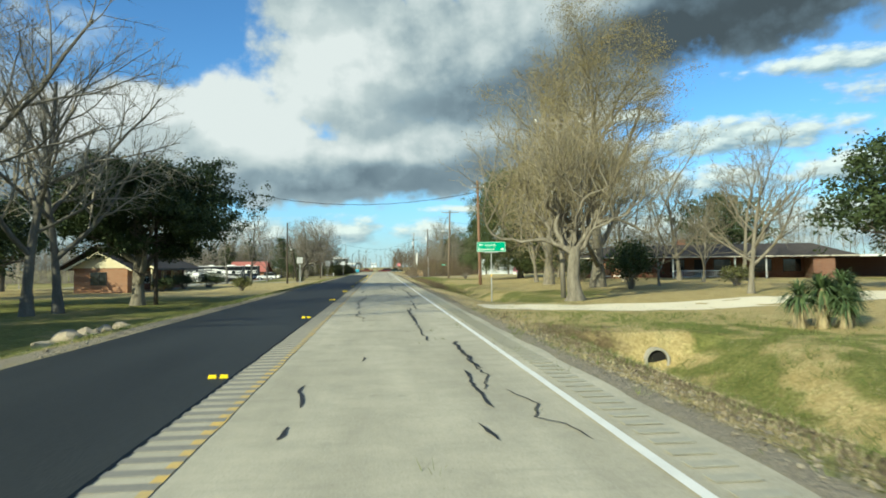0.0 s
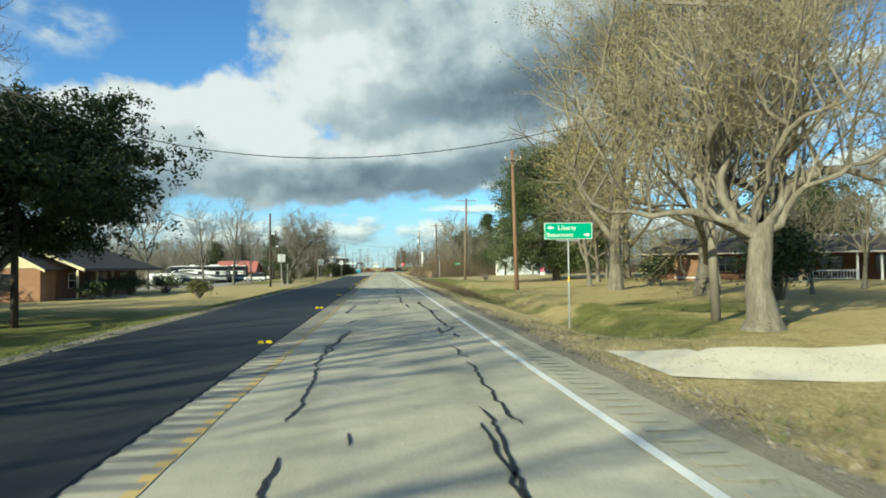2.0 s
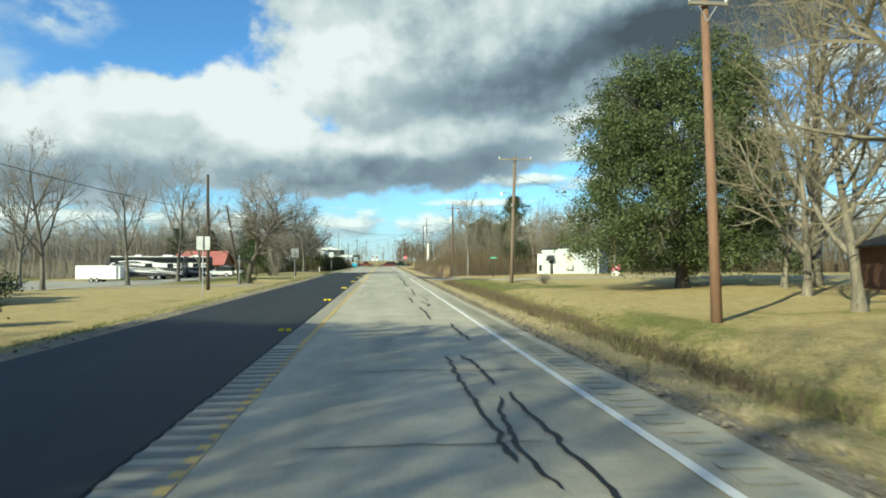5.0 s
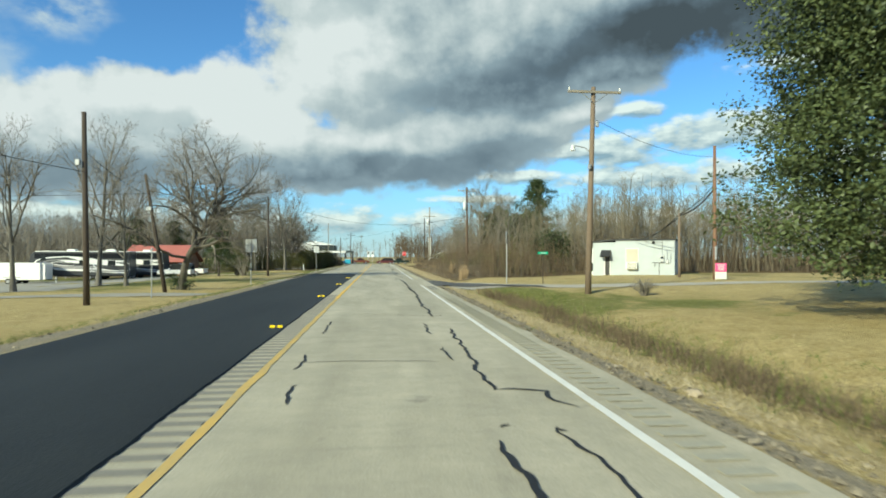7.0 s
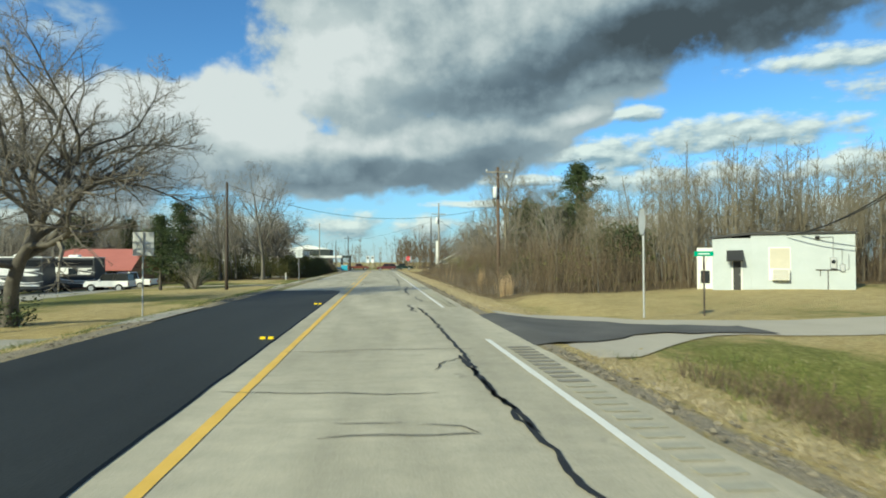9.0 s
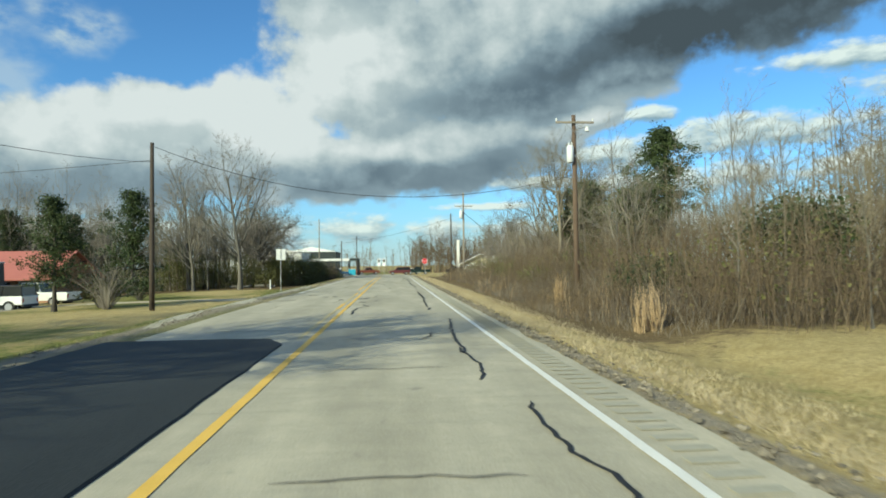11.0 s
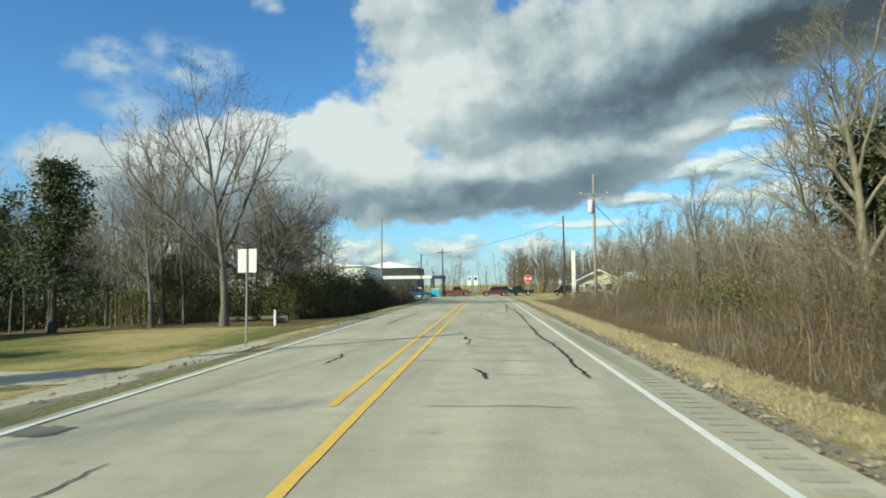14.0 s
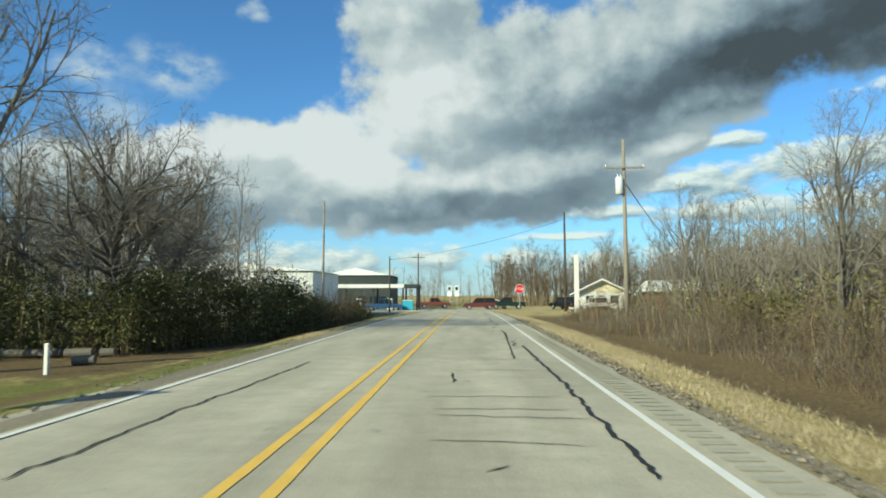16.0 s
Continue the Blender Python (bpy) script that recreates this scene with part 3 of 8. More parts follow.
def ground_masks(x, y):
    """Shares of bare dirt, green growth and brown litter at a place."""
    n1 = noise.noise((x * 0.12, y * 0.07, 3.0))
    n2 = noise.noise((x * 0.5, y * 0.3, 9.0)) + 0.6 * noise.noise((x * 1.3, y * 0.9, 2.0))
    dirt = max(0.0, 1 - abs(x - 2.9) / (0.6 - 0.22 * ease(45, 60, y))) + max(0.0, 1 - abs(x + 6.0 - 0.3 * ease(146, 156, y)) / (0.8 - 0.4 * ease(146, 156, y)))
    green = (0.08 if x > 0 else 0.25) + 0.9 * n1 + 0.4 * n2
    if x > 0:
        green += (0.45 + 1.4 * n2) * math.exp(-((x - 9.5) / 3.6) ** 2) * (ease(-5, 2, y) - ease(19, 23, y))
        green += (0.38 + 0.5 * n2) * math.exp(-((x - 7.5) / 2.2) ** 2) * (ease(30, 36, y) - ease(52, 60, y))
        green += 0.55 * math.exp(-((x - 7.6) / 1.7) ** 2) * (ease(84, 88, y) - ease(95, 97, y))
        green -= 0.9 * max(0.0, 1 - abs(x - 4.2) / 3.0) * ease(104, 112, y)
        green -= 0.8 * (ease(19, 23, y) - ease(30, 33, y)) + 0.7 * max(0.0, 1 - abs(x - 4.0) / 2.0) * ease(58, 64, y)
    else:
        green += 0.55 * (1 - ease(42, 56, y)) - 0.5 * (ease(56, 66, y) - ease(98, 112, y)) + 0.25 * ease(112, 125, y)
    litter = 0.0
    if x > 0:
        litter = math.exp(-((x - 6.0) / 1.5) ** 2) * 0.7 * (ease(60, 68, y) - ease(92, 96, y)) + 0.9 * ease(4.4, 6.6, x) * ease(116, 124, y) * (1 - ease(205, 225, y))
        litter += 0.75 * max(0.0, 1 - abs(x - 5.0) / 2.6) * (1 - ease(18, 22, y)) + 0.55 * max(0.0, noise.noise((x * 0.6, y * 0.5, 12.0))) * (y < 60)
        litter += 0.5 * (0.6 + n2) * math.exp(-((x - 5.6) / 2.0) ** 2) * (ease(112, 118, y) - ease(138, 146, y))
    else:
        litter = 0.95 * max(ease(9.5, 12, -x) * ease(166, 172, y), ease(6.2, 7.2, -x) * (1 - ease(9.5, 11.5, -x)) * ease(153, 163, y)) * (1 - ease(200, 215, y))
    return (min(1, max(0, dirt)), min(1, max(0, green)), min(1, max(0, litter)))


def ground_material():
    m = bpy.data.materials.new("winter_lawn")
    m.use_nodes = True
    n, l = m.node_tree.nodes, m.node_tree.links
    b = n["Principled BSDF"]
    b.inputs["Roughness"].default_value, b.inputs["Specular IOR Level"].default_value = 0.95, 0.1
    at = n.new("ShaderNodeAttribute")
    at.attribute_name = "soil"
    sp = n.new("ShaderNodeSeparateColor")
    l.new(at.outputs["Color"], sp.inputs[0])
    tc = n.new("ShaderNodeTexCoord")

    def tex(scale, detail, rough=0.6):
        t = n.new("ShaderNodeTexNoise")
        t.inputs["Scale"].default_value, t.inputs["Detail"].default_value, t.inputs["Roughness"].default_value = scale, detail, rough
        l.new(tc.outputs["Object"], t.inputs["Vector"])
        return t.outputs[0]

    def blend(fac, c1, c2):
        x = n.new("ShaderNodeMixRGB")
        l.new(fac, x.inputs[0])
        for i, c in ((1, c1), (2, c2)):
            if isinstance(c, tuple):
                x.inputs[i].default_value = (*c, 1)
            else:
                l.new(c, x.inputs[i])
        return x.outputs[0]

    def sharpen(mask_, jitter, lo, hi):
        a = n.new("ShaderNodeMath")
        a.operation = "MULTIPLY_ADD"
        l.new(jitter, a.inputs[0])
        a.inputs[1].default_value = 0.55
        l.new(mask_, a.inputs[2])
        r = n.new("ShaderNodeMapRange")
        r.interpolation_type = "SMOOTHSTEP"
        l.new(a.outputs[0], r.inputs[0])
        r.inputs[1].default_value, r.inputs[2].default_value = lo, hi
        return r.outputs[0]

    def punch(v, a=0.32, b=0.68):
        r = n.new("ShaderNodeMapRange")
        l.new(v, r.inputs[0])
        r.inputs[1].default_value, r.inputs[2].default_value = a, b
        return r.outputs[0]

    mid_, fine_, grit = punch(tex(1.6, 6, 0.7)), punch(tex(11, 5, 0.75)), punch(tex(60, 3))
    straw = blend(mid_, (0.46, 0.36, 0.155), (0.76, 0.625, 0.325))
    straw = blend(fine_, (0.31, 0.24, 0.105), straw)
    grass = blend(mid_, (0.14, 0.155, 0.042), (0.37, 0.355, 0.125))
    grass = blend(fine_, (0.10, 0.11, 0.032), grass)
    soil = blend(grit, (0.15, 0.132, 0.10), (0.44, 0.385, 0.295))
    leaf = blend(fine_, (0.085, 0.062, 0.035), (0.25, 0.185, 0.10))
    c = blend(sharpen(sp.outputs[1], mid_, 0.45, 0.95), straw, grass)
    c = blend(sharpen(sp.outputs[2], mid_, 0.5, 1.0), c, leaf)
    c = blend(sharpen(sp.outputs[0], fine_, 0.55, 1.0), c, soil)
    l.new(c, b.inputs["Base Color"])
    bp = n.new("ShaderNodeBump")
    bp.inputs["Strength"].default_value, bp.inputs["Distance"].default_value = 0.6, 0.06
    l.new(fine_, bp.inputs["Height"])
    l.new(bp.outputs[0], b.inputs["Normal"])
    return m


g_mesh = gs.mesh("ground", ground_material(), True)
att = g_mesh.color_attributes.new("soil", "FLOAT_COLOR", "POINT")
for i, (x, y, z) in enumerate(gs.v):
    att.data[i].color = (*ground_masks(x, y), 1.0) if abs(x) < 250 and -120 < y < 420 else (0, 0.35, 0, 1)
single("ground", g_mesh, None, "winter lawn and verge, straw yellow with green patches", "ground", kind="structure")


def strip(x0, x1, y0, y1, top, thick=0.1, step=4.0):
    """A slab that follows the road's height."""
    s = Shape()
    ys = steps((y0, y1, step))
    for y in ys:
        z = road_z(y) + top
        s.v += [(x0, y, z - thick), (x0, y, z), (x1, y, z), (x1, y, z - thick)]
    for i in range(len(ys) - 1):
        for j in range(3):
            a = i * 4 + j
            s.f.append((a, a + 1, a + 5, a + 4))
    s.f += [(3, 2, 1, 0), tuple(len(s.v) - 4 + j for j in range(4))]
    return s


# main road with ragged right edge
rs = Shape()
ys = steps((-40, 243, 0.6))
for y in ys:
    z = road_z(y)
    flare = 3.5 * ease(228, 243, y)
    e1 = 2.75 + 0.10 * noise.noise((0, y * 0.7, 1)) + 0.05 * noise.noise((3, y * 2.9, 1)) + flare
    e0 = -5.62 - 0.10 * noise.noise((7, y * 0.6, 1)) - flare - 0.95 * (ease(117, 123, y) - 0.7 * ease(146, 156, y))
    rs.v += [(e0 - 0.03, y, z - 0.12), (e0, y, z - 0.01), (-1.8, y, z), (e1, y, z - 0.01), (e1 + 0.03, y, z - 0.12)]
for i in range(len(ys) - 1):
    for j in range(4):
        a = i * 5 + j
        rs.f.append((a, a + 1, a + 6, a + 5))
road = single("road", rs, M_ROAD, "worn pale chip-seal two-lane road", "road", kind="structure", smooth=False)

# fresh black overlay on the far lane, with a ragged edge
bs = Shape()
ys = steps((-40, 115.6, 0.5), (115.6, 116.9, 0.15))
for y in ys:
    e1 = -2.06 + 0.025 * noise.noise((0, y * 1.1, 4)) + 0.02 * noise.noise((5, y * 4.0, 4)) - 0.35 * ease(115.9, 116.9, y)
    bs.v += [(-5.66, y, -0.08), (-5.6, y, 0.018), (-3.8, y, 0.026), (e1, y, 0.022), (e1 + 0.02, y, 0.0)]
for i in range(len(ys) - 1):
    for j in range(4):
        a = i * 5 + j
        bs.f.append((a, a + 1, a + 6, a + 5))
k = len(bs.v) - 5
bs.f.append((k, k + 1, k + 2, k + 3, k + 4))
single("road_overlay", bs, M_BLACK, "fresh black asphalt laid over one lane", "road", kind="structure")

single("cross_road", strip(-260, 260, 243, 256, 0.0), M_ROAD, "pale cross road at the junction", "road", kind="structure")
lot = Shape()
lot.box(-60, -7.5, 228, 268, -1.2, -0.70, 0.02)
single("pavement", lot, M_CONC, "concrete forecourt beside the junction", "pavement", kind="structure")


def drape(name, outline, mat, label, lift=0.03, nx_=24, ny_=6):
    """A thin drive laid over the ground between two edges: outline gives (x, y_near, y_far) stations."""
    s = Shape()
    for x, a, b in outline:
        for j in range(ny_ + 1):
            y = a + (b - a) * j / ny_
            s.v.append((x, y, ground_z(x, y) + lift))
    for i in range(len(outline) - 1):
        for j in range(ny_):
            k_ = i * (ny_ + 1) + j
            s.f.append((k_, k_ + ny_ + 1, k_ + ny_ + 2, k_ + 1))
    return single(name, s, mat, label, "driveway", kind="structure", smooth=True)


drape("driveway_1", [(4.2 + 0.8 * i, 26.1 - 0.3 * ease(0, 3, i) - 0.02 * i + 0.18 * noise.noise((i * 0.6, 0, 2)), 28.9 + 0.4 * ease(0, 4, i) + 0.05 * i + 0.25 * noise.noise((i * 0.5, 5, 2))) for i in range(48)], M_SHELL, "pale crushed-shell driveway", 0.012)
drape("side_road", [(2.7 + 0.9 * i, 94.0 + 3.4 * ease(0, 6, i) + 0.02 * i, 104.0 - 3.0 * ease(0, 6, i) + 0.02 * i) for i in range(70)], M_SIDEROAD, "pale concrete side road", 0.02)
drape("side_road_apron", [(2.72 + 0.45 * i, 95.4 + 2.3 * ease(0, 8, i) + 0.25 * noise.noise((i * 0.7, 1, 3)), 101.8 - 2.6 * ease(0, 13, i) + 0.3 * noise.noise((i * 0.6, 7, 3))) for i in range(15)], M_APRON, "dark asphalt apron of the side road", 0.05)
drape("driveway_2", [(-5.7 - 0.9 * i, 100.6 + 0.8 * ease(0, 5, i), 105.6 - 0.8 * ease(0, 5, i)) for i in range(40)][::-1], M_CONC, "concrete driveway to the trailer yard")
drape("driveway_3", [(-5.7 - 0.9 * i, 147.6 + 0.5 * ease(0, 5, i), 151.0 - 0.6 * ease(0, 5, i)) for i in range(26)][::-1], M_TRACK, "worn dirt track across the lawn", 0.012)
drape("yard", [(-24 - 1.5 * i, 112.0, 150.0) for i in range(26)][::-1], M_CONC, "grey gravel yard under the trailers", 0.02)

# ---- road markings ----
def marking(x, w, y0, y1, mat, label, worn=0.0, top=0.006):
    s = Shape()
    ys_ = steps((y0, y1, 0.5))
    for y in ys_:
        a = 0.012 * noise.noise((x, y * 1.7, 2)) * (1 + 6 * worn)
        b = 0.012 * noise.noise((x + 9, y * 1.9, 2)) * (1 + 6 * worn)
        z = road_z(y) + top
        s.v += [(x - w / 2 + a, y, z), (x + w / 2 + b, y, z)]
    s.f = [(2 * i, 2 * i + 1, 2 * i + 3, 2 * i + 2) for i in range(len(ys_) - 1)]
    return single("road_marking", s, mat, label, "road marking", kind="structure")


marking(2.0, 0.10, -30, 19.75, M_WHITELINE, "solid white edge line")
marking(2.0, 0.10, 20.0, 96.2, M_WHITELINE, "solid white edge line")
marking(2.0, 0.10, 104.5, 232, M_WHITELINE, "solid white edge line")
marking(-1.6, 0.095, -30, 85.98, M_YELLOWOLD, "worn yellow centre line", 0.2)
marking(-1.6, 0.12, 86, 222, M_YELLOW, "solid yellow centre line")
marking(-1.87, 0.11, 116.95, 125.45, M_YELLOWFAINT, "worn yellow centre line", 0.6)
marking(-1.87, 0.12, 125.5, 128.3, M_YELLOW, "short length of fresh yellow centre line")
marking(-1.87, 0.11, 128.35, 135.15, M_YELLOWFAINT, "worn yellow centre line", 0.6)
marking(-1.87, 0.12, 135.2, 137.4, M_YELLOW, "short length of fresh yellow centre line")
marking(-2.02, 0.12, 141.2, 222, M_YELLOW, "solid yellow centre line")
marking(-5.05, 0.10, 138, 228, M_WHITELINE, "solid white edge line")

# ---- trees ----
def perp(d, rng):
    a = Vector((rng.gauss(0, 1), rng.gauss(0, 1), rng.gauss(0, 1)))
    a -= d * a.dot(d)
    return a.normalized()


class Tree:
    """Grows one tree: wood carries trunk and limbs, crown the fine twigs; tips are the twig ends."""

    def __init__(self, seed, height, radius, clear=0.3, kids=(8, 6, 6, 5), ang=(55, 45, 45, 45), ratio=(0.55, 0.5, 0.5, 0.5), up=(0.05, 0.10, 0.06, 0.05),
                 wob=(0.06, 0.16, 0.2, 0.22), wood_levels=2, twig=0.008, taper=0.3, lean=(0, 0), sides=8, flare=1.5, segs=(8, 6, 4, 2, 1, 1)):
        self.r = random.Random(seed)
        self.p = dict(kids=kids, ang=ang, ratio=ratio, up=up, wob=wob, wl=wood_levels, twig=twig, taper=taper, sides=sides, clear=clear, flare=flare, segs=segs)
        self.wood, self.crown, self.tips, self.limbs = Shape(), Shape(), [], []
        self.grow(Vector((0, 0, -0.15)), Vector((lean[0], lean[1], 1)).normalized(), height, radius, 0)

    def grow(self, p, d, length, rad, lv):
        r, P = self.r, self.p
        nseg = P["segs"][lv]
        pts, dirs, rads = [p.copy()], [d.copy()], []
        for i in range(nseg):
            d = (d + perp(d, r) * P["wob"][min(lv, len(P["wob"]) - 1)] + Vector((0, 0, 1)) * P["up"][min(lv, len(P["up"]) - 1)]).normalized()
            p = p + d * (length / nseg)
            pts.append(p.copy())
            dirs.append(d.copy())
        end = max(rad * P["taper"], P["twig"] * 0.6)
        rads = [max(rad + (end - rad) * (i / nseg), P["twig"]) for i in range(nseg + 1)]
        if lv == 0:
            rads[0] *= P["flare"]
        if lv == 1 and P["wl"] > 1:
            self.limbs.append(Shape())
        target = self.crown if lv >= P["wl"] else (self.limbs[-1] if lv else self.wood)
        if nseg == 1:
            spike(target, pts[0], pts[1], rads[0] * 1.25)
        else:
            target.tube(pts, rads, P["sides"] if lv == 0 else (6 if lv == 1 else (4 if lv == 2 else 3)), cap=False)
        if lv >= len(P["kids"]):
            self.tips.append((pts[-1], dirs[-1]))
            return
        k = P["kids"][lv]
        phase = r.random() * 6.28
        for j in range(k):
            lo = P["clear"] if lv == 0 else 0.22
            s = lo + (1 - lo) * (j + r.random() * 0.8) / k
            x = min(s, 0.999) * nseg
            i = int(x)
            q = pts[i].lerp(pts[i + 1], x - i)
            dd = dirs[min(i + 1, nseg)]
            u = dd.cross(Vector((0, 0, 1)) if abs(dd.z) < 0.95 else Vector((1, 0, 0))).normalized()
            w = dd.cross(u)
            phi = phase + j * 2.4 + r.uniform(-0.5, 0.5)
            a = radians(P["ang"][lv] * r.uniform(0.7, 1.25) * (1.15 - 0.45 * s))
            nd = (dd * math.cos(a) + (u * math.cos(phi) + w * math.sin(phi)) * math.sin(a)).normalized()
            cl = length * P["ratio"][lv] * r.uniform(0.7, 1.2) * (1.25 - 0.6 * s if lv else 1.25 - 0.55 * s)
            rr = (rad + (end - rad) * s) * r.uniform(0.5, 0.75)
            self.grow(q, nd, cl, rr, lv + 1)


def leaves(shape, centres, per, spread, size, rng, droop=0.0, long=1.6):
    """Small two-triangle leaves scattered round the given centres."""
    for c, d in centres:
        for _ in range(per):
            o = Vector((rng.gauss(0, 1), rng.gauss(0, 1), rng.gauss(0, 0.8))) * spread
            q = Vector(c) + o
            a = Vector((rng.gauss(0, 1), rng.gauss(0, 1), rng.gauss(0, 0.7) - droop)).normalized()
            b = perp(a, rng)
            s = size * rng.uniform(0.6, 1.3)
            k = len(shape.v)
            m_ = q + a * (s * long * 0.5)
            for v in (q, m_ + b * s * 0.5, q + a * (s * long), m_ - b * s * 0.5):
                shape.v.append((v.x, v.y, v.z))
            shape.f.append((k, k + 1, k + 2, k + 3))


def tree_thing(name, tree, bark, twigs, x, y, label, group="", turn=0.0, leaf=None, leaf_mat=None, scale=1.0, z=None, leaf_name="foliage"):
    ob = thing(name, x, y, (ground_z(x, y) if z is None else z) - 0.05, label, "tree", group, turn)
    ob.scale = (scale, scale, scale)
    part("trunk", tree.wood, bark, ob, smooth=True)
    for limb in tree.limbs:
        part("limb", limb, bark, ob, smooth=True)
    part("crown", tree.crown, twigs, ob)
    if leaf:
        part(leaf_name, leaf, leaf_mat, ob)
    return ob


def plant(src, x, y, turn, scale=1.0, label=""):
    ob = copy_thing(src, pose(x, y, ground_z(x, y) - 0.05, 0, 0, turn))
    ob.scale = (scale, scale, scale)
    if label:
        ob["label"] = label
    return ob


R = random.Random(11)

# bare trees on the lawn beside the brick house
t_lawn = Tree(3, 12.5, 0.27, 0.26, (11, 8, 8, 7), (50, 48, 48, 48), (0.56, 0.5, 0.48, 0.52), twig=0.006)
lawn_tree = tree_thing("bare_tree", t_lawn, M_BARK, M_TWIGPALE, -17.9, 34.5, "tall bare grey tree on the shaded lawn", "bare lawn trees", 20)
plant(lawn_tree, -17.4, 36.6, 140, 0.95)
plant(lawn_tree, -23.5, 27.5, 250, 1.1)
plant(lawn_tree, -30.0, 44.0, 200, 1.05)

# dark live oak by the road
def evergreen(seed, height, rad, crown_c, crown_r, pads, per_pad, per, spread, size, clear=0.25, shell=0.55, droop=0.2, pad=(1.4, 0.6), low=0.35, skirt=0.0, long=1.6):
    """Trunk and limbs with foliage in many flat, uneven pads."""
    rng = random.Random(seed)
    t = Tree(seed, height * 0.62, rad, clear, (9, 6, 4), (62, 50, 45), (0.62, 0.5, 0.5), (0.05, 0.06, 0.05), twig=0.012, wood_levels=2, flare=1.25)
    cs = []
    n_ = 0
    while n_ < pads:
        v = Vector((rng.gauss(0, 1), rng.gauss(0, 1), rng.gauss(0, 1))).normalized()
        rr = (0.85 + 0.35 * noise.noise(v * 1.9 + Vector((seed, 0, 0)))) * (shell + (1 - shell) * rng.random() ** 0.5)
        wide_ = rr * (1 + skirt * max(0.0, -v.z))
        c = Vector((v.x * crown_r[0] * wide_, v.y * crown_r[1] * wide_, v.z * crown_r[2] * rr)) + Vector(crown_c)
        if c.z < low:
            continue
        n_ += 1
        k_ = rng.uniform(0.6, 1.25)
        for _ in range(per_pad):
            o = Vector((rng.gauss(0, 0.55) * pad[0], rng.gauss(0, 0.55) * pad[0], rng.gauss(0, 0.5) * pad[1])) * k_
            if c.z + o.z > low * 0.8:
                cs.append((c + o, v))
    f = Shape()
    leaves(f, cs, per, spread, size, rng, droop, long)
    return t, f


t_oak, f_oak = evergreen(21, 11.0, 0.46, (0.0, 0.8, 6.5), (7.1, 6.2, 3.7), 290, 13, 31, 0.19, 0.108, shell=0.35, pad=(1.45, 0.42), low=3.3, clear=0.22)
oak = tree_thing("live_oak", t_oak, M_BARKPALE, M_TWIGDARK, -15.95, 43.6, "dark live oak with a pale trunk on the lawn", "live oaks", 0, f_oak, M_LEAFOAK)
t_oak2, f_oak2 = evergreen(22, 11.0, 0.4, (0.2, 0.2, 6.2), (6.6, 6.0, 4.0), 110, 11, 11, 0.26, 0.175, shell=0.3, pad=(1.4, 0.6), low=2.0, clear=0.24)
# this oak and its next two copies stand out of view, added for shade
oak2 = tree_thing("live_oak", t_oak2, M_BARK, M_TWIGDARK, -24.8, 9.0, "dark live oak shading the lawn", "live oaks", 130, f_oak2, M_LEAFOAK, 0.95)
plant(oak2, -23.0, 17.5, 250, 0.95)
plant(oak2, -26.5, 26.0, 20, 0.9)
plant(oak2, -27.5, 41.0, 140, 0.95)
plant(oak2, -37.5, 61.5, 300, 1.0, "dark live oak behind the brick house")
plant(oak2, -42.0, 74.0, 45, 1.1, "dark live oak behind the brick house")
plant(oak2, -36.0, 52.0, 170, 0.8, "dark live oak behind the brick house")
plant(oak2, 27.8, 31.0, 200, 0.85, "dark live oak beside the carport")
t_ev, f_ev = evergreen(33, 15.5, 0.42, (0.0, 0, 7.6), (7.0, 5.7, 8.3), 450, 12, 40, 0.24, 0.084, shell=0.52, clear=0.3, pad=(1.1, 0.9), low=0.95, skirt=0.5, long=2.0)
tree_thing("evergreen_oak", t_ev, M_BARKDARK, M_TWIGDARK, 18.5, 82.0, "broad olive-green evergreen oak with foliage near the ground", "", 0, f_ev, M_LEAFEV)

# big pollarded tree beside the driveway, heavy limbs and upright shoots
class Pollard(Tree):
    def grow(self, p, d, length, rad, lv):
        if lv != 0:
            return super().grow(p, d, length, rad, lv)
        r = self.r
        pts = [Vector((0, 0, -0.2)), Vector((0.03, 0, 0.35)), Vector((-0.10, 0.02, 1.2)), Vector((-0.02, 0, 2.1)), Vector((0.06, 0.0, 2.9))]
        self.wood.tube(pts, [0.72, 0.42, 0.33, 0.31, 0.28], 14, cap=False)
        for j in range(17):
            phi = j * 2.4 + r.uniform(-0.4, 0.4)
            el = r.uniform(0.0, 0.75)
            if math.sin(phi) < -0.5:
                continue
            q = Vector((0.15 * math.cos(phi), 0.15 * math.sin(phi), r.uniform(2.5, 2.9)))
            L = r.uniform(4.4, 6.0) * (1.0 - 0.25 * el)
            dd = Vector((math.cos(phi) * math.cos(el), math.sin(phi) * math.cos(el), math.sin(el)))
            lim, rad_ = [q], []
            for i in range(10):
                dd = (dd + perp(dd, r) * 0.6 + Vector((0, 0, 0.07 if lim[-1].z > 3.3 else 0.5))).normalized()
                lim.append(lim[-1] + dd * L / 9)
            r0 = r.uniform(0.085, 0.15)
            self.limbs.append(Shape())
            self.limbs[-1].tube(lim, [r0 * (1 - 0.62 * i / 10) * r.uniform(0.7, 1.5) for i in range(11)], 7, cap=False)
            for i in range(2, 11):
                for k_ in range(2 if i > 3 and math.sin(phi) > -0.3 else 1):
                    up = Vector((r.gauss(0, 0.42), r.gauss(0, 0.42), 1)).normalized()
                    super().grow(lim[i] + perp(up, r) * 0.04, up, r.uniform(1.2, 4.6) if k_ else r.uniform(3.0, 5.6), r.uniform(0.012, 0.028) if k_ else r.uniform(0.03, 0.05), 2)


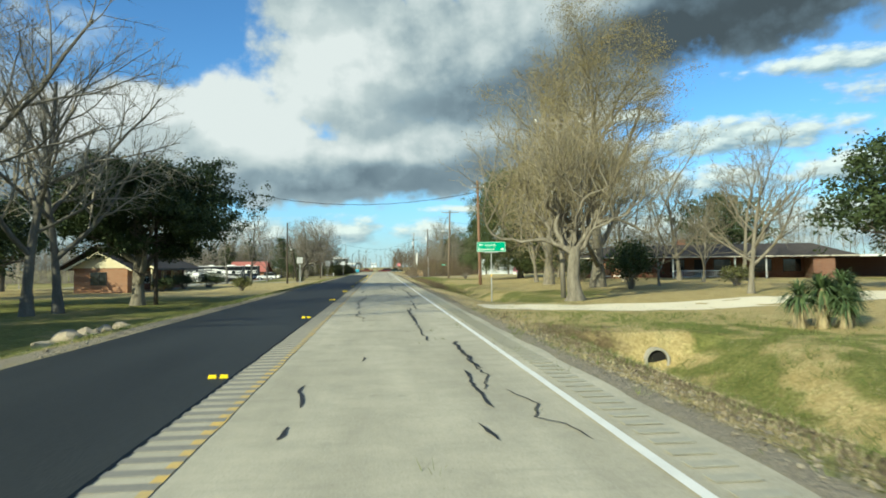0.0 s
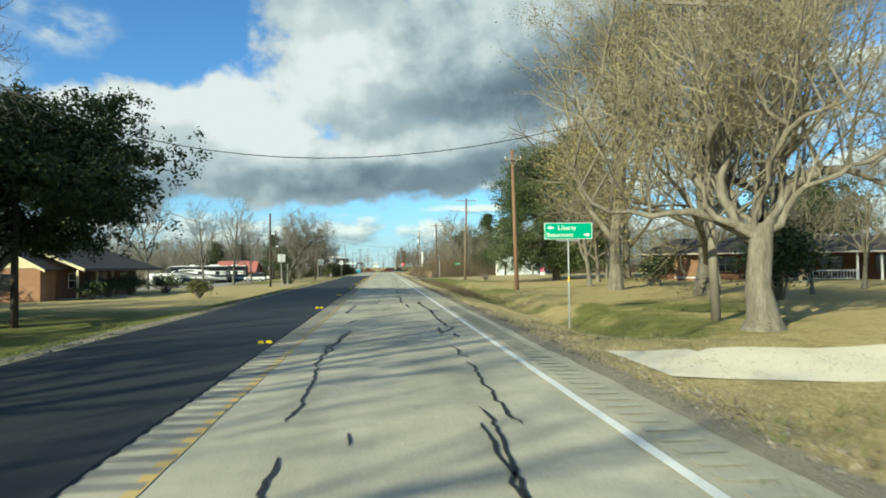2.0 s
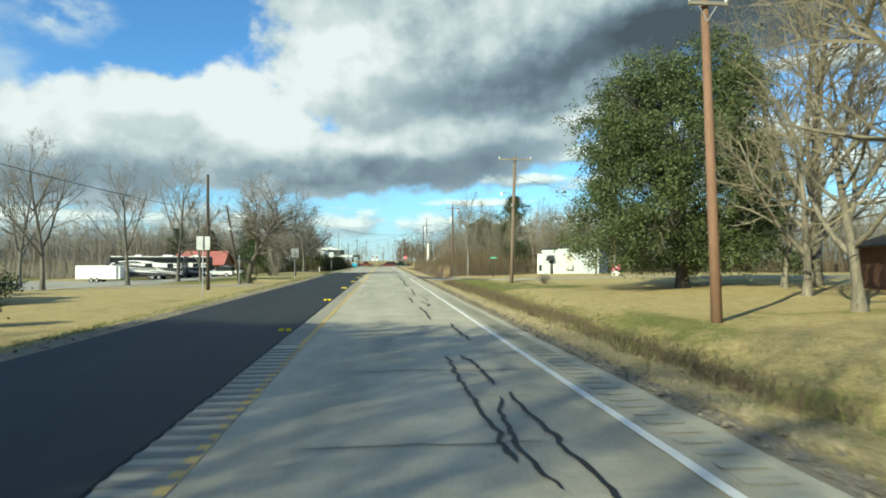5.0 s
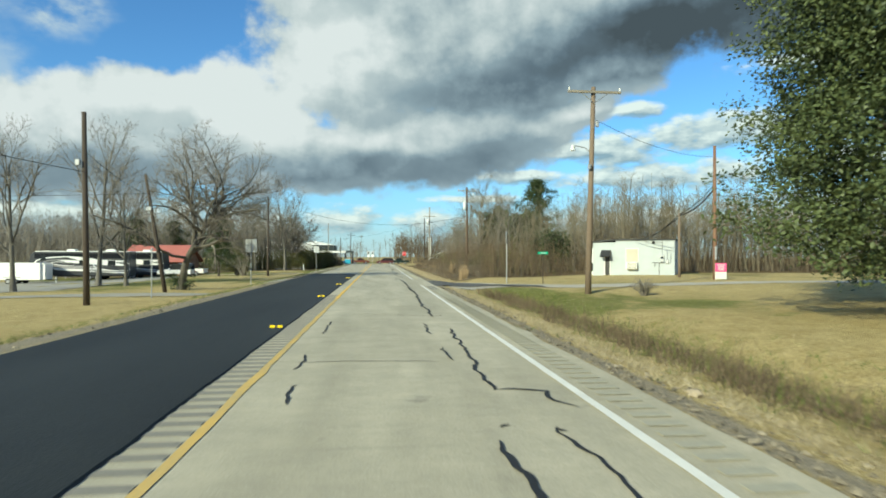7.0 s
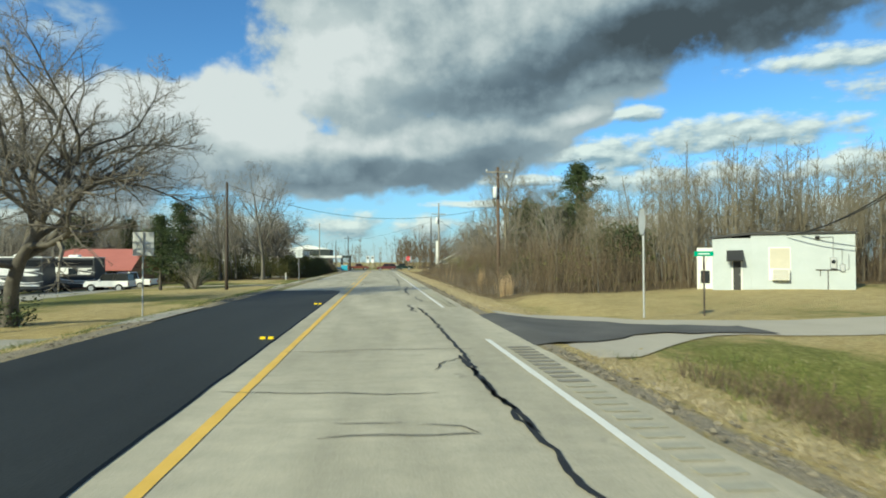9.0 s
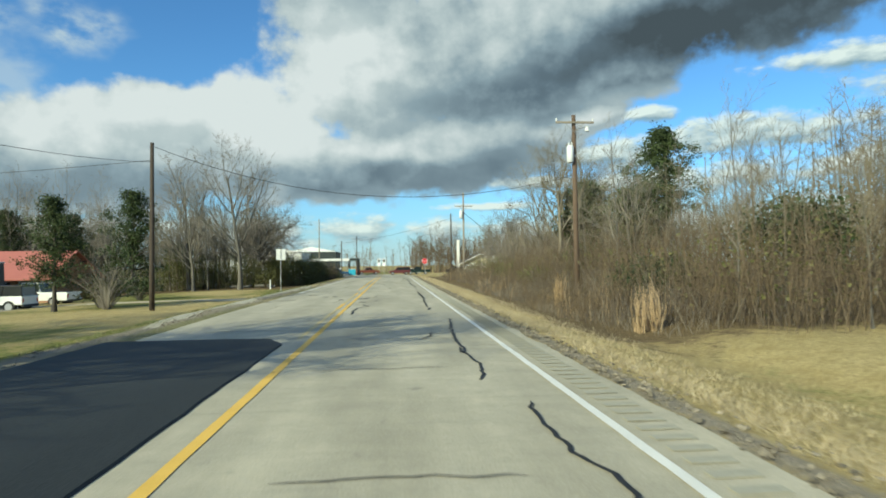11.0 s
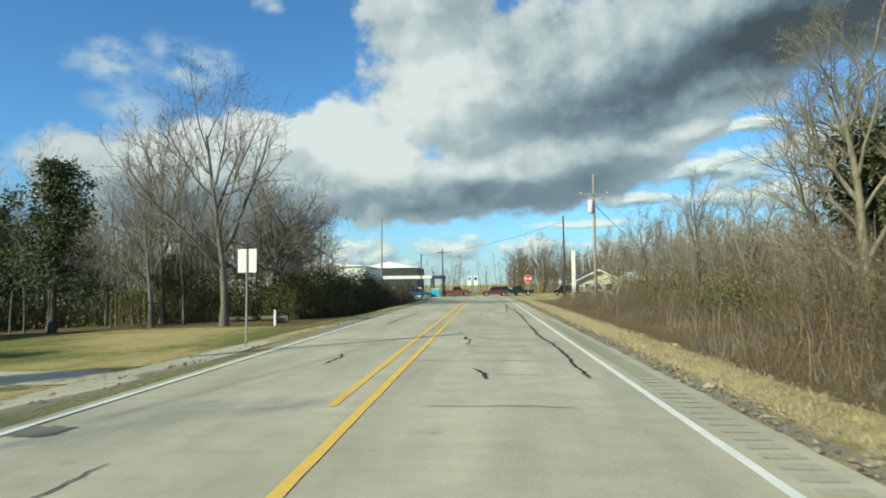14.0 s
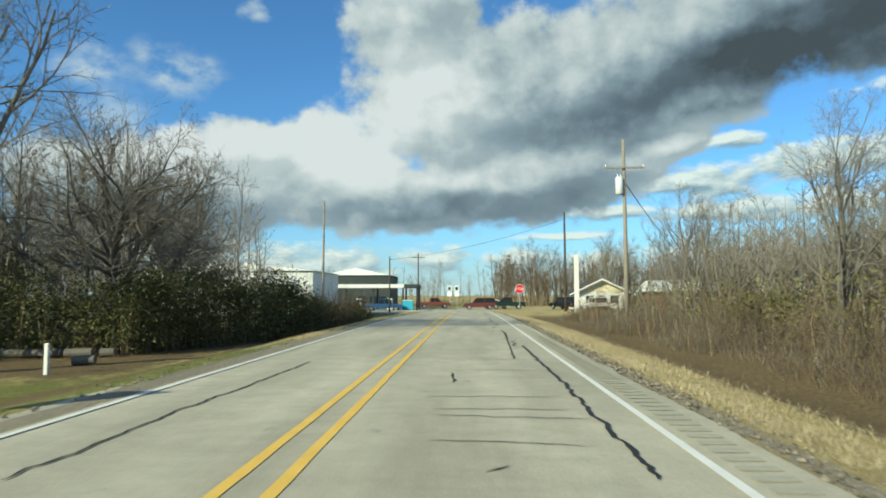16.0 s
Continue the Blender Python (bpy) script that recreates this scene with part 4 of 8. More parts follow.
t_pol = Pollard(5, 12, 0.5, kids=(0, 0, 8, 6), ang=(0, 0, 42, 45), ratio=(0, 0, 0.36, 0.5), up=(0, 0, 0.05, 0.05), wob=(0, 0.3, 0.20, 0.2), twig=0.006, wood_levels=3)
f_pol = Shape()
leaves(f_pol, [t for t in t_pol.tips if t[0].z > 4.5], 1, 0.16, 0.05, random.Random(4), 0.4)
tree_thing("pollarded_tree", t_pol, M_BARKPALE, M_SHOOT, 10.2, 33.2, "old pollarded tree with heavy limbs and upright tan shoots", "", 0, f_pol, M_LEAFTAN)

# large trees with tan haze of twigs and last leaves
t_big = Tree(8, 17.0, 0.42, 0.16, (12, 8, 8, 8), (40, 40, 44, 46), (0.62, 0.52, 0.48, 0.55), (0.03, 0.12, 0.07, 0.05), (0.07, 0.17, 0.22, 0.24), twig=0.0065)
f_big = Shape()
leaves(f_big, t_big.tips, 2, 0.24, 0.048, random.Random(6), 0.3)
big_tree = tree_thing("tan_leaved_tree", t_big, M_BARKPALE, M_TWIGTAN, 15.6, 57.6, "tall pale-barked tree with a haze of tan leaves", "tan-leaved trees", 0, f_big, M_LEAFTAN)
t_gold = Tree(9, 17.5, 0.46, 0.10, (15, 9, 7, 6), (50, 44, 44, 44), (0.56, 0.5, 0.48, 0.5), (0.03, 0.11, 0.05, 0.0), (0.06, 0.18, 0.24, 0.26), twig=0.0065, taper=0.18)
f_gold = Shape()
leaves(f_gold, t_gold.tips, 11, 0.34, 0.058, random.Random(16), 0.6)
leaves(f_gold, [t for t in t_gold.tips if t[0].z < 11], 12, 0.55, 0.06, random.Random(17), 0.8)
gold_tree = tree_thing("gold_leaved_tree", t_gold, M_BARKPALE, M_TWIGTAN, 17.0, 48.5, "broad tree with hanging golden-brown last leaves", "", 110, f_gold, M_LEAFGOLD)
gold_tree.scale = (1.06, 1.06, 0.9)
plant(big_tree, 25.0, 79.0, 200, 0.9)
t_mid = Tree(12, 8.0, 0.20, 0.2, (10, 7, 6, 5), (55, 45, 45, 42), (0.6, 0.52, 0.5, 0.5), (0.03, 0.09, 0.06, 0.05), twig=0.008)
mid_tree = tree_thing("bare_tree", t_mid, M_BARKPALE, M_TWIGTAN, 16.3, 65.0, "pale spreading bare tree on the dry lawn", "spreading bare trees", 0)
plant(mid_tree, 19.5, 72.0, 80, 1.0)
plant(mid_tree, 22.5, 78.0, 190, 0.9)
plant(mid_tree, 25.4, 47.8, 130, 0.62, "pale bare tree in front of the ranch house")
plant(mid_tree, 20.4, 45.0, 300, 0.5, "small bare tree on the dry lawn")
# these three are added only to throw shade on the house front
plant(mid_tree, 26.8, 54.5, 20, 1.0, "pale bare tree shading the ranch house")
plant(mid_tree, 31.5, 52.0, 260, 1.05, "pale bare tree shading the ranch house")
plant(mid_tree, 22.8, 57.5, 330, 0.85, "pale bare tree shading the ranch house")
plant(mid_tree, 20.0, 33.0, 240, 0.8, "pale bare tree in front of the ranch house")

# dark spreading trees on the far side of the road
t_dark = Tree(17, 8.8, 0.30, 0.33, (20, 11, 9, 7), (63, 55, 52, 50), (0.74, 0.44, 0.42, 0.5), (0.05, 0.09, 0.08, 0.06), (0.20, 0.34, 0.34, 0.32), twig=0.006)
f_ivy, ri_ = Shape(), random.Random(19)
leaves(f_ivy, [(Vector((ri_.gauss(0, 0.42), ri_.gauss(0, 0.42), ri_.uniform(0.05, 1.3))), None) for _ in range(110)], 12, 0.12, 0.08, ri_)
dark_tree = tree_thing("bare_tree", t_dark, M_BARKGREY, M_TWIGGREY, -13.85, 109.0, "dark spreading bare tree at the yard's edge", "dark bare trees", 130, f_ivy, M_LEAFOAK, 1.0, leaf_name="ivy")
dark_tree.scale = (0.98, 0.98, 0.84)
plant(dark_tree, -16.2, 179.0, 100, 0.85, "dark bare tree leaning over the hedge")
plant(dark_tree, -19.0, 187.5, 220, 0.8, "dark bare tree leaning over the hedge")
t_fork = Tree(27, 13.0, 0.25, 0.26, (10, 7, 7, 6), (42, 42, 45, 45), (0.58, 0.52, 0.5, 0.5), (0.04, 0.10, 0.06, 0.05), (0.06, 0.14, 0.2, 0.22), twig=0.008)
fork_tree = tree_thing("bare_tree", t_fork, M_BARK, M_TWIG, -15.9, 169.9, "tall forked bare tree at the wood's edge", "forked bare trees", 60, scale=0.92)
# trunks out of view at left, added to throw branch shadows on the road
for x, y, a, s in ((-16.3, 12.5, 160, 1.05), (-19.5, 14.5, 30, 1.05), (-19.8, 29.5, 200, 1.3)):
    plant(fork_tree, x, y, a, s, "tall bare grey tree on the shaded lawn")
for x, y, a, s in ((-27, 113, 20, 0.75), (-34, 110, 100, 0.9), (-24.5, 121, 200, 0.85), (-46, 128, 300, 0.95), (-21, 118, 10, 0.6), (-20.8, 170.5, 40, 0.6), (18.5, 150.5, 0, 0.62), (14, 176, 130, 0.55), (17, 200, 50, 0.6), (22, 211, 250, 0.65), (-23, 176, 10, 0.9), (13.5, 285, 80, 0.85), (19.5, 291, 10, 0.8), (8.5, 303, 200, 0.75), (31, 276, 140, 0.8)):
    plant(fork_tree, x, y, a, s, "bare grey tree behind the verge")

for x, y, a, s in ((15.6, 160.0, 40, 0.6), (21.0, 168.0, 190, 0.55), (24.8, 266.0, 10, 0.58)):
    plant(big_tree, x, y, a, s, "tan-hazed tree at the edge of the wood")

# slim trees of the woods, near row built one by one
slims = []
for sd, h in ((41, 12.5), (42, 11.0), (43, 14.0)):
    t = Tree(sd, h, 0.085, 0.35, (14, 6, 5), (38, 42, 44), (0.28, 0.5, 0.5), (0.04, 0.12, 0.08), (0.05, 0.14, 0.2), twig=0.007, wood_levels=1, sides=5, segs=(6, 3, 2, 1))
    slims.append(tree_thing("slim_tree", t, M_BARKPALE if sd == 42 else M_BARK, M_TWIGTAN if sd != 43 else M_TWIG, 16.0 + 2 * (sd - 41), 130.0 + 4 * (sd - 41), "slim bare tree in the roadside wood", "slim woodland trees", 0, scale=0.56))
rw = random.Random(77)
for i in range(105):
    y = rw.uniform(119, 204)
    x = rw.uniform(11.0 + 6.5 * ease(146, 162, y), 31)
    plant(slims[i % 3], x, y, rw.uniform(0, 360), rw.uniform(0.36, 0.57) * (1 - 0.2 * ease(160, 168, y)))
for i in range(95):
    plant(slims[i % 3], rw.uniform(-50, -16.5), rw.uniform(171, 200), rw.uniform(0, 360), rw.uniform(0.6, 0.95))


def woods(n_trees, area, h0, h1, seed, thin=0.05, base=None):
    """Many simple bare trees joined, for woods too far off to count."""
    rng, s = random.Random(seed), Shape()
    for _ in range(n_trees):
        x, y = area(rng)
        h = rng.uniform(h0, h1)
        z = ground_z(x, y) - 0.1
        top = Vector((x + rng.gauss(0, 0.9), y + rng.gauss(0, 0.9), z + h))
        b = Vector((x, y, z))
        s.tube([b, b.lerp(top, 0.5) + Vector((rng.gauss(0, 0.35), rng.gauss(0, 0.35), 0)), top], [thin * rng.uniform(1.2, 2.2), thin * 1.2, thin * 0.4], 3, cap=False)
        for j in range(13):
            f = rng.uniform(0.3, 0.97)
            q = b.lerp(top, f)
            a = rng.uniform(0, 6.28)
            ln = (1.1 - f) * h * rng.uniform(0.25, 0.5) + 0.5
            e = q + Vector((math.cos(a) * ln * 0.7, math.sin(a) * ln * 0.7, ln * rng.uniform(0.3, 0.9)))
            spike(s, q, e, thin * 0.6)
            for _ in range(9):
                g = q.lerp(e, rng.uniform(0.2, 1))
                t = g + Vector((rng.gauss(0, 0.4), rng.gauss(0, 0.4), rng.uniform(0.05, 0.8))) * (0.55 + 0.12 * ln)
                o = perp((t - g).normalized(), rng) * thin * 0.3
                s.face([g - o, g + o, t])
    return s


single("woods", woods(600, lambda r: (r.uniform(21, 85), 124 + abs(r.gauss(0, 8))), 6.5, 10.6, 55, 0.034), M_TWIGTAN, "dense tan bare woods behind the white building", "woods", kind="stuff")
single("woods", woods(300, lambda r: (r.uniform(13, 27), r.uniform(160, 209)), 3.6, 7.2, 57, 0.034), M_TWIGGREY, "grey-brown thicket behind the roadside brush", "woods", kind="stuff")
single("woods", woods(260, lambda r: (r.uniform(5.5, 50), r.uniform(270, 300)), 6.5, 11, 56, 0.07), M_BRUSH, "brown bare trees past the junction", "woods", kind="stuff")
single("woods", woods(480, lambda r: (r.uniform(19, 45), r.uniform(132, 215)), 5.0, 10, 5, 0.032), M_TWIGTAN, "tan bare woods beyond the verge", "woods", kind="stuff")
single("woods", woods(560, lambda r: (r.uniform(-105, -42), r.uniform(166, 190)), 7, 11.5, 26, 0.045), M_TWIG, "grey bare woods behind the trailers", "woods", kind="stuff")
single("woods", woods(330, lambda r: (r.uniform(-95, -38), r.uniform(173, 225)), 7, 13, 6, 0.036), M_TWIG, "grey bare woods behind the yard", "woods", kind="stuff")
single("woods", woods(440, lambda r: (r.uniform(-66, -17), r.uniform(177, 211)), 7, 11, 16, 0.042), M_TWIG, "grey bare woods behind the hedge", "woods", kind="stuff")
single("woods", woods(300, lambda r: (r.uniform(-150, 150), r.uniform(290, 380)), 6, 11, 7, 0.055), M_TWIG, "far line of bare woods past the junction", "woods", kind="stuff")
single("woods", woods(170, lambda r: (r.uniform(58, 100), r.uniform(20, 112)), 7, 14, 8, 0.04), M_TWIGTAN, "tan bare woods behind the ranch house", "woods", kind="stuff")
single("woods", woods(150, lambda r: (r.uniform(-100, -48), r.uniform(0, 95)), 7, 14, 9, 0.04), M_TWIG, "grey bare woods behind the brick house", "woods", kind="stuff")


# ---- brush, hedges, grass ----
def stems(n, place, h0, h1, lean, rad, seed, twigs=3, grow=None):
    rng, s = random.Random(seed), Shape()
    for _ in range(n):
        x, y = place(rng)
        z = ground_z(x, y) - 0.05
        h = rng.uniform(h0, h1) * rng.uniform(0.6, 1.0) * (grow(x, y) if grow else 1.0)
        e = Vector((x + rng.gauss(0, lean) * h, y + rng.gauss(0, lean) * h, z + h))
        b = Vector((x, y, z))
        m_ = b.lerp(e, 0.55) + Vector((rng.gauss(0, 0.05), rng.gauss(0, 0.05), 0)) * h
        s.tube([b, m_, e], [rad, rad * 0.8, rad * 0.35], 3, cap=False)
        for _ in range(twigs):
            q = m_.lerp(e, rng.uniform(-0.5, 0.9))
            spike(s, q, q + Vector((rng.gauss(0, 0.28), rng.gauss(0, 0.28), rng.uniform(0.0, 0.35))) * h * 0.5, rad * 0.6)
    return s


def brush_edge(y):
    return 6.7 + 0.9 * noise.noise((0, y * 0.12, 6)) + 1.5 * ease(128, 118, y) + 1.1 * ease(148, 164, y)


def brush_place(r):
    y = r.uniform(121, 208)
    return brush_edge(y) + abs(r.gauss(0, 2.6)), y


def brush_grow(x, y):
    """Brush is knee-high at the verge and rises towards the wood."""
    return (0.28 + 0.95 * ease(0.0, 4.5, x - brush_edge(y))) * (1.0 + 0.95 * noise.noise((x * 0.3, y * 0.2, 8)))


def patchy(seed, lo, hi):
    """Keeps places where growth is thick, so that brush stands in uneven clumps."""
    def pick(r):
        while True:
            x, y = brush_place(r)
            if lo <= noise.noise((x * 0.22, y * 0.22, seed)) + r.gauss(0, 0.12) <= hi:
                return x, y
    return pick


single("roadside_brush", stems(4800, patchy(1, -0.1, 9), 1.0, 3.3, 0.34, 0.008, 3, 6, brush_grow), M_BRUSH, "tangled brown winter brush along the verge", "brush", kind="stuff")
single("roadside_brush", stems(2600, patchy(1, -9, 0.05), 0.5, 2.0, 0.30, 0.007, 13, 4, brush_grow), M_TWIG, "low grey-brown brush along the verge", "brush", kind="stuff")
single("roadside_brush", stems(2200, patchy(2, -0.1, 9), 0.8, 2.6, 0.36, 0.009, 14, 5, brush_grow), M_TWIGDARK, "dark tangled brush along the verge", "brush", kind="stuff")
single("roadside_brush", stems(170, brush_place, 0.8, 2.0, 0.12, 0.008, 24, 0), M_REED, "scattered pale dead stalks in the brush", "brush", kind="stuff")
single("roadside_brush", stems(1900, lambda r: (10.0 + abs(r.gauss(0, 5)), r.uniform(119, 158)), 2.0, 5.2, 0.16, 0.011, 4, 6), M_BRUSH, "tall tan saplings in the roadside wood", "brush", kind="stuff")
bl, rb_ = Shape(), random.Random(71)
pk_ = patchy(1, -0.1, 9)
cs_ = []
for _ in range(900):
    x, y = pk_(rb_)
    cs_.append((Vector((x + 0.8, y, ground_z(x, y) + rb_.uniform(0.05, 0.8) * 2.4 * brush_grow(x, y))), None))
leaves(bl, cs_, 10, 0.3, 0.055, rb_, 0.3)
single("dead_leaves", bl, M_LEAFDEAD, "dead brown leaves caught in the brush", "leaves", kind="stuff")
single("understory", stems(1800, lambda r: (r.uniform(22, 80), 123 + abs(r.gauss(0, 5))), 1.2, 4.5, 0.2, 0.016, 74, 5), M_BRUSH, "brown undergrowth behind the white building", "undergrowth", kind="stuff")
single("understory", stems(1700, lambda r: (r.uniform(14, 36), r.uniform(121, 212)), 1.2, 4.2, 0.2, 0.016, 64, 5), M_BRUSH, "brown undergrowth of the bare wood", "undergrowth", kind="stuff")
single("understory", stems(2300, lambda r: (r.uniform(24, 84), 127 + abs(r.gauss(0, 9))), 2.0, 6.2, 0.16, 0.017, 66, 5), M_BRUSH, "tan saplings behind the white building", "undergrowth", kind="stuff")
single("understory", stems(2200, lambda r: (r.uniform(-75, -17), r.uniform(177, 206)), 1.0, 3.2, 0.16, 0.016, 65, 5), M_TWIGGREY, "grey undergrowth of the bare wood", "undergrowth", kind="stuff")
single("understory", stems(1300, lambda r: (r.uniform(-100, -46), r.uniform(158, 178)), 1.5, 5.0, 0.16, 0.02, 66, 5), M_TWIG, "grey undergrowth behind the yard", "undergrowth", kind="stuff")
single("understory", stems(1500, lambda r: (r.uniform(-160, 160), r.uniform(280, 330)), 1.5, 5.0, 0.2, 0.035, 67, 5), M_BRUSH, "brown undergrowth past the junction", "undergrowth", kind="stuff")
single("understory", stems(1000, lambda r: (r.uniform(57, 95), r.uniform(20, 112)), 1.5, 5.0, 0.2, 0.025, 68, 5), M_TWIGTAN, "tan undergrowth behind the ranch house", "undergrowth", kind="stuff")
def ragged(r, x0, wide, a, b):
    """A place beside the verge, in clumps with an uneven near edge."""
    while True:
        y = r.uniform(a, b)
        x = x0 + 0.55 * noise.noise((y * 0.45, 3.0, 0.0)) + 0.3 * noise.noise((y * 1.7, 8.0, 0.0)) + abs(r.gauss(0, wide))
        if noise.noise((x * 0.9, y * 0.7, 11.0)) > r.uniform(-0.5, 0.25):
            return x, y


single("weeds", stems(5600, lambda r: ragged(r, 4.5, 1.3, 52, 94), 0.1, 0.55, 0.3, 0.007, 5, 2), M_BRUSH, "brown dead weeds on the ditch slope", "weeds", kind="stuff")
single("weeds", stems(900, lambda r: (3.4 + abs(r.gauss(0, 0.8)), r.uniform(2, 24)), 0.05, 0.25, 0.4, 0.006, 15, 2), M_BRUSH, "brown dead weeds beside the road", "weeds", kind="stuff")


def blades(n, place, h0, h1, seed, width=0.012):
    rng, s = random.Random(seed), Shape()
    for _ in range(n):
        x, y = place(rng)
        z = ground_z(x, y) - 0.01
        h = rng.uniform(h0, h1)
        a = rng.uniform(0, 6.28)
        dx, dy = math.cos(a) * width, math.sin(a) * width
        tx, ty = rng.gauss(0, 0.4) * h, rng.gauss(0, 0.4) * h
        s.face([(x - dx, y - dy, z), (x + dx, y + dy, z), (x + tx, y + ty, z + h)])
    return s


def near_y(r, a, b):
    return r.uniform(a, b)


single("grass", blades(36000, lambda r: (3.15 + abs(r.gauss(0, 3.0)), near_y(r, 3, 95)), 0.02, 0.075, 31, 0.006), M_GRASSDRY, "dry straw grass on the verge", "grass", kind="stuff")
single("grass", blades(30000, lambda r: (3.2 + abs(r.gauss(0, 1.5)), near_y(r, 104, 210)), 0.02, 0.12, 32, 0.006), M_GRASSDRY, "dry straw grass on the verge", "grass", kind="stuff")
single("grass", blades(26000, lambda r: (r.gauss(8.0, 2.2), near_y(r, 2, 60)), 0.02, 0.07, 33, 0.006), M_GRASSGRN, "green grass in the ditch", "grass", kind="stuff")
single("grass", blades(18000, lambda r: (-6.1 - abs(r.gauss(0, 3.0)), near_y(r, 8, 156)), 0.02, 0.07, 34, 0.006), M_GRASSDRY, "dry straw grass on the verge", "grass", kind="stuff")
single("grass", blades(14000, lambda r: (-6.4 - abs(r.gauss(0, 3.0)), near_y(r, 8, 60)), 0.02, 0.07, 35, 0.006), M_GRASSGRN, "green grass beside the road", "grass", kind="stuff")


def tufts(n, place, h0, h1, seed, per=9, width=0.006):
    """Loose clumps of longer grass."""
    rng, s = random.Random(seed), Shape()
    for _ in range(n):
        cx, cy = place(rng)
        k_ = rng.uniform(0.5, 1.2)
        for _ in range(per):
            x, y = cx + rng.gauss(0, 0.05) * k_, cy + rng.gauss(0, 0.05) * k_
            z = ground_z(x, y) - 0.01
            h = rng.uniform(h0, h1) * k_
            a = rng.uniform(0, 6.28)
            dx, dy = math.cos(a) * width, math.sin(a) * width
            s.face([(x - dx, y - dy, z), (x + dx, y + dy, z), (x + (x - cx) * 2.5 + rng.gauss(0, 0.3) * h, y + (y - cy) * 2.5 + rng.gauss(0, 0.3) * h, z + h)])
    return s


single("grass", tufts(2600, lambda r: (r.gauss(8.5, 2.6), r.uniform(2, 24)), 0.08, 0.2, 81), M_GRASSGRN, "green grass tufts in the ditch", "grass", kind="stuff")
single("grass", tufts(1200, lambda r: (3.3 + abs(r.gauss(0, 2.2)), r.uniform(2, 60)), 0.04, 0.12, 82), M_GRASSDRY, "dry straw tufts on the verge", "grass", kind="stuff")
single("grass", tufts(2400, lambda r: (3.2 + abs(r.gauss(0, 0.6)), r.uniform(50, 95)), 0.03, 0.09, 83), M_GRASSDRY, "dry straw tufts on the verge", "grass", kind="stuff")
single("grass", tufts(2600, lambda r: (r.gauss(6.4, 1.1), r.uniform(50, 95)), 0.07, 0.22, 86), M_GRASSGRN, "olive green weeds in the ditch", "grass", kind="stuff")
single("grass", tufts(3200, lambda r: (3.35 + abs(r.gauss(0, 0.9)), r.uniform(104, 200)), 0.05, 0.17, 84), M_GRASSDRY, "dry straw tufts on the verge", "grass", kind="stuff")
single("grass", tufts(1800, lambda r: (-6.2 - abs(r.gauss(0, 1.6)), r.uniform(10, 152)), 0.06, 0.18, 85), M_GRASSGRN, "green grass tufts beside the road", "grass", kind="stuff")

# dark evergreen growth inside the woods
t_in, f_in = evergreen(61, 10.5, 0.24, (0, 0, 6.3), (3.0, 2.8, 4.3), 110, 9, 14, 0.24, 0.15, shell=0.3, clear=0.3, pad=(0.9, 0.6), low=1.6)
inner = tree_thing("evergreen_tree", t_in, M_BARKDARK, M_TWIGDARK, 19.0, 163.0, "dark evergreen tree inside the roadside wood", "woodland evergreens", 0, f_in, M_LEAFEV)
for x, y, a, s_ in ((21.5, 156.0, 70, 0.9), (-27.5, 186.0, 30, 0.6)):
    plant(inner, x, y, a, s_)
ul, ru_ = Shape(), random.Random(72)
leaves(ul, [(Vector((x, y, ground_z(x, y) + h)), None) for x, y, h in ((ru_.uniform(-48, -17), 177 + abs(ru_.gauss(0, 5)), ru_.random() ** 1.4 * 2.3) for _ in range(1500))], 12, 0.3, 0.14, ru_)
leaves(ul, [(Vector((x, y, ground_z(x, y) + h)), None) for x, y, h in ((10.5 + abs(ru_.gauss(0, 4)), ru_.uniform(121, 200), ru_.random() ** 1.2 * 2.6) for _ in range(1100))], 8, 0.3, 0.10, ru_)
single("understory", ul, M_LEAFHEDGE, "dark evergreen undergrowth at the foot of the woods", "undergrowth", kind="stuff")

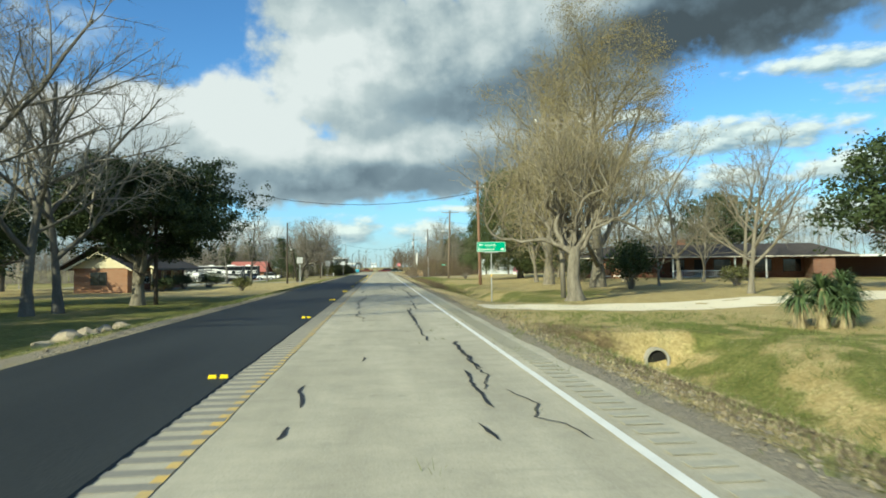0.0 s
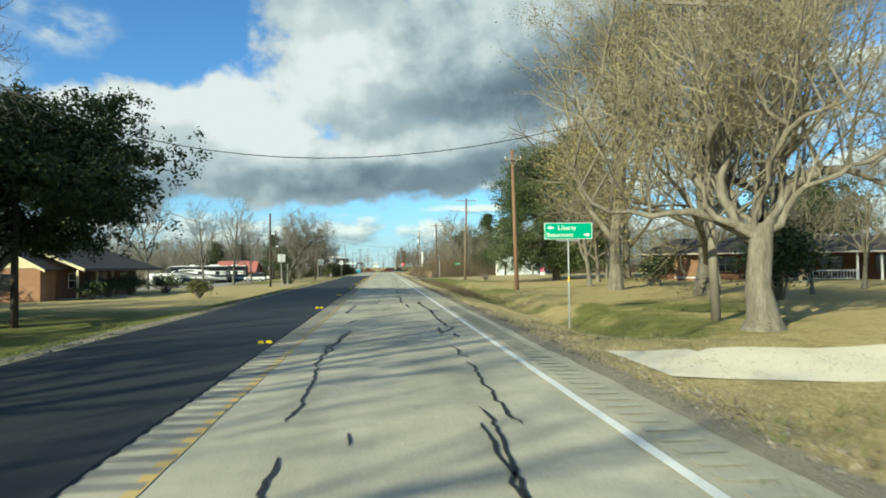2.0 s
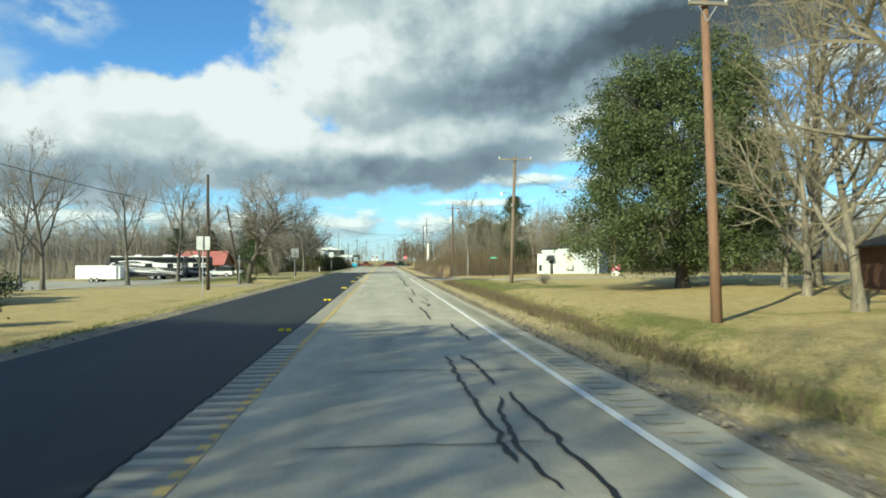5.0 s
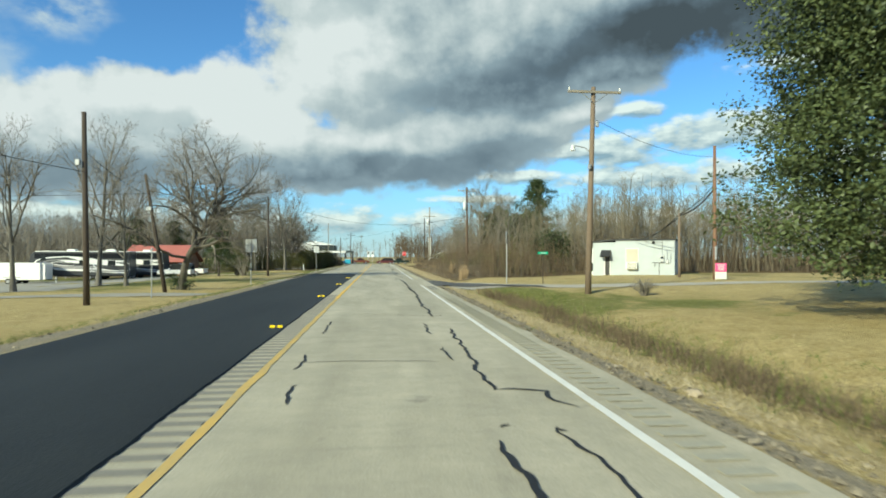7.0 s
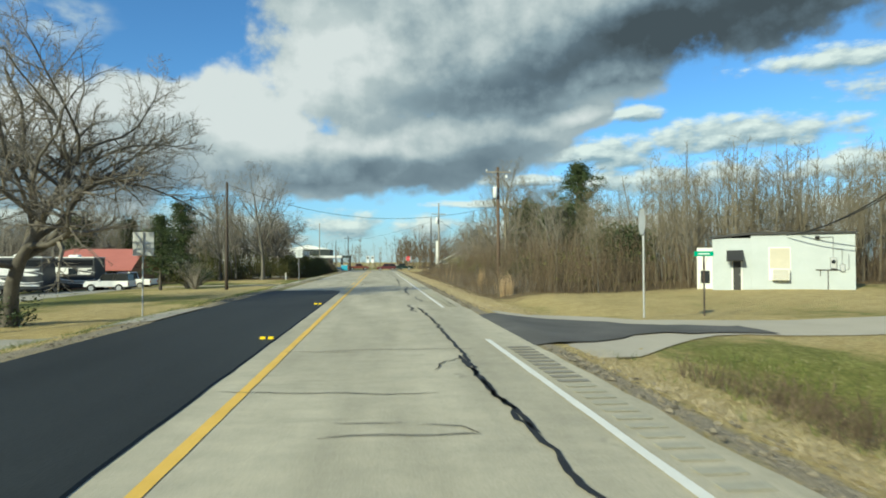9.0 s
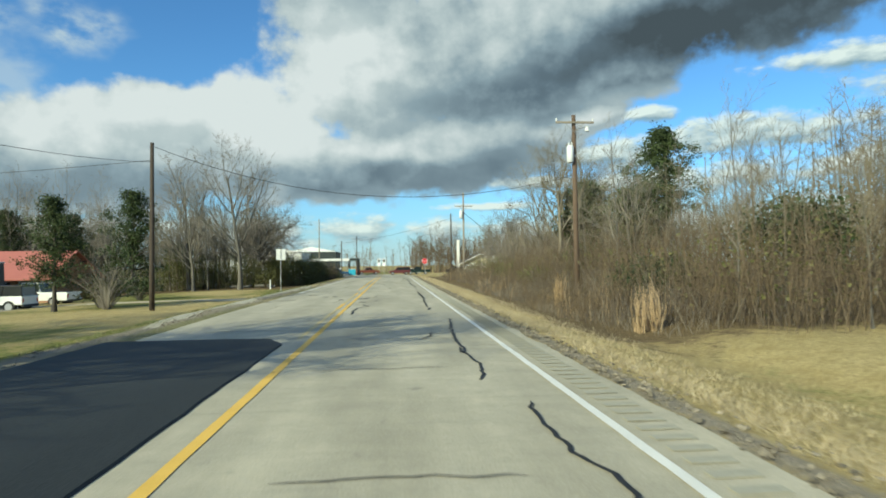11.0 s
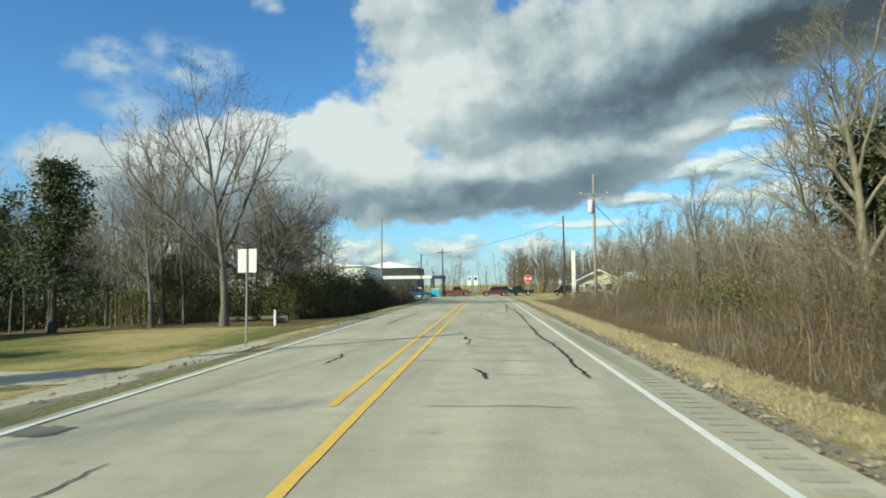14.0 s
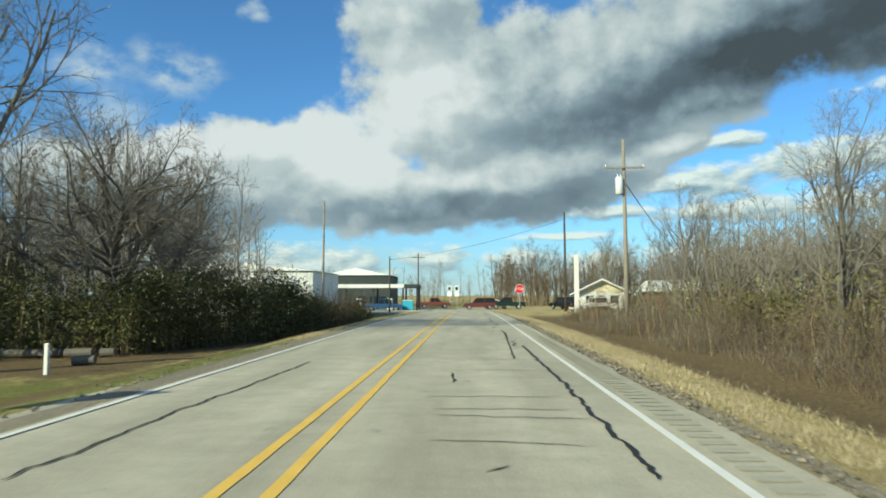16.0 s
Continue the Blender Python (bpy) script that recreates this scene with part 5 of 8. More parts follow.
# ---- utility poles and wires ----
def utility_pole(x, y, zt, mat, label, r=0.15, top=(0, 0), arms=(), transformer=None, lamp=None, extras=()):
    zb = ground_z(x, y)
    h = zt - zb
    p = thing("utility_pole", x, y, zb - 0.02, label, "utility pole", "utility poles along the road")
    s = Shape()
    s.tube([(0, 0, -0.05), (top[0] * 0.3, top[1] * 0.3, h * 0.3), (top[0], top[1], h)], [r, r * 0.9, r * 0.68], 12)
    part("shaft", s, mat, p, smooth=True)
    at = lambda z: (top[0] * z / h, top[1] * z / h)
    for z, half, yaw in arms:
        cx, cy = at(z)
        ux, uy = math.cos(radians(yaw)), math.sin(radians(yaw))
        a = Shape()
        c = Vector((cx - uy * (r + 0.03), cy - abs(ux) * (r + 0.03), z))
        u = Vector((ux, uy, 0)) * half
        w = Vector((-uy, ux, 0)) * 0.045
        for q in (c - u,):
            k_ = len(a.v)
            for d in (c - u, c + u):
                for sx, sz in ((-1, -1), (1, -1), (1, 1), (-1, 1)):
                    v = d + w * sx + Vector((0, 0, 0.055 * sz))
                    a.v.append((v.x, v.y, v.z))
            for j in range(4):
                a.f.append((k_ + j, k_ + (j + 1) % 4, k_ + 4 + (j + 1) % 4, k_ + 4 + j))
            a.f += [(k_ + 3, k_ + 2, k_ + 1, k_), (k_ + 4, k_ + 5, k_ + 6, k_ + 7)]
        arm = part("crossarm", a, M_POLEGREY if mat != M_POLEDARK else mat, p)
        for f in (-0.96, 0.96):
            q = c + u * f + Vector((0, 0, 0.055))
            ins = Shape().tube([q, q + Vector((0, 0, 0.06)), q + Vector((0, 0, 0.10)), q + Vector((0, 0, 0.17))], [0.02, 0.05, 0.03, 0.045], 8)
            part("insulator", ins, M_PORC, p, "white porcelain insulator")
        for f in (-0.55, 0.55):
            br = Shape().tube([c + u * f, Vector((cx, cy - r, z - 0.55))], [0.018, 0.018], 4)
            part("brace", br, M_GALV, p)
    if transformer:
        z, dx, dy, rad, hh = transformer
        cx, cy = at(z)
        t = Shape().tube([(cx + dx, cy + dy, z), (cx + dx, cy + dy, z + 0.05), (cx + dx, cy + dy, z + hh), (cx + dx, cy + dy, z + hh + 0.08)], [rad * 0.8, rad, rad, rad * 0.7], 14)
        part("transformer", t, M_TRANSF, p, "pale grey transformer can", True)
        b = Shape().box(min(cx, cx + dx), max(cx, cx + dx) + 0.02, cy + dy - 0.05, cy + dy + 0.05, z + hh * 0.4, z + hh * 0.4 + 0.08)
        part("bracket", b, M_GALV, p)
        for o in (-0.1, 0.1):
            bu = Shape().tube([(cx + dx + o, cy + dy, z + hh + 0.06), (cx + dx + o, cy + dy, z + hh + 0.28)], [0.035, 0.02], 6)
            part("bushing", bu, M_PORC, p)
    if lamp:
        z, dx, dy = lamp
        cx, cy = at(z)
        a = Shape().tube([(cx, cy, z), (cx + dx * 0.35, cy + dy * 0.35, z + 0.28), (cx + dx * 0.8, cy + dy * 0.8, z + 0.36), (cx + dx, cy + dy, z + 0.34)], [0.025] * 4, 6)
        part("lamp_arm", a, M_GALV, p)
        e = Shape().tube([(cx + dx, cy + dy, z + 0.40), (cx + dx, cy + dy, z + 0.30), (cx + dx, cy + dy, z + 0.12)], [0.06, 0.11, 0.13], 10)
        part("lamp_head", e, M_TRANSF, p)
    for z, dx, w_, hh in extras:
        cx, cy = at(z)
        part("equipment_box", Shape().box(cx + dx - w_ / 2, cx + dx + w_ / 2, cy - 0.12 - r, cy - r + 0.03, z, z + hh, 0.02), M_GALV if w_ < 0.25 else M_TRANSF, p)
    return p


def wire(a, b, sag, r=0.012, n=18, label="black overhead cable strung between poles"):
    a, b = Vector(a), Vector(b)
    pts = [a.lerp(b, i / n) - Vector((0, 0, 4 * sag * (i / n) * (1 - i / n))) for i in range(n + 1)]
    return single("overhead_cable", Shape().tube(pts, [r] * (n + 1), 5), M_CABLE, label, "cable", "overhead cables")


utility_pole(10.4, 35.9, 9.95, M_POLEGREY, "grey wooden utility pole with a crossarm and transformer", 0.15, (-0.2, 0.2), ((10.1, 1.35, 0),), (5.6, -0.3, -0.1, 0.24, 0.95))
utility_pole(10.0, 63.1, 10.25, M_POLERED, "reddish wooden utility pole with a small side arm", 0.17, (-0.15, 0.4), ((9.95, 0.62, 0),))
utility_pole(10.2, 94.3, 10.0, M_POLE, "tall wooden utility pole with a crossarm and street lamp", 0.16, (0.28, 0), ((10.05, 1.35, 0),), None, (7.0, -1.0, -0.1), ((8.3, 0.18, 0.16, 0.3), (6.2, -0.16, 0.14, 0.25)))
utility_pole(23.0, 105.0, 9.3, M_POLERED, "dark wooden service pole hung with cables", 0.14, (0.1, 0.2), (), None, None, ((6.6, 0.2, 0.16, 0.4), (1.4, -0.05, 0.1, 0.9)))
utility_pole(22.7, 109.5, 4.9, M_POLE, "short wooden service pole beside the white building", 0.12)
utility_pole(10.45, 138.5, 9.95, M_POLEBROWN, "wooden utility pole with a crossarm and white transformer", 0.17, (-0.05, 0), ((9.9, 1.1, 0), ), (7.6, -0.28, -0.16, 0.2, 0.9), (9.3, 0.75, -0.1))
utility_pole(10.3, 193.1, 11.95, M_POLEGREY, "tall grey utility pole with crossarm and transformer", 0.16, (0, 0), ((10.4, 1.3, 0),), (8.6, -0.34, -0.1, 0.26, 1.1))
utility_pole(11.85, 228.9, 11.9, M_POLEDARK, "dark wooden utility pole near the junction", 0.17)
utility_pole(-14.9, 43.9, 8.7, M_POLEDARK, "dark wooden pole under the live oak", 0.15)
utility_pole(-14.0, 95.5, 8.2, M_POLEDARK, "dark wooden pole beside the driveway", 0.15, (0.1, -0.7), (), None, None, ((6.6, -0.22, 0.2, 0.28),))
utility_pole(-13.9, 106.0, 6.75, M_POLEDARK, "dark leaning wooden pole beside the spreading tree", 0.14, (-1.3, 0.0), (), None, None, ((5.3, -0.1, 0.3, 0.25),))
utility_pole(-13.36, 139.7, 8.5, M_POLEDARK, "dark wooden pole on the lawn", 0.15)
utility_pole(-11.0, 197.5, 8.6, M_POLEGREY, "slim grey pole among saplings", 0.10)
utility_pole(-10.6, 233.0, 6.6, M_POLEDARK, "dark slim pole by the forecourt", 0.12)
utility_pole(-9.2, 262.0, 9.0, M_POLEDARK, "far dark utility pole", 0.15, arms=((9.2, 1.2, 0),))

wire((-14.9, 43.9, 8.5), (10.25, 35.9, 7.05), 2.4, 0.016)
wire((-14.9, 43.9, 6.3), (-13.95, 95.0, 5.4), 0.8, 0.016)
wire((-13.95, 95.0, 6.4), (-14.95, 106.0, 5.4), 0.25, 0.014)
wire((-14.95, 106.0, 5.5), (-60, 100, 6.0), 0.8, 0.014)
wire((-13.36, 139.7, 8.3), (10.4, 138.5, 6.5), 1.98, 0.016)
wire((-13.36, 139.7, 7.4), (-15.0, 106.0, 5.7), 0.9, 0.012)
wire((-13.36, 139.7, 7.5), (-60, 139, 6.5), 1.0, 0.014)
wire((10.5, 94.3, 8.4), (23.05, 105.1, 8.5), 0.5, 0.012)
wire((23.05, 105.1, 6.3), (70, 100, 6.8), 0.9, 0.016)
wire((23.05, 105.1, 5.8), (70, 100, 6.2), 0.9, 0.02)
wire((23.05, 105.1, 6.3), (22.7, 109.5, 4.7), 0.35, 0.05, label="thick black service cable between poles")
wire((23.05, 105.1, 6.6), (22.7, 109.5, 4.8), 0.25, 0.03)
wire((22.7, 109.5, 4.6), (22.0, 115.9, 2.9), 0.3, 0.025)
wire((22.7, 109.5, 4.75), (22.6, 115.6, 2.95), 0.2, 0.03)
wire((10.35, 193.1, 9.0), (26.0, 222.0, 4.0), 0.8, 0.03)
wire((11.85, 228.9, 11.0), (-10.6, 233, 6.2), 0.7, 0.02)

# ---- road signs ----
def post(parent, h, r=0.03, mat=None, x=0.0, y=0.0):
    return part("post", Shape().tube([(x, y, -0.05), (x, y, h)], [r, r], 8), mat or M_GALV, parent)


def word(text, size, x, z, parent, mat, y):
    cu = bpy.data.curves.new("lettering", "FONT")
    cu.body, cu.size, cu.extrude = text, size, 0.002
    tmp = bpy.data.objects.new("lettering", cu)
    scene.collection.objects.link(tmp)
    me = bpy.data.meshes.new_from_object(tmp.evaluated_get(bpy.context.evaluated_depsgraph_get()))
    bpy.data.objects.remove(tmp)
    me.transform(Matrix.Translation((x, y, z)) @ Matrix.Rotation(radians(90), 4, "X"))
    me.materials.clear()
    me.materials.append(mat)
    return part("lettering", me, mat, parent)


def arrow(parent, x, z, s, left, y):
    d = -1 if left else 1
    pts = [(0, 0.0), (0.45, 0.34), (0.45, 0.13), (1.0, 0.13), (1.0, -0.13), (0.45, -0.13), (0.45, -0.34)]
    sh = Shape()
    f = [(x + (-d) * px * s - (-d) * s / 2, y, z + pz * s) for px, pz in pts]
    sh.face(f)
    sh.face([(a, b + 0.003, c) for a, b, c in reversed(f)])
    return part("arrow", sh, M_SIGNWHITE, parent)


zb = ground_z(6.99, 40.2)
sg = thing("direction_sign", 6.99, 40.2, zb, "green direction sign lettered Liberty and Beaumont on a post", "road sign", turn=-4)
H = 3.02 - zb
post(sg, H - 0.55, 0.035)
part("post_band", Shape().tube([(0, 0, 1.75), (0, 0, 1.95)], [0.037, 0.037], 8), M_YELLOW, sg, "yellow band on the post")
part("mount_bar", Shape().box(-0.45, 0.45, 0.0, 0.04, H - 0.70, H - 0.64), M_GALV, sg)
panel = part("sign_panel", Shape().box(-0.92, 0.92, -0.045, -0.035, H - 0.63, H, 0.003), M_SIGNGREEN, sg)
bd = Shape()
for a, b, c, d in ((-0.9, 0.9, H - 0.025, H - 0.008), (-0.9, 0.9, H - 0.622, H - 0.605), (-0.91, -0.893, H - 0.622, H - 0.008), (0.893, 0.91, H - 0.622, H - 0.008)):
    bd.box(a, b, -0.050, -0.046, c, d)
part("border", bd, M_SIGNWHITE, sg, "white border")
word("Liberty", 0.25, -0.40, H - 0.27, sg, M_SIGNWHITE, -0.050)
word("Beaumont", 0.25, -0.84, H - 0.54, sg, M_SIGNWHITE, -0.050)
arrow(sg, -0.68, H - 0.19, 0.24, True, -0.050)
arrow(sg, 0.70, H - 0.46, 0.24, False, -0.050)


def sign_back(x, y, top, w, h, label, octagon=False, turn=0.0, mat=None, below=None):
    z = ground_z(x, y)
    s = thing("road_sign", x, y, z, label, "road sign", turn=turn)
    t = top - z
    post(s, t, 0.032)
    if octagon:
        sh = Shape()
        ring = [(w / 2 / math.cos(math.pi / 8) * math.cos(math.pi / 8 + k_ * math.pi / 4), w / 2 / math.cos(math.pi / 8) * math.sin(math.pi / 8 + k_ * math.pi / 4)) for k_ in range(8)]
        sh.prism([(a, t - w / 2 + b) for a, b in ring], "y", 0.035, 0.045)
        part("sign_panel", sh, M_SIGNBACK, s)
    else:
        part("sign_panel", Shape().box(-w / 2, w / 2, 0.035, 0.045, t - h, t, 0.003), mat or M_SIGNBACK, s)
    if below:
        part("sign_panel", Shape().box(-below[0] / 2, below[0] / 2, 0.035, 0.045, t - h - 0.05 - below[1], t - h - 0.05, 0.003), M_SIGNBACK, s)
    for q in (0.12, h - 0.12):
        part("bolt", Shape().tube([(0, -0.04, t - q), (0, 0.03, t - q)], [0.012, 0.012], 6), M_GALV, s)
    return s


sign_back(-10.3, 80.9, 2.80, 0.74, 0.76, "square bare-metal sign back on a steel post")
sign_back(-9.2, 109.4, 2.67, 0.76, 0.92, "bare-metal sign back on a steel post", turn=6)
sign_back(-9.43, 157.1, 2.95, 0.78, 0.92, "white rectangular sign back on a steel post", turn=-5)
sign_back(-12.6, 99.9, 1.9, 0.12, 0.10, "thin steel marker post beside the driveway")
st = sign_back(7.7, 102.0, 3.05, 0.76, 0.76, "stop sign at the side road seen edge on", True, 80)
gz_ = ground_z(10.4, 103.5)
gs_ = thing("street_name_sign", 10.4, 103.5, gz_, "green street-name blade on a dark post", "road sign")
post(gs_, 1.68 - gz_, 0.03, M_POLEDARK)
part("name_blade", Shape().box(-0.33, 0.33, -0.008, 0.008, 1.66 - gz_, 1.82 - gz_, 0.003), M_SIGNGREEN, gs_)
part("legend_bar", Shape().box(-0.2, 0.2, -0.014, -0.010, 1.72 - gz_, 1.755 - gz_), M_SIGNWHITE, gs_, "pale bar of lettering")
z6 = ground_z(6.8, 236.5)
stp = thing("stop_sign", 6.8, 236.5, z6, "red octagonal stop sign on a steel post", "road sign")
post(stp, 3.5, 0.04)
sh = Shape()
ring = [(0.6 / math.cos(math.pi / 8) * math.cos(math.pi / 8 + k_ * math.pi / 4), 0.6 / math.cos(math.pi / 8) * math.sin(math.pi / 8 + k_ * math.pi / 4)) for k_ in range(8)]
part("sign_rim", Shape().prism([(a, 2.95 + b) for a, b in ring], "y", -0.05, -0.042), M_SIGNWHITE, stp, "white rim")
part("sign_face", Shape().prism([(a * 0.94, 2.95 + b * 0.94) for a, b in ring], "y", -0.056, -0.051), M_SIGNRED, stp)
word("STOP", 0.52, -0.62, 2.77, stp, M_SIGNWHITE, -0.062)
for xx, hh in ((-3.6, 4.0), (-2.3, 4.0)):
    fz = ground_z(xx, 262)
    fs = thing("route_sign", xx, 262, fz, "route marker sign beyond the junction", "road sign", "route marker signs")
    post(fs, hh - 0.2, 0.04)
    part("sign_panel", Shape().box(-0.4, 0.4, -0.05, -0.042, hh - 1.0, hh, 0.01), M_SIGNWHITE, fs)
    part("sign_panel", Shape().box(-0.4, 0.4, -0.05, -0.042, hh - 1.9, hh - 1.08, 0.01), M_SIGNWHITE, fs)
    part("route_shield", Shape().box(-0.25, 0.25, -0.056, -0.052, hh - 0.85, hh - 0.2), M_CARBLACK if xx > -3 else M_DARKTRIM, fs)

# white marker post, white sign pole, pink yard sign
mz = ground_z(-12.87, 170.2)
single("marker_post", Shape().box(-0.07, 0.07, -0.05, 0.05, -0.05, 0.95, 0.02), M_WHITEPAINT, "white plastic cable marker post", "marker post", at=(-12.87, 170.2, mz))
wz = ground_z(13.3, 229.3)
wp = thing("sign_pylon", 13.3, 229.3, wz, "tall white narrow sign pylon near the house", "sign")
part("pylon", Shape().box(-0.28, 0.28, -0.15, 0.15, 0, 6.4 - wz, 0.02), M_WHITEPAINT, wp)
part("cap", Shape().box(-0.32, 0.32, -0.18, 0.18, 6.4 - wz, 6.5 - wz), M_WHITEPAINT, wp)
pz = ground_z(22.6, 103.6)
pk = thing("yard_sign", 22.6, 103.6, pz, "pink and white sandwich-board yard sign", "sign", turn=-8)
part("board", Shape().box(-0.37, 0.37, -0.05, 0.0, 0.55, 1.12, 0.01), M_PINK, pk, "pink upper board")
part("board", Shape().box(-0.37, 0.37, -0.05, 0.0, 0.05, 0.545, 0.01), M_WHITEPAINT, pk, "white lower board")
for a in (-0.34, 0.34):
    part("leg", Shape().tube([(a, 0.05, -0.05), (a, 0.02, 1.08)], [0.02, 0.02], 6), M_WHITEPAINT, pk)
for q, w_ in ((1.02, 0.52), (0.91, 0.40), (0.80, 0.46), (0.69, 0.37)):
    part("legend_bar", Shape().box(-w_ / 2, w_ / 2, -0.056, -0.052, q - 0.022, q + 0.022), M_WHITEPAINT, pk)

# ---- culvert, rocks, litter ----
cz = ground_z(7.0, 16.6)
cp = thing("culvert_pipe", 7.2, 17.36, -1.42, "round concrete culvert pipe end in the ditch", "culvert")
ring_o, ring_i = 0.34, 0.28
cs = Shape()
n_ = 20
for rad in (ring_o, ring_i):
    for yy in (-0.35, 3.0):
        for j in range(n_):
            a = 2 * math.pi * j / n_
            cs.v.append((rad * math.cos(a), yy, 0.36 + rad * math.sin(a)))
for j in range(n_):
    k_ = (j + 1) % n_
    cs.f += [(j, k_, n_ + k_, n_ + j), (2 * n_ + j, 3 * n_ + j, 3 * n_ + k_, 2 * n_ + k_), (j, 2 * n_ + j, 2 * n_ + k_, k_)]
part("pipe", cs, M_CONC, cp)
# near-black bore and disc stand in for the shade inside the pipe
bore = Shape().tube([(0, -0.3, 0.36), (0, 2.9, 0.36)], [ring_i - 0.004] * 2, 20, cap=False)
part("bore", bore, M_PIPESHADE, cp, "inside of the pipe, blackened for shade")
part("shade_disc", Shape().disc(0, -0.24, 0.36, ring_i - 0.006, "y", 0.02, 20), M_PIPESHADE, cp, "black disc standing for the shaded hole")


def rock(rng, sx, sy, sz):
    bm = bmesh.new()
    bmesh.ops.create_icosphere(bm, subdivisions=2, radius=1)
    o = Vector((rng.random() * 30, rng.random() * 30, 0))
    for v in bm.verts:
        d = 1 + 0.45 * noise.noise(v.co * 1.4 + o) + 0.15 * noise.noise(v.co * 4 + o)
        v.co = Vector((v.co.x * sx, v.co.y * sy, v.co.z * sz)) * d
    me = bpy.data.meshes.new("rock")
    bm.to_mesh(me)
    bm.free()
    me.materials.append(M_ROCK)
    return me


def gravel(n, place, lo, hi, seed):
    """Loose stones and clods, each a small crooked lump."""
    rng, s = random.Random(seed), Shape()
    for _ in range(n):
        x, y = place(rng)
        r_ = lo + (hi - lo) * rng.random() ** 2.5
        z = max(ground_z(x, y), -0.01 if x < 2.8 else -9) + r_ * 0.2
        k_ = len(s.v)
        a = rng.uniform(0, 6.28)
        for j in range(4):
            q = r_ * rng.uniform(0.7, 1.3)
            s.v.append((x + q * math.cos(a + j * 1.571), y + q * math.sin(a + j * 1.571), z + r_ * rng.uniform(-0.2, 0.2)))
        s.v += [(x + rng.gauss(0, 0.2) * r_, y + rng.gauss(0, 0.2) * r_, z + r_ * rng.uniform(0.4, 0.8)), (x, y, z - r_ * 0.6)]
        for j in range(4):
            s.f += [(k_ + j, k_ + (j + 1) % 4, k_ + 4), (k_ + (j + 1) % 4, k_ + j, k_ + 5)]
    return s


M_GRIT = material("loose_roadside_stone", (0.09, 0.078, 0.058), (0.32, 0.28, 0.21), 3, 30, 0.95, 0.3, island=0.8)
single("gravel", gravel(2600, lambda r: (2.95 + abs(r.gauss(0, 0.75)), r.uniform(3, 40)), 0.012, 0.045, 51), M_GRIT, "loose stones and clods along the road's edge", "gravel", kind="stuff")
single("gravel", gravel(2200, lambda r: (2.78 + abs(r.gauss(0, 0.30)), r.uniform(40, 95)), 0.012, 0.05, 52), M_GRIT, "loose stones along the road's edge", "gravel", kind="stuff")
single("gravel", gravel(4200, lambda r: (2.74 + abs(r.gauss(0, 0.34)), r.uniform(104, 190)), 0.012, 0.055, 53), M_GRIT, "loose dark stones along the road's edge", "gravel", kind="stuff")
single("gravel", gravel(2200, lambda r: (-5.72 - abs(r.gauss(0, 0.30)), r.uniform(8, 185)), 0.012, 0.05, 54), M_GRIT, "loose stones along the road's edge", "gravel", kind="stuff")
rk = random.Random(5)
for x, y, s in ((-8.7, 19.4, 0.42), (-8.6, 20.3, 0.36), (-8.4, 21.0, 0.33), (-8.2, 21.8, 0.30), (-8.9, 18.6, 0.28), (12.9, 14.9, 0.22), (13.6, 14.7, 0.2), (13.2, 15.2, 0.14), (9.8, 12.3, 0.09)):
    single("rock", rock(rk, s, s * 0.8, s * 0.6), None, "tan broken limestone lump on the grass", "rock", "limestone lumps", at=(x, y, ground_z(x, y) + s * 0.25))
for x, y in ((3.35, 67.6), (3.3, 71.0), (3.0, 142.6), (3.9, 148.0), (4.2, 148.5), (6.2, 155.0), (3.4, 134.5)):
    single("litter", rock(rk, 0.09, 0.07, 0.05), None, "pale scrap of litter on the verge", "litter", "verge litter", at=(x, y, ground_z(x, y) + 0.03))

# yucca clump
yz = ground_z(12.9, 18.2)
yu = thing("yucca_clump", 12.9, 18.2, yz, "clump of trunked yuccas with dry skirts", "yucca")
ry = random.Random(9)
for x, y, h in ((-0.75, 0.1, 0.95), (-0.3, -0.25, 1.15), (0.1, 0.2, 1.0), (0.45, -0.1, 1.25), (0.85, 0.15, 1.05), (0.2, -0.5, 0.8)):
    st_ = part("stem", Shape().tube([(x, y, -0.05), (x * 1.03, y, h)], [0.13, 0.11], 8), M_YUCCADRY, yu)
    g, d = Shape(), Shape()
    for tgt, num, lo, hi in ((g, 260, -0.75, 1.2), (d, 80, -1.25, -0.75)):
        for _ in range(num):
            a, e = ry.uniform(0, 6.28), ry.uniform(lo, hi)
            dr = Vector((math.cos(a) * math.cos(e), math.sin(a) * math.cos(e), math.sin(e)))
            ln = ry.uniform(0.55, 0.9) if tgt is g else ry.uniform(0.4, 0.6)
            b = Vector((x, y, h if tgt is g else ry.uniform(0.25, h)))
            sd = Vector((-math.sin(a), math.cos(a), 0)) * 0.02
            mdl = b + dr * ln * 0.55
            tip = b + dr * ln - Vector((0, 0, 0.30 if tgt is g else 0.3)) * ln
            k_ = len(tgt.v)
            for v in (b - sd * 0.7, b + sd * 0.7, mdl + sd, mdl - sd, tip):
                tgt.v.append(tuple(v))
            tgt.f += [(k_, k_ + 1, k_ + 2, k_ + 3), (k_ + 3, k_ + 2, k_ + 4)]
    part("rosette", g, M_YUCCA, yu)
    part("dry_skirt", d, M_YUCCADRY, yu)


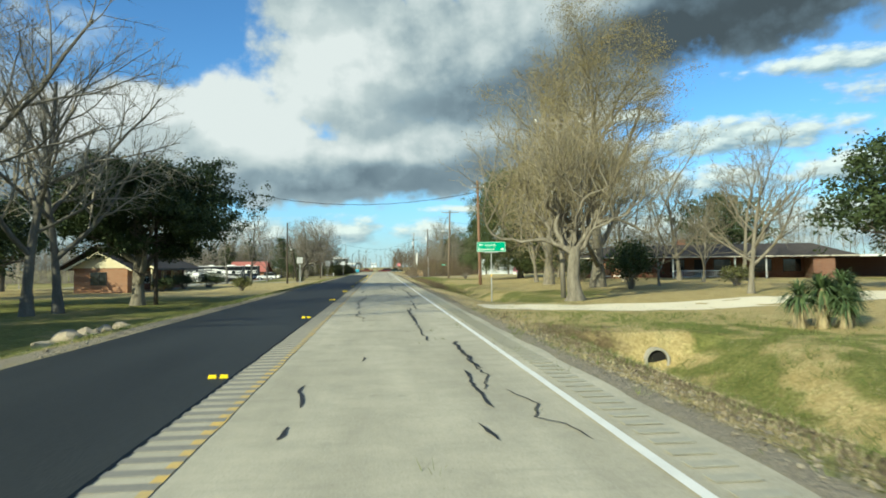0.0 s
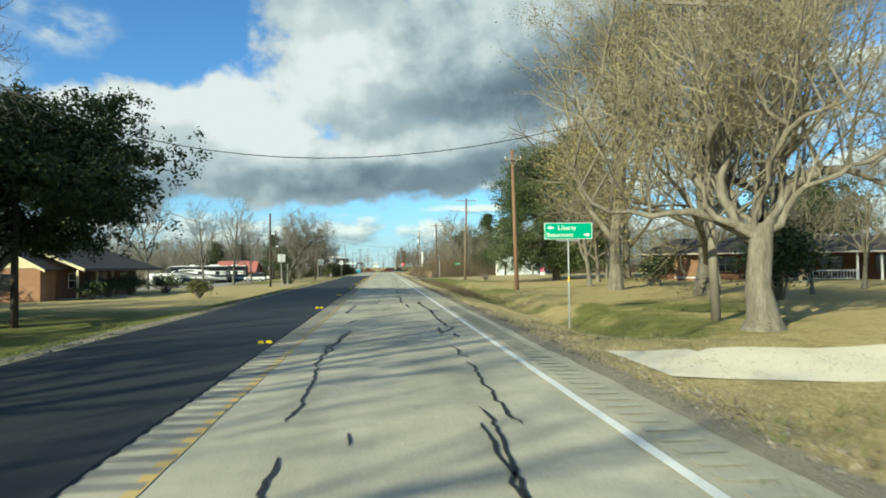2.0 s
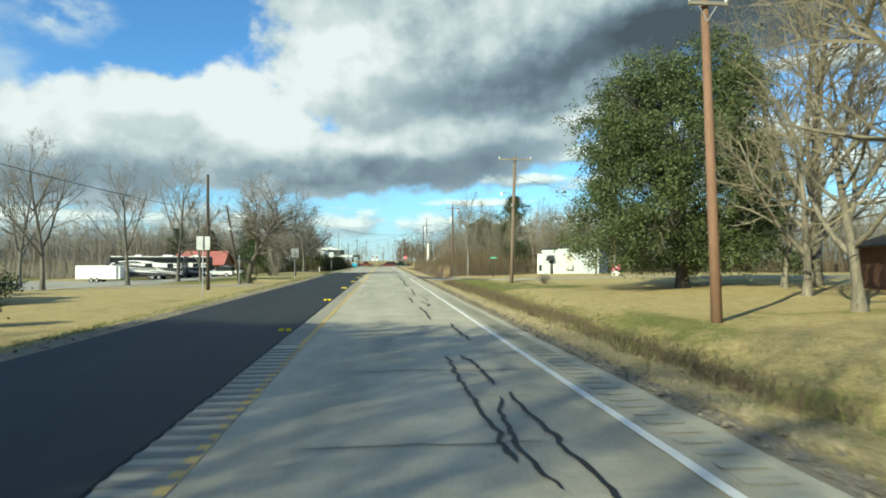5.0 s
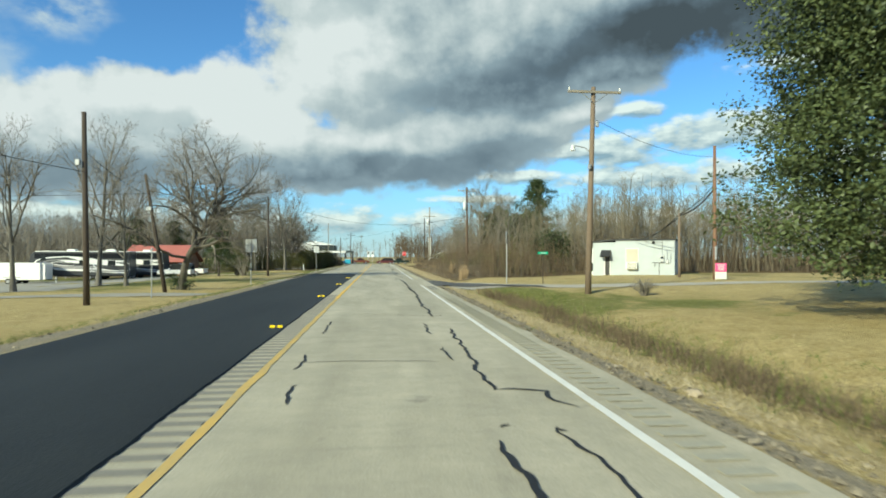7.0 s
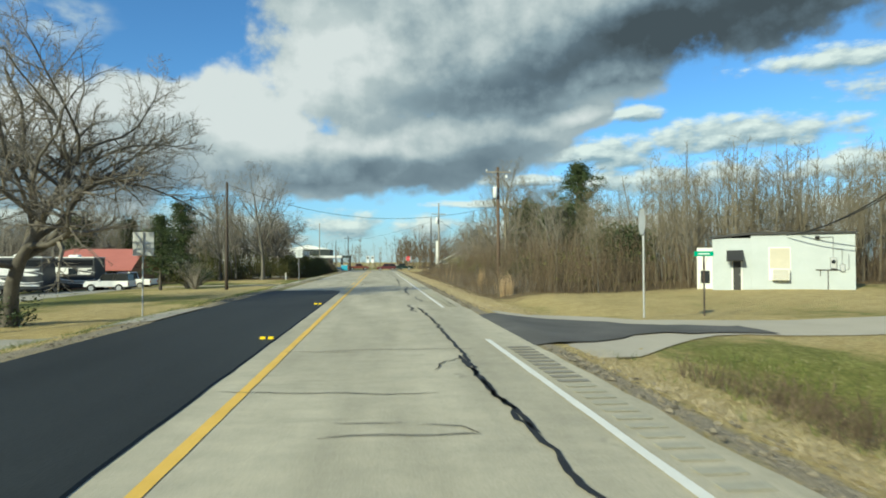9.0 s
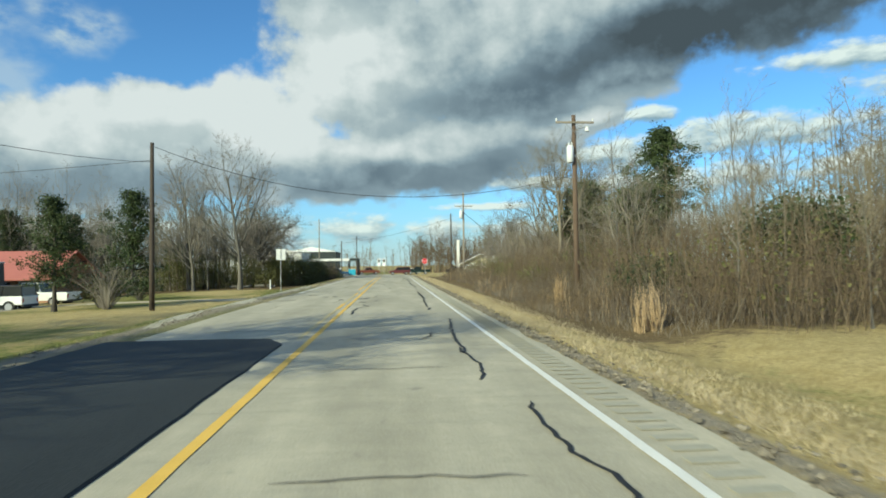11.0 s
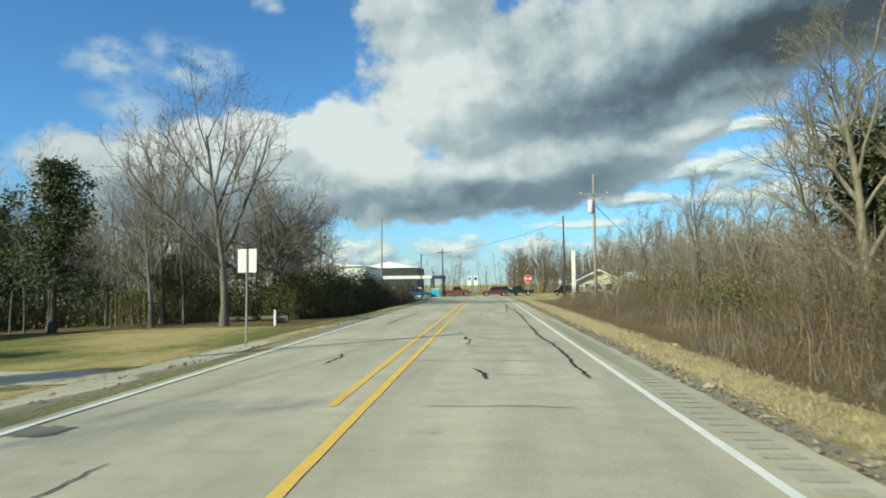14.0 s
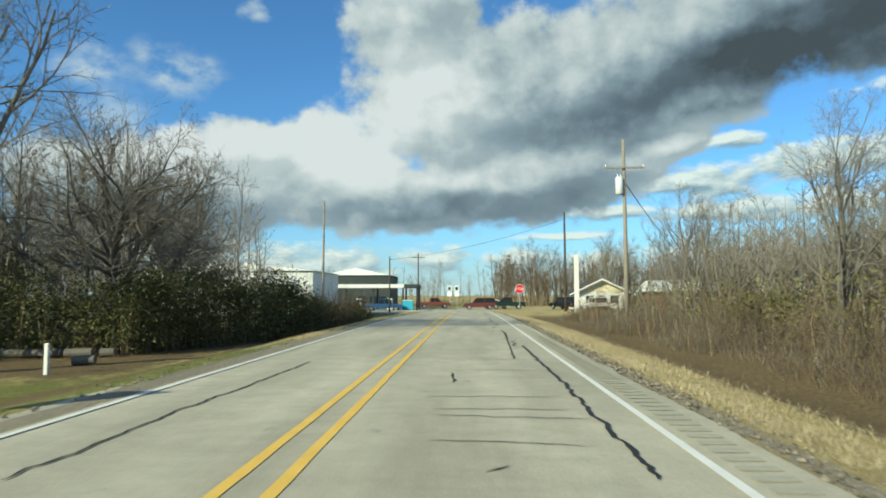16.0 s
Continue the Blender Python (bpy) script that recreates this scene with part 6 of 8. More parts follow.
# ---- shrubs ----
def shrub(x, y, rx, ry_, h, n, mat, label, seed, leafy=True, size=0.09):
    rng = random.Random(seed)
    z = ground_z(x, y)
    ob = thing("shrub", x, y, z, label, "shrub")
    s = Shape()
    tips = []
    for _ in range(60):
        a, e = rng.uniform(0, 6.28), rng.uniform(0.25, 1.0)
        tip = Vector((math.cos(a) * rx * e, math.sin(a) * ry_ * e, h * rng.uniform(0.6, 1.0) * (1.1 - 0.45 * e * e)))
        m_ = Vector((tip.x * 0.4, tip.y * 0.4, tip.z * 0.55))
        s.tube([(tip.x * 0.08, tip.y * 0.08, -0.05), m_, tip], [0.025, 0.015, 0.006], 3, cap=False)
        tips.append((tip, None))
        for _ in range(5):
            q = m_.lerp(tip, rng.uniform(0.2, 1))
            e_ = q + Vector((rng.gauss(0, 0.2), rng.gauss(0, 0.2), rng.uniform(0.05, 0.3))) * h * 0.4
            s.tube([q, e_], [0.008, 0.004], 3, cap=False)
            tips.append((e_, None))
    part("branchwork", s, M_TWIG, ob)
    if leafy:
        f = Shape()
        leaves(f, tips, max(1, n // len(tips)), 0.12 * h, size, rng)
        part("foliage", f, mat, ob)
    return ob


shrub(-14.6, 67.9, 1.0, 0.9, 1.35, 2400, M_LEAFHEDGE, "olive rounded shrub on the straw lawn", 3)
shrub(-16.6, 141.5, 2.0, 1.8, 2.8, 0, M_LEAFHEDGE, "bare rounded shrub on the lawn", 4, False)
shrub(-17.8, 143.5, 1.3, 1.2, 1.7, 1800, M_LEAFHEDGE, "dark shrub at the yard's edge", 5)
shrub(12.6, 93.2, 0.8, 0.7, 0.9, 0, M_LEAFTAN, "small bare shrub by the side road", 6, False)
shrub(19.6, 60.0, 1.4, 1.3, 2.1, 2600, M_LEAFOAK, "dark shrub against the ranch house", 7)
shrub(17.5, 43.2, 1.5, 1.4, 3.1, 5200, M_LEAFOAK, "tall dark shrub in front of the ranch house", 8, size=0.12)
shrub(24.3, 41.4, 1.1, 1.0, 1.3, 1600, M_LEAFHEDGE, "low green shrub in front of the ranch house", 9)
shrub(-23.0, 71.5, 1.3, 1.1, 1.6, 2000, M_LEAFOAK, "dark shrub against the brick house", 10)
shrub(-22.6, 67.6, 1.2, 1.1, 1.3, 1800, M_LEAFOAK, "dark shrub against the brick house", 34)
shrub(-22.8, 75.5, 1.4, 1.3, 1.7, 2200, M_LEAFOAK, "dark shrub against the brick house", 35)
shrub(-21.0, 79.0, 2.2, 1.6, 1.7, 3200, M_LEAFOAK, "dark shrub mound beside the brick house", 14)
shrub(-19.5, 153.5, 2.0, 1.5, 1.6, 2400, M_LEAFOAK, "dark mound of shrub beside the drive", 11)
shrub(11.4, 130.0, 1.9, 1.6, 2.0, 5200, M_LEAFOAK, "dark green evergreen shrub in the brush", 15, size=0.085)
shrub(10.4, 147.5, 1.4, 1.3, 1.6, 2400, M_LEAFHEDGE, "low dark shrub in the brush", 16)
shrub(11.4, 163.5, 1.6, 1.4, 1.9, 2600, M_LEAFHEDGE, "low dark shrub in the brush", 17)
shrub(12.6, 179.0, 1.6, 1.5, 1.8, 2600, M_LEAFHEDGE, "low dark shrub in the brush", 18)
shrub(19.0, 131.5, 2.6, 2.4, 4.2, 5200, M_LEAFOAK, "dark evergreen shrub in the roadside wood", 12, size=0.14)
shrub(15.0, 152.0, 1.6, 1.6, 3.0, 3000, M_LEAFOAK, "dark evergreen shrub in the roadside wood", 13, size=0.13)

# hedge along the wood on the left
HX, HY = -14.0, 176.0
hg = thing("hedge", HX, HY, ground_z(HX, HY), "dense dark green overgrown hedge by the road", "hedge")
rh = random.Random(21)
hs, hf = Shape(), Shape()
cl = []
line = [Vector((-26.0, 175.0, 0)), Vector((-13.5, 175.6, 0)), Vector((-8.9, 186.0, 0)), Vector((-8.3, 203.0, 0))]
for _ in range(2500):
    k_ = rh.choice((0, 1, 1, 2))
    f = rh.random()
    p = line[k_].lerp(line[k_ + 1], f)
    d = (line[k_ + 1] - line[k_]).normalized()
    back_ = Vector((-d.y, d.x, 0))
    u = abs(rh.gauss(0, 1.4))
    p = p + back_ * (u + 0.5 * noise.noise((p.x * 0.5, p.y * 0.5, 0)))
    top = 3.4 + 1.1 * noise.noise((p.x * 0.3, p.y * 0.3, 2)) - 2.0 * ease(179, 197, p.y) - 0.7 * (u < 0.5)
    cl.append((Vector((p.x - HX, p.y - HY, 0.05 + rh.random() ** 0.8 * max(0.4, top))), None))
leaves(hf, cl, 31, 0.30, 0.074, rh)
for c, _ in cl[::3]:
    hs.tube([(c.x + rh.gauss(0, 0.2), c.y + rh.gauss(0, 0.2), -0.1), (c.x, c.y, c.z + rh.uniform(0.2, 0.9))], [0.016, 0.005], 3, cap=False)
part("stem", hs, M_BRUSH, hg)["kind"] = "stuff"
part("foliage", hf, M_LEAFHEDGE, hg)
single("roadside_brush", stems(900, lambda r: (-8.3 - abs(r.gauss(0, 1.4)), r.uniform(186, 204)), 0.6, 3.4, 0.1, 0.010, 44), M_BRUSH, "grey-brown saplings at the end of the hedge", "brush", kind="stuff")
rl = random.Random(31)
for x, y, a, ln in ((-17.2, 175.4, 20, 2.4), (-15.0, 175.0, -10, 1.0), (-14.0, 175.2, 80, 0.5), (-13.2, 172.5, 40, 0.7)):
    single("log", Shape().tube([(-ln / 2, 0, 0.16), (ln / 2, 0.1, 0.2)], [0.17, 0.15], 10), M_BARK, "cut log lying at the wood's edge", "log", "cut logs", at=(x, y, ground_z(x, y)))

# reeds
for x, y, n, h in ((8.0, 133.4, 60, 2.0), (7.9, 122.7, 85, 1.8)):
    single("reed_clump", stems(n, lambda r: (x + r.uniform(-1, 1) * (0.42 if y < 130 else 0.15), y + r.uniform(-0.35, 0.35)), h * 0.55, h, 0.07, 0.014, int(y), 1), M_REED, "upright clump of tall tan reeds", "reeds", "reed clumps")

# ---- buildings ----
def slab(pts, t):
    """A roof plane of four points with thickness t downwards."""
    s = Shape()
    lo = [(x, y, z - t) for x, y, z in pts]
    s.face(pts)
    s.face(list(reversed(lo)))
    n_ = len(pts)
    for i in range(n_):
        j = (i + 1) % n_
        s.face([lo[i], lo[j], pts[j], pts[i]])
    return s


def window(parent, x, y, z, w, h, axis, frame_mat, name="window"):
    """A window set on a wall: axis 'x' faces -y or +y, axis 'y' faces +x or -x."""
    o = 0.03
    if axis == "x":
        fr = Shape().box(x - w / 2 - 0.06, x + w / 2 + 0.06, y - o, y + o, z - 0.06, z + h + 0.06)
        gl = Shape().box(x - w / 2, x + w / 2, y - o - 0.006, y + o + 0.006, z, z + h)
        mu = Shape().box(x - 0.02, x + 0.02, y - o - 0.012, y + o + 0.012, z, z + h).box(x - w / 2, x + w / 2, y - o - 0.010, y + o + 0.010, z + h / 2 - 0.02, z + h / 2 + 0.02)
    else:
        fr = Shape().box(x - o, x + o, y - w / 2 - 0.06, y + w / 2 + 0.06, z - 0.06, z + h + 0.06)
        gl = Shape().box(x - o - 0.006, x + o + 0.006, y - w / 2, y + w / 2, z, z + h)
        mu = Shape().box(x - o - 0.012, x + o + 0.012, y - 0.02, y + 0.02, z, z + h).box(x - o - 0.010, x + o + 0.010, y - w / 2, y + w / 2, z + h / 2 - 0.02, z + h / 2 + 0.02)
    f = part(name, fr, frame_mat, parent)
    part("pane", gl, M_GLASS, f)
    part("muntin", mu, frame_mat, f)
    return f


# brick house on the left
bz = -0.85
bh = thing("brick_house", -29.0, 74.0, bz, "low orange-brick house with a brown shingle roof", "house")
part("wall", Shape().box(-1.0, 4.2, -7.0, 8.0, -0.2, 2.45), M_BRICKDARK, bh, "brown brick main wall")
part("wall", Shape().box(-0.9, 4.1, -9.2, -7.004, -0.2, 2.45), M_BRICK, bh, "orange brick front wing")
part("gable", Shape().prism([(-1.2, 2.45), (4.4, 2.45), (1.6, 3.95)], "y", -9.25, -9.1), M_CREAM, bh, "cream painted gable")
part("roof", slab([(6.4, -7.6, 2.40), (6.4, 8.6, 2.40), (0.6, 4.5, 4.9), (0.6, -7.6, 4.9)], 0.14), M_ROOFBROWN, bh)
part("roof", slab([(-3.4, -7.6, 2.45), (0.6, -7.6, 4.9), (0.6, 4.5, 4.9), (-3.4, 8.6, 2.45)], 0.14), M_ROOFBROWN, bh)
part("roof", slab([(6.4, 8.6, 2.40), (-3.4, 8.6, 2.40), (0.6, 4.5, 4.9), (0.6, 4.5, 4.9)], 0.14), M_ROOFBROWN, bh)
part("roof", slab([(4.7, -9.8, 2.36), (4.7, -6.0, 2.36), (1.6, -6.0, 4.08), (1.6, -9.8, 4.08)], 0.12), M_ROOFBROWN, bh)
part("roof", slab([(-1.5, -9.8, 2.36), (1.6, -9.8, 4.08), (1.6, -6.0, 4.08), (-1.5, -6.0, 2.36)], 0.12), M_ROOFBROWN, bh)
for a, b in (((4.75, 2.33), (1.6, 4.07)), ((-1.55, 2.33), (1.6, 4.07))):
    part("bargeboard", Shape().prism([(a[0], a[1] - 0.2), a, b, (b[0], b[1] - 0.24)], "y", -9.88, -9.8), M_CREAM, bh, "cream bargeboard")
part("bargeboard", Shape().prism([(6.45, 2.17), (6.45, 2.39), (0.6, 4.91), (0.6, 4.67)], "y", -7.7, -7.6), M_CREAM, bh, "cream bargeboard")
part("fascia", Shape().box(6.35, 6.45, -7.6, 8.6, 2.19, 2.37), M_DARKTRIM, bh)
for y in (-6.6, -3.4, -0.4, 2.6):
    part("porch_post", Shape().box(5.4, 5.55, y - 0.07, y + 0.07, -0.1, 2.3), M_CREAM, bh)
part("porch_slab", Shape().box(4.2, 5.8, -7.0, 5.0, -0.2, 0.08), M_CONC, bh)
for y in (-4.6, 0.6, 5.0):
    window(bh, 4.22, y, 0.9, 1.5, 1.1, "y", M_WHITEPAINT)
part("door", Shape().box(4.18, 4.26, -2.5, -1.55, 0.05, 2.1), M_DARKTRIM, bh)
window(bh, 1.4, -9.22, 0.8, 1.4, 1.2, "x", M_DARKTRIM)
part("chimney", Shape().box(-0.6, 0.1, 1.0, 1.9, 3.6, 5.4), M_BRICKDARK, bh)
sh_ = thing("garden_shed", -41.0, 55.0, bz - 0.5, "dark-roofed outbuilding at the lawn's edge", "shed")
part("wall", Shape().box(-3.5, 3.5, -3, 3, -0.2, 2.2), M_BRICKDARK, sh_)
part("roof", Shape().prism([(-4.0, 2.1), (4.0, 2.1), (0, 3.7)], "y", -3.4, 3.4), M_ROOFBROWN, sh_)
part("door", Shape().box(-0.5, 0.5, -3.04, -2.98, 0, 2.0), M_WHITEPAINT, sh_)

# ranch house on the right
rhs = thing("ranch_house", 36.4, 67.5, -0.15, "long low brick ranch house with a deep shaded porch", "house", turn=66)
# dark brick and dark window frames here carry the house's shade in their colour
part("wall", Shape().box(-1.6, 5.0, -9.5, 5.0, -0.3, 2.45), M_BRICKDARK, rhs, "brick wall behind the porch, darkened for shade")
part("wall", Shape().box(-2.8, 5.0, 5.004, 13.0, -0.3, 2.45), M_BRICKDARK, rhs, "brown brick wall")
part("wall", Shape().box(-5.6, 5.0, -11.4, -9.504, -0.3, 2.45), M_BRICKDARK, rhs, "brick corner wall darkened for tree shade")
for pts in ([(-6.0, -13.4, 2.45), (-6.0, 13.6, 2.45), (0, 10.5, 3.85), (0, -10.5, 3.85)], [(6.0, 13.6, 2.45), (6.0, -13.4, 2.45), (0, -10.5, 3.85), (0, 10.5, 3.85)],
            [(-6.0, 13.6, 2.45), (6.0, 13.6, 2.45), (0, 10.5, 3.85), (0, 10.5, 3.85)], [(6.0, -13.4, 2.45), (-6.0, -13.4, 2.45), (0, -10.5, 3.85), (0, -10.5, 3.85)]):
    part("roof", slab(pts, 0.12), M_ROOFBROWN, rhs)
part("fascia", Shape().box(-6.06, -5.98, -13.4, 13.6, 2.32, 2.45), M_FASCIA, rhs, "pale fascia dulled for tree shade")
part("fascia", Shape().box(-6.0, 6.0, -13.46, -13.40, 2.32, 2.45), M_FASCIA, rhs, "pale fascia dulled for tree shade")
for y in (-5.3, -4.0, -2.4, 3.6):
    part("porch_post", Shape().box(-5.6, -5.46, y - 0.07, y + 0.07, -0.2, 2.3), M_WHITEPAINT, rhs)
part("porch_slab", Shape().box(-5.8, -1.604, -9.5, 5.0, -0.3, 0.12), M_CONC, rhs)
part("wall", Shape().box(-5.2, -2.804, 8.2, 10.8, -0.3, 2.45), M_BRICKMID, rhs, "red-brown brick bay")
part("sill", Shape().box(-5.3, -5.204, 8.2, 10.8, 0.35, 0.47), M_WHITEPAINT, rhs)
rail = part("railing", Shape().box(-5.6, -5.5, -2.4, 3.6, 0.92, 0.98).box(-5.6, -5.5, -2.4, 3.6, 0.28, 0.33), M_WHITEPAINT, rhs)
for i in range(29):
    y = -2.3 + i * 0.208
    part("baluster", Shape().box(-5.57, -5.53, y - 0.018, y + 0.018, 0.33, 0.92), M_WHITEPAINT, rail)
for y, w in ((-8.4, 1.6), (-5.6, 1.6), (-1.6, 1.6), (3.0, 1.4)):
    window(rhs, -1.62, y, 0.85, w, 1.25, "y", M_DARKTRIM)
part("door", Shape().box(-1.66, -1.58, 0.3, 1.25, 0.1, 2.15), M_DARKTRIM, rhs)
window(rhs, -2.82, 6.6, 0.9, 1.6, 1.2, "y", M_WHITEPAINT)
window(rhs, -2.82, 12.0, 0.9, 1.0, 1.2, "y", M_WHITEPAINT)
part("chimney", Shape().box(0.6, 1.5, 2.0, 3.2, 3.2, 4.5), M_BRICKDARK, rhs)
part("carport_roof", Shape().box(-5.4, 5.6, -20.5, -13.5, 2.30, 2.44), M_ROOFBROWN, rhs, "flat dark carport roof")
part("fascia", Shape().box(-5.46, -5.402, -20.5, -13.5, 2.28, 2.46), M_WHITEPAINT, rhs, "white fascia")
part("wall", Shape().box(4.6, 5.0, -20.2, -11.404, -0.3, 2.29), M_BRICKDARK, rhs, "brown brick wall")
for x_, y_ in ((-5.0, -20.1), (-5.0, -16.8), (0.0, -20.1)):
    part("carport_post", Shape().box(x_ - 0.07, x_ + 0.07, y_ - 0.07, y_ + 0.07, -0.2, 2.30), M_WHITEPAINT, rhs)
part("vent_pipe", Shape().tube([(-1.5, -4, 3.3), (-1.5, -4, 4.3)], [0.05, 0.05], 6), M_GALV, rhs)

# white flat-roofed building by the side road
wbz = ground_z(21, 117) - 0.05
wb = thing("white_building", 18.95, 118.1, wbz - 0.12, "small white flat-roofed block building", "building", turn=-32)
part("wall", Shape().box(2.0, 6.9, 0, 5.2, -0.3, 3.22), M_BLOCKWHITE, wb)
part("wall", Shape().box(0, 1.996, 0.02, 5.2, -0.3, 3.05), M_BLOCKWHITE, wb, "slightly lower corner wall")
part("annex", Shape().box(-0.9, -0.004, 1.2, 5.0, -0.3, 2.55), M_WHITEPAINT, wb, "off-white lower side annex")
part("roof", Shape().prism([(-0.12, 3.06), (2.0, 3.23), (7.0, 3.23), (7.0, 3.33), (2.0, 3.36), (-0.12, 3.16)], "y", -0.14, 5.4), M_DARKTRIM, wb, "dark flat roof edge")
part("door_recess", Shape().box(1.0, 1.55, -0.012, 0.018, -0.1, 2.25), M_WHITEPAINT, wb, "white door frame")
d_ = part("door", Shape().box(1.08, 1.47, -0.03, 0.016, 0.0, 2.05), M_DARKTRIM, wb, "dark door")
part("door_handle", Shape().box(1.40, 1.44, -0.08, -0.032, 0.95, 1.05), M_GALV, d_)
part("awning", Shape().prism([(-0.75, 1.75), (0.0, 2.3), (0.0, 2.37), (-0.78, 1.82)], "x", 0.75, 1.6), M_DARKTRIM, wb, "small dark door awning")
for x_ in (0.79, 1.56):
    part("awning_bracket", Shape().tube([(x_, -0.01, 1.72), (x_, -0.7, 1.77)], [0.018, 0.018], 5), M_DARKTRIM, wb)
part("window_frame", Shape().box(2.86, 3.94, -0.035, 0.0, 0.68, 2.52), M_WHITEPAINT, wb)
part("window_board", Shape().box(2.92, 3.88, -0.06, -0.037, 1.36, 2.46), M_BEIGE, wb, "beige boarded window")
ac = part("window_unit", Shape().box(3.0, 3.86, -0.42, -0.04, 0.70, 1.34, 0.03), M_WHITEPAINT, wb, "white window air conditioner")
part("grille", Shape().box(3.07, 3.79, -0.43, -0.421, 0.76, 1.28), M_CONC, ac)
for i in range(7):
    part("louvre", Shape().box(3.09, 3.77, -0.437, -0.431, 0.79 + i * 0.07, 0.82 + i * 0.07), M_WHITEPAINT, ac)
part("meter_box", Shape().box(5.75, 6.05, -0.16, 0.0, 1.35, 1.95, 0.02), M_GALV, wb)
part("meter_dial", Shape().disc(5.9, -0.19, 1.72, 0.1, "y", 0.03, 14), M_GLASS, wb)
part("switch_box", Shape().box(6.2, 6.42, -0.14, 0.0, 1.2, 1.6, 0.02), M_GALV, wb)
for pts in ([(5.9, -0.05, 1.95), (5.9, -0.05, 3.05), (5.2, -0.05, 3.02)], [(6.3, -0.05, 1.6), (6.3, -0.05, 2.4), (6.05, -0.05, 2.4)], [(5.1, -0.05, 1.28), (6.2, -0.05, 1.28)], [(5.3, -0.05, 1.28), (5.3, -0.05, 0.95)], [(5.65, -0.05, 0.1), (5.65, -0.05, 1.28)], [(6.42, -0.05, 1.3), (6.6, -0.05, 1.3), (6.6, -0.05, 2.1)]):
    part("conduit", Shape().tube(pts, [0.022] * len(pts), 6), M_POLEDARK if len(pts) == 2 else M_GALV, wb)
part("service_head", Shape().box(5.08, 5.28, -0.2, 0.0, 2.92, 3.12, 0.03), M_DARKTRIM, wb)
part("gas_meter", Shape().box(5.95, 6.2, -0.3, -0.05, -0.1, 0.22, 0.04), M_GALV, wb)
part("annex_window", Shape().box(-0.7, -0.2, 1.16, 1.196, 0.45, 1.2), M_GLASS, wb)
part("step", Shape().box(0.85, 1.7, -0.7, -0.004, -0.3, -0.02), M_CONC, wb)

# red-roofed brick building behind the trailers
rbz = -1.75
rb = thing("red_roofed_building", -33.3, 163.2, rbz, "brick building with a red metal gable roof", "building", turn=0)
part("wall", Shape().box(-4.2, 4.2, -4, 4, -0.4, 2.6), M_BRICK, rb)
part("roof", slab([(-4.8, -4.7, 2.4), (4.8, -4.7, 2.4), (4.5, 0, 4.9), (-4.5, 0, 4.9)], 0.1), M_ROOFRED, rb)
part("roof", slab([(4.8, 4.7, 2.4), (-4.8, 4.7, 2.4), (-4.5, 0, 4.9), (4.5, 0, 4.9)], 0.1), M_ROOFRED, rb)
part("gable", Shape().prism([(-4, 2.7), (4, 2.6), (0, 4.7)], "x", 4.1, 4.2), M_BRICK, rb)
part("gable", Shape().prism([(-4, 2.7), (4, 2.6), (0, 4.7)], "x", -4.2, -4.1), M_BRICK, rb)
window(rb, -2, -4.02, 0.9, 1.4, 1.2, "x", M_WHITEPAINT)
window(rb, 2.4, -4.02, 0.9, 1.4, 1.2, "x", M_WHITEPAINT)
part("door", Shape().box(0, 0.95, -4.05, -3.98, 0, 2.1), M_DARKTRIM, rb)

# white metal building, dark metal store and forecourt canopy near the junction
mb = thing("metal_building", -25.0, 214.0, -0.55, "large white ribbed metal building", "building")
part("wall", Shape().box(-9, 9, 0, 12, -0.4, 4.6), M_METALSIDE, mb)
for i in range(46):
    part("rib", Shape().box(-8.9 + i * 0.39, -8.84 + i * 0.39, -0.04, -0.002, 0, 4.5), M_METALSIDE, mb)
part("roof", Shape().prism([(-9.3, 4.55), (9.3, 4.55), (0, 5.6)], "y", -0.3, 12.3), M_METALSIDE, mb)
part("roll_door", Shape().box(3.0, 6.2, -0.07, -0.042, 0, 3.2), M_CONC, mb)
for x, z in ((-5, 4.9), (-1.5, 5.5), (2, 5.3), (6, 4.9)):
    part("roof_vent", Shape().box(x, x + 0.5, 1, 1.5, z - 0.3, z + 0.35), M_GALV, mb)
ds = thing("dark_store", -19.5, 262.0, -0.9, "dark metal store building with a pale roof", "building")
part("wall", Shape().box(-7, 5, 0, 14, -0.3, 6.0), M_DARKSIDE, ds)
part("roof", Shape().prism([(-7.4, 6.0), (5.4, 6.0), (-1, 7.3)], "y", -0.3, 14.3), M_METALSIDE, ds)
part("door", Shape().box(-1, 1, -0.05, 0.02, 0, 2.2), M_GLASS, ds)
part("shop_window", Shape().box(1.6, 4.4, -0.05, 0.02, 0.7, 2.2), M_GLASS, ds)
cn = thing("forecourt_canopy", -13.0, 246.0, -0.72, "white flat forecourt canopy on dark columns", "canopy")
part("canopy_top", Shape().box(-7.5, 3.2, -2.6, 3.4, 3.3, 3.85, 0.03), M_WHITEPAINT, cn)
part("canopy_end", Shape().box(3.21, 5.3, -2.6, 3.4, 3.3, 3.85, 0.03), M_DARKSIDE, cn, "dark end bay")
for x in (-6.5, -1.5, 3.0, 5.1):
    for y in (-1.8, 2.6):
        part("column", Shape().box(x - 0.12, x + 0.12, y - 0.12, y + 0.12, -0.1, 3.3), M_DARKTRIM, cn)
for x in (-4.0, 0.8):
    fp = part("fuel_pump", Shape().box(x - 0.4, x + 0.4, -0.3, 0.3, 0, 1.75, 0.05), M_TRANSF, cn)
    part("display", Shape().box(x - 0.28, x + 0.28, -0.32, -0.302, 1.1, 1.5), M_GLASS, fp)
tq = thing("ice_chest", -9.2, 243.8, -0.72, "turquoise ice chest beside the canopy", "ice chest")
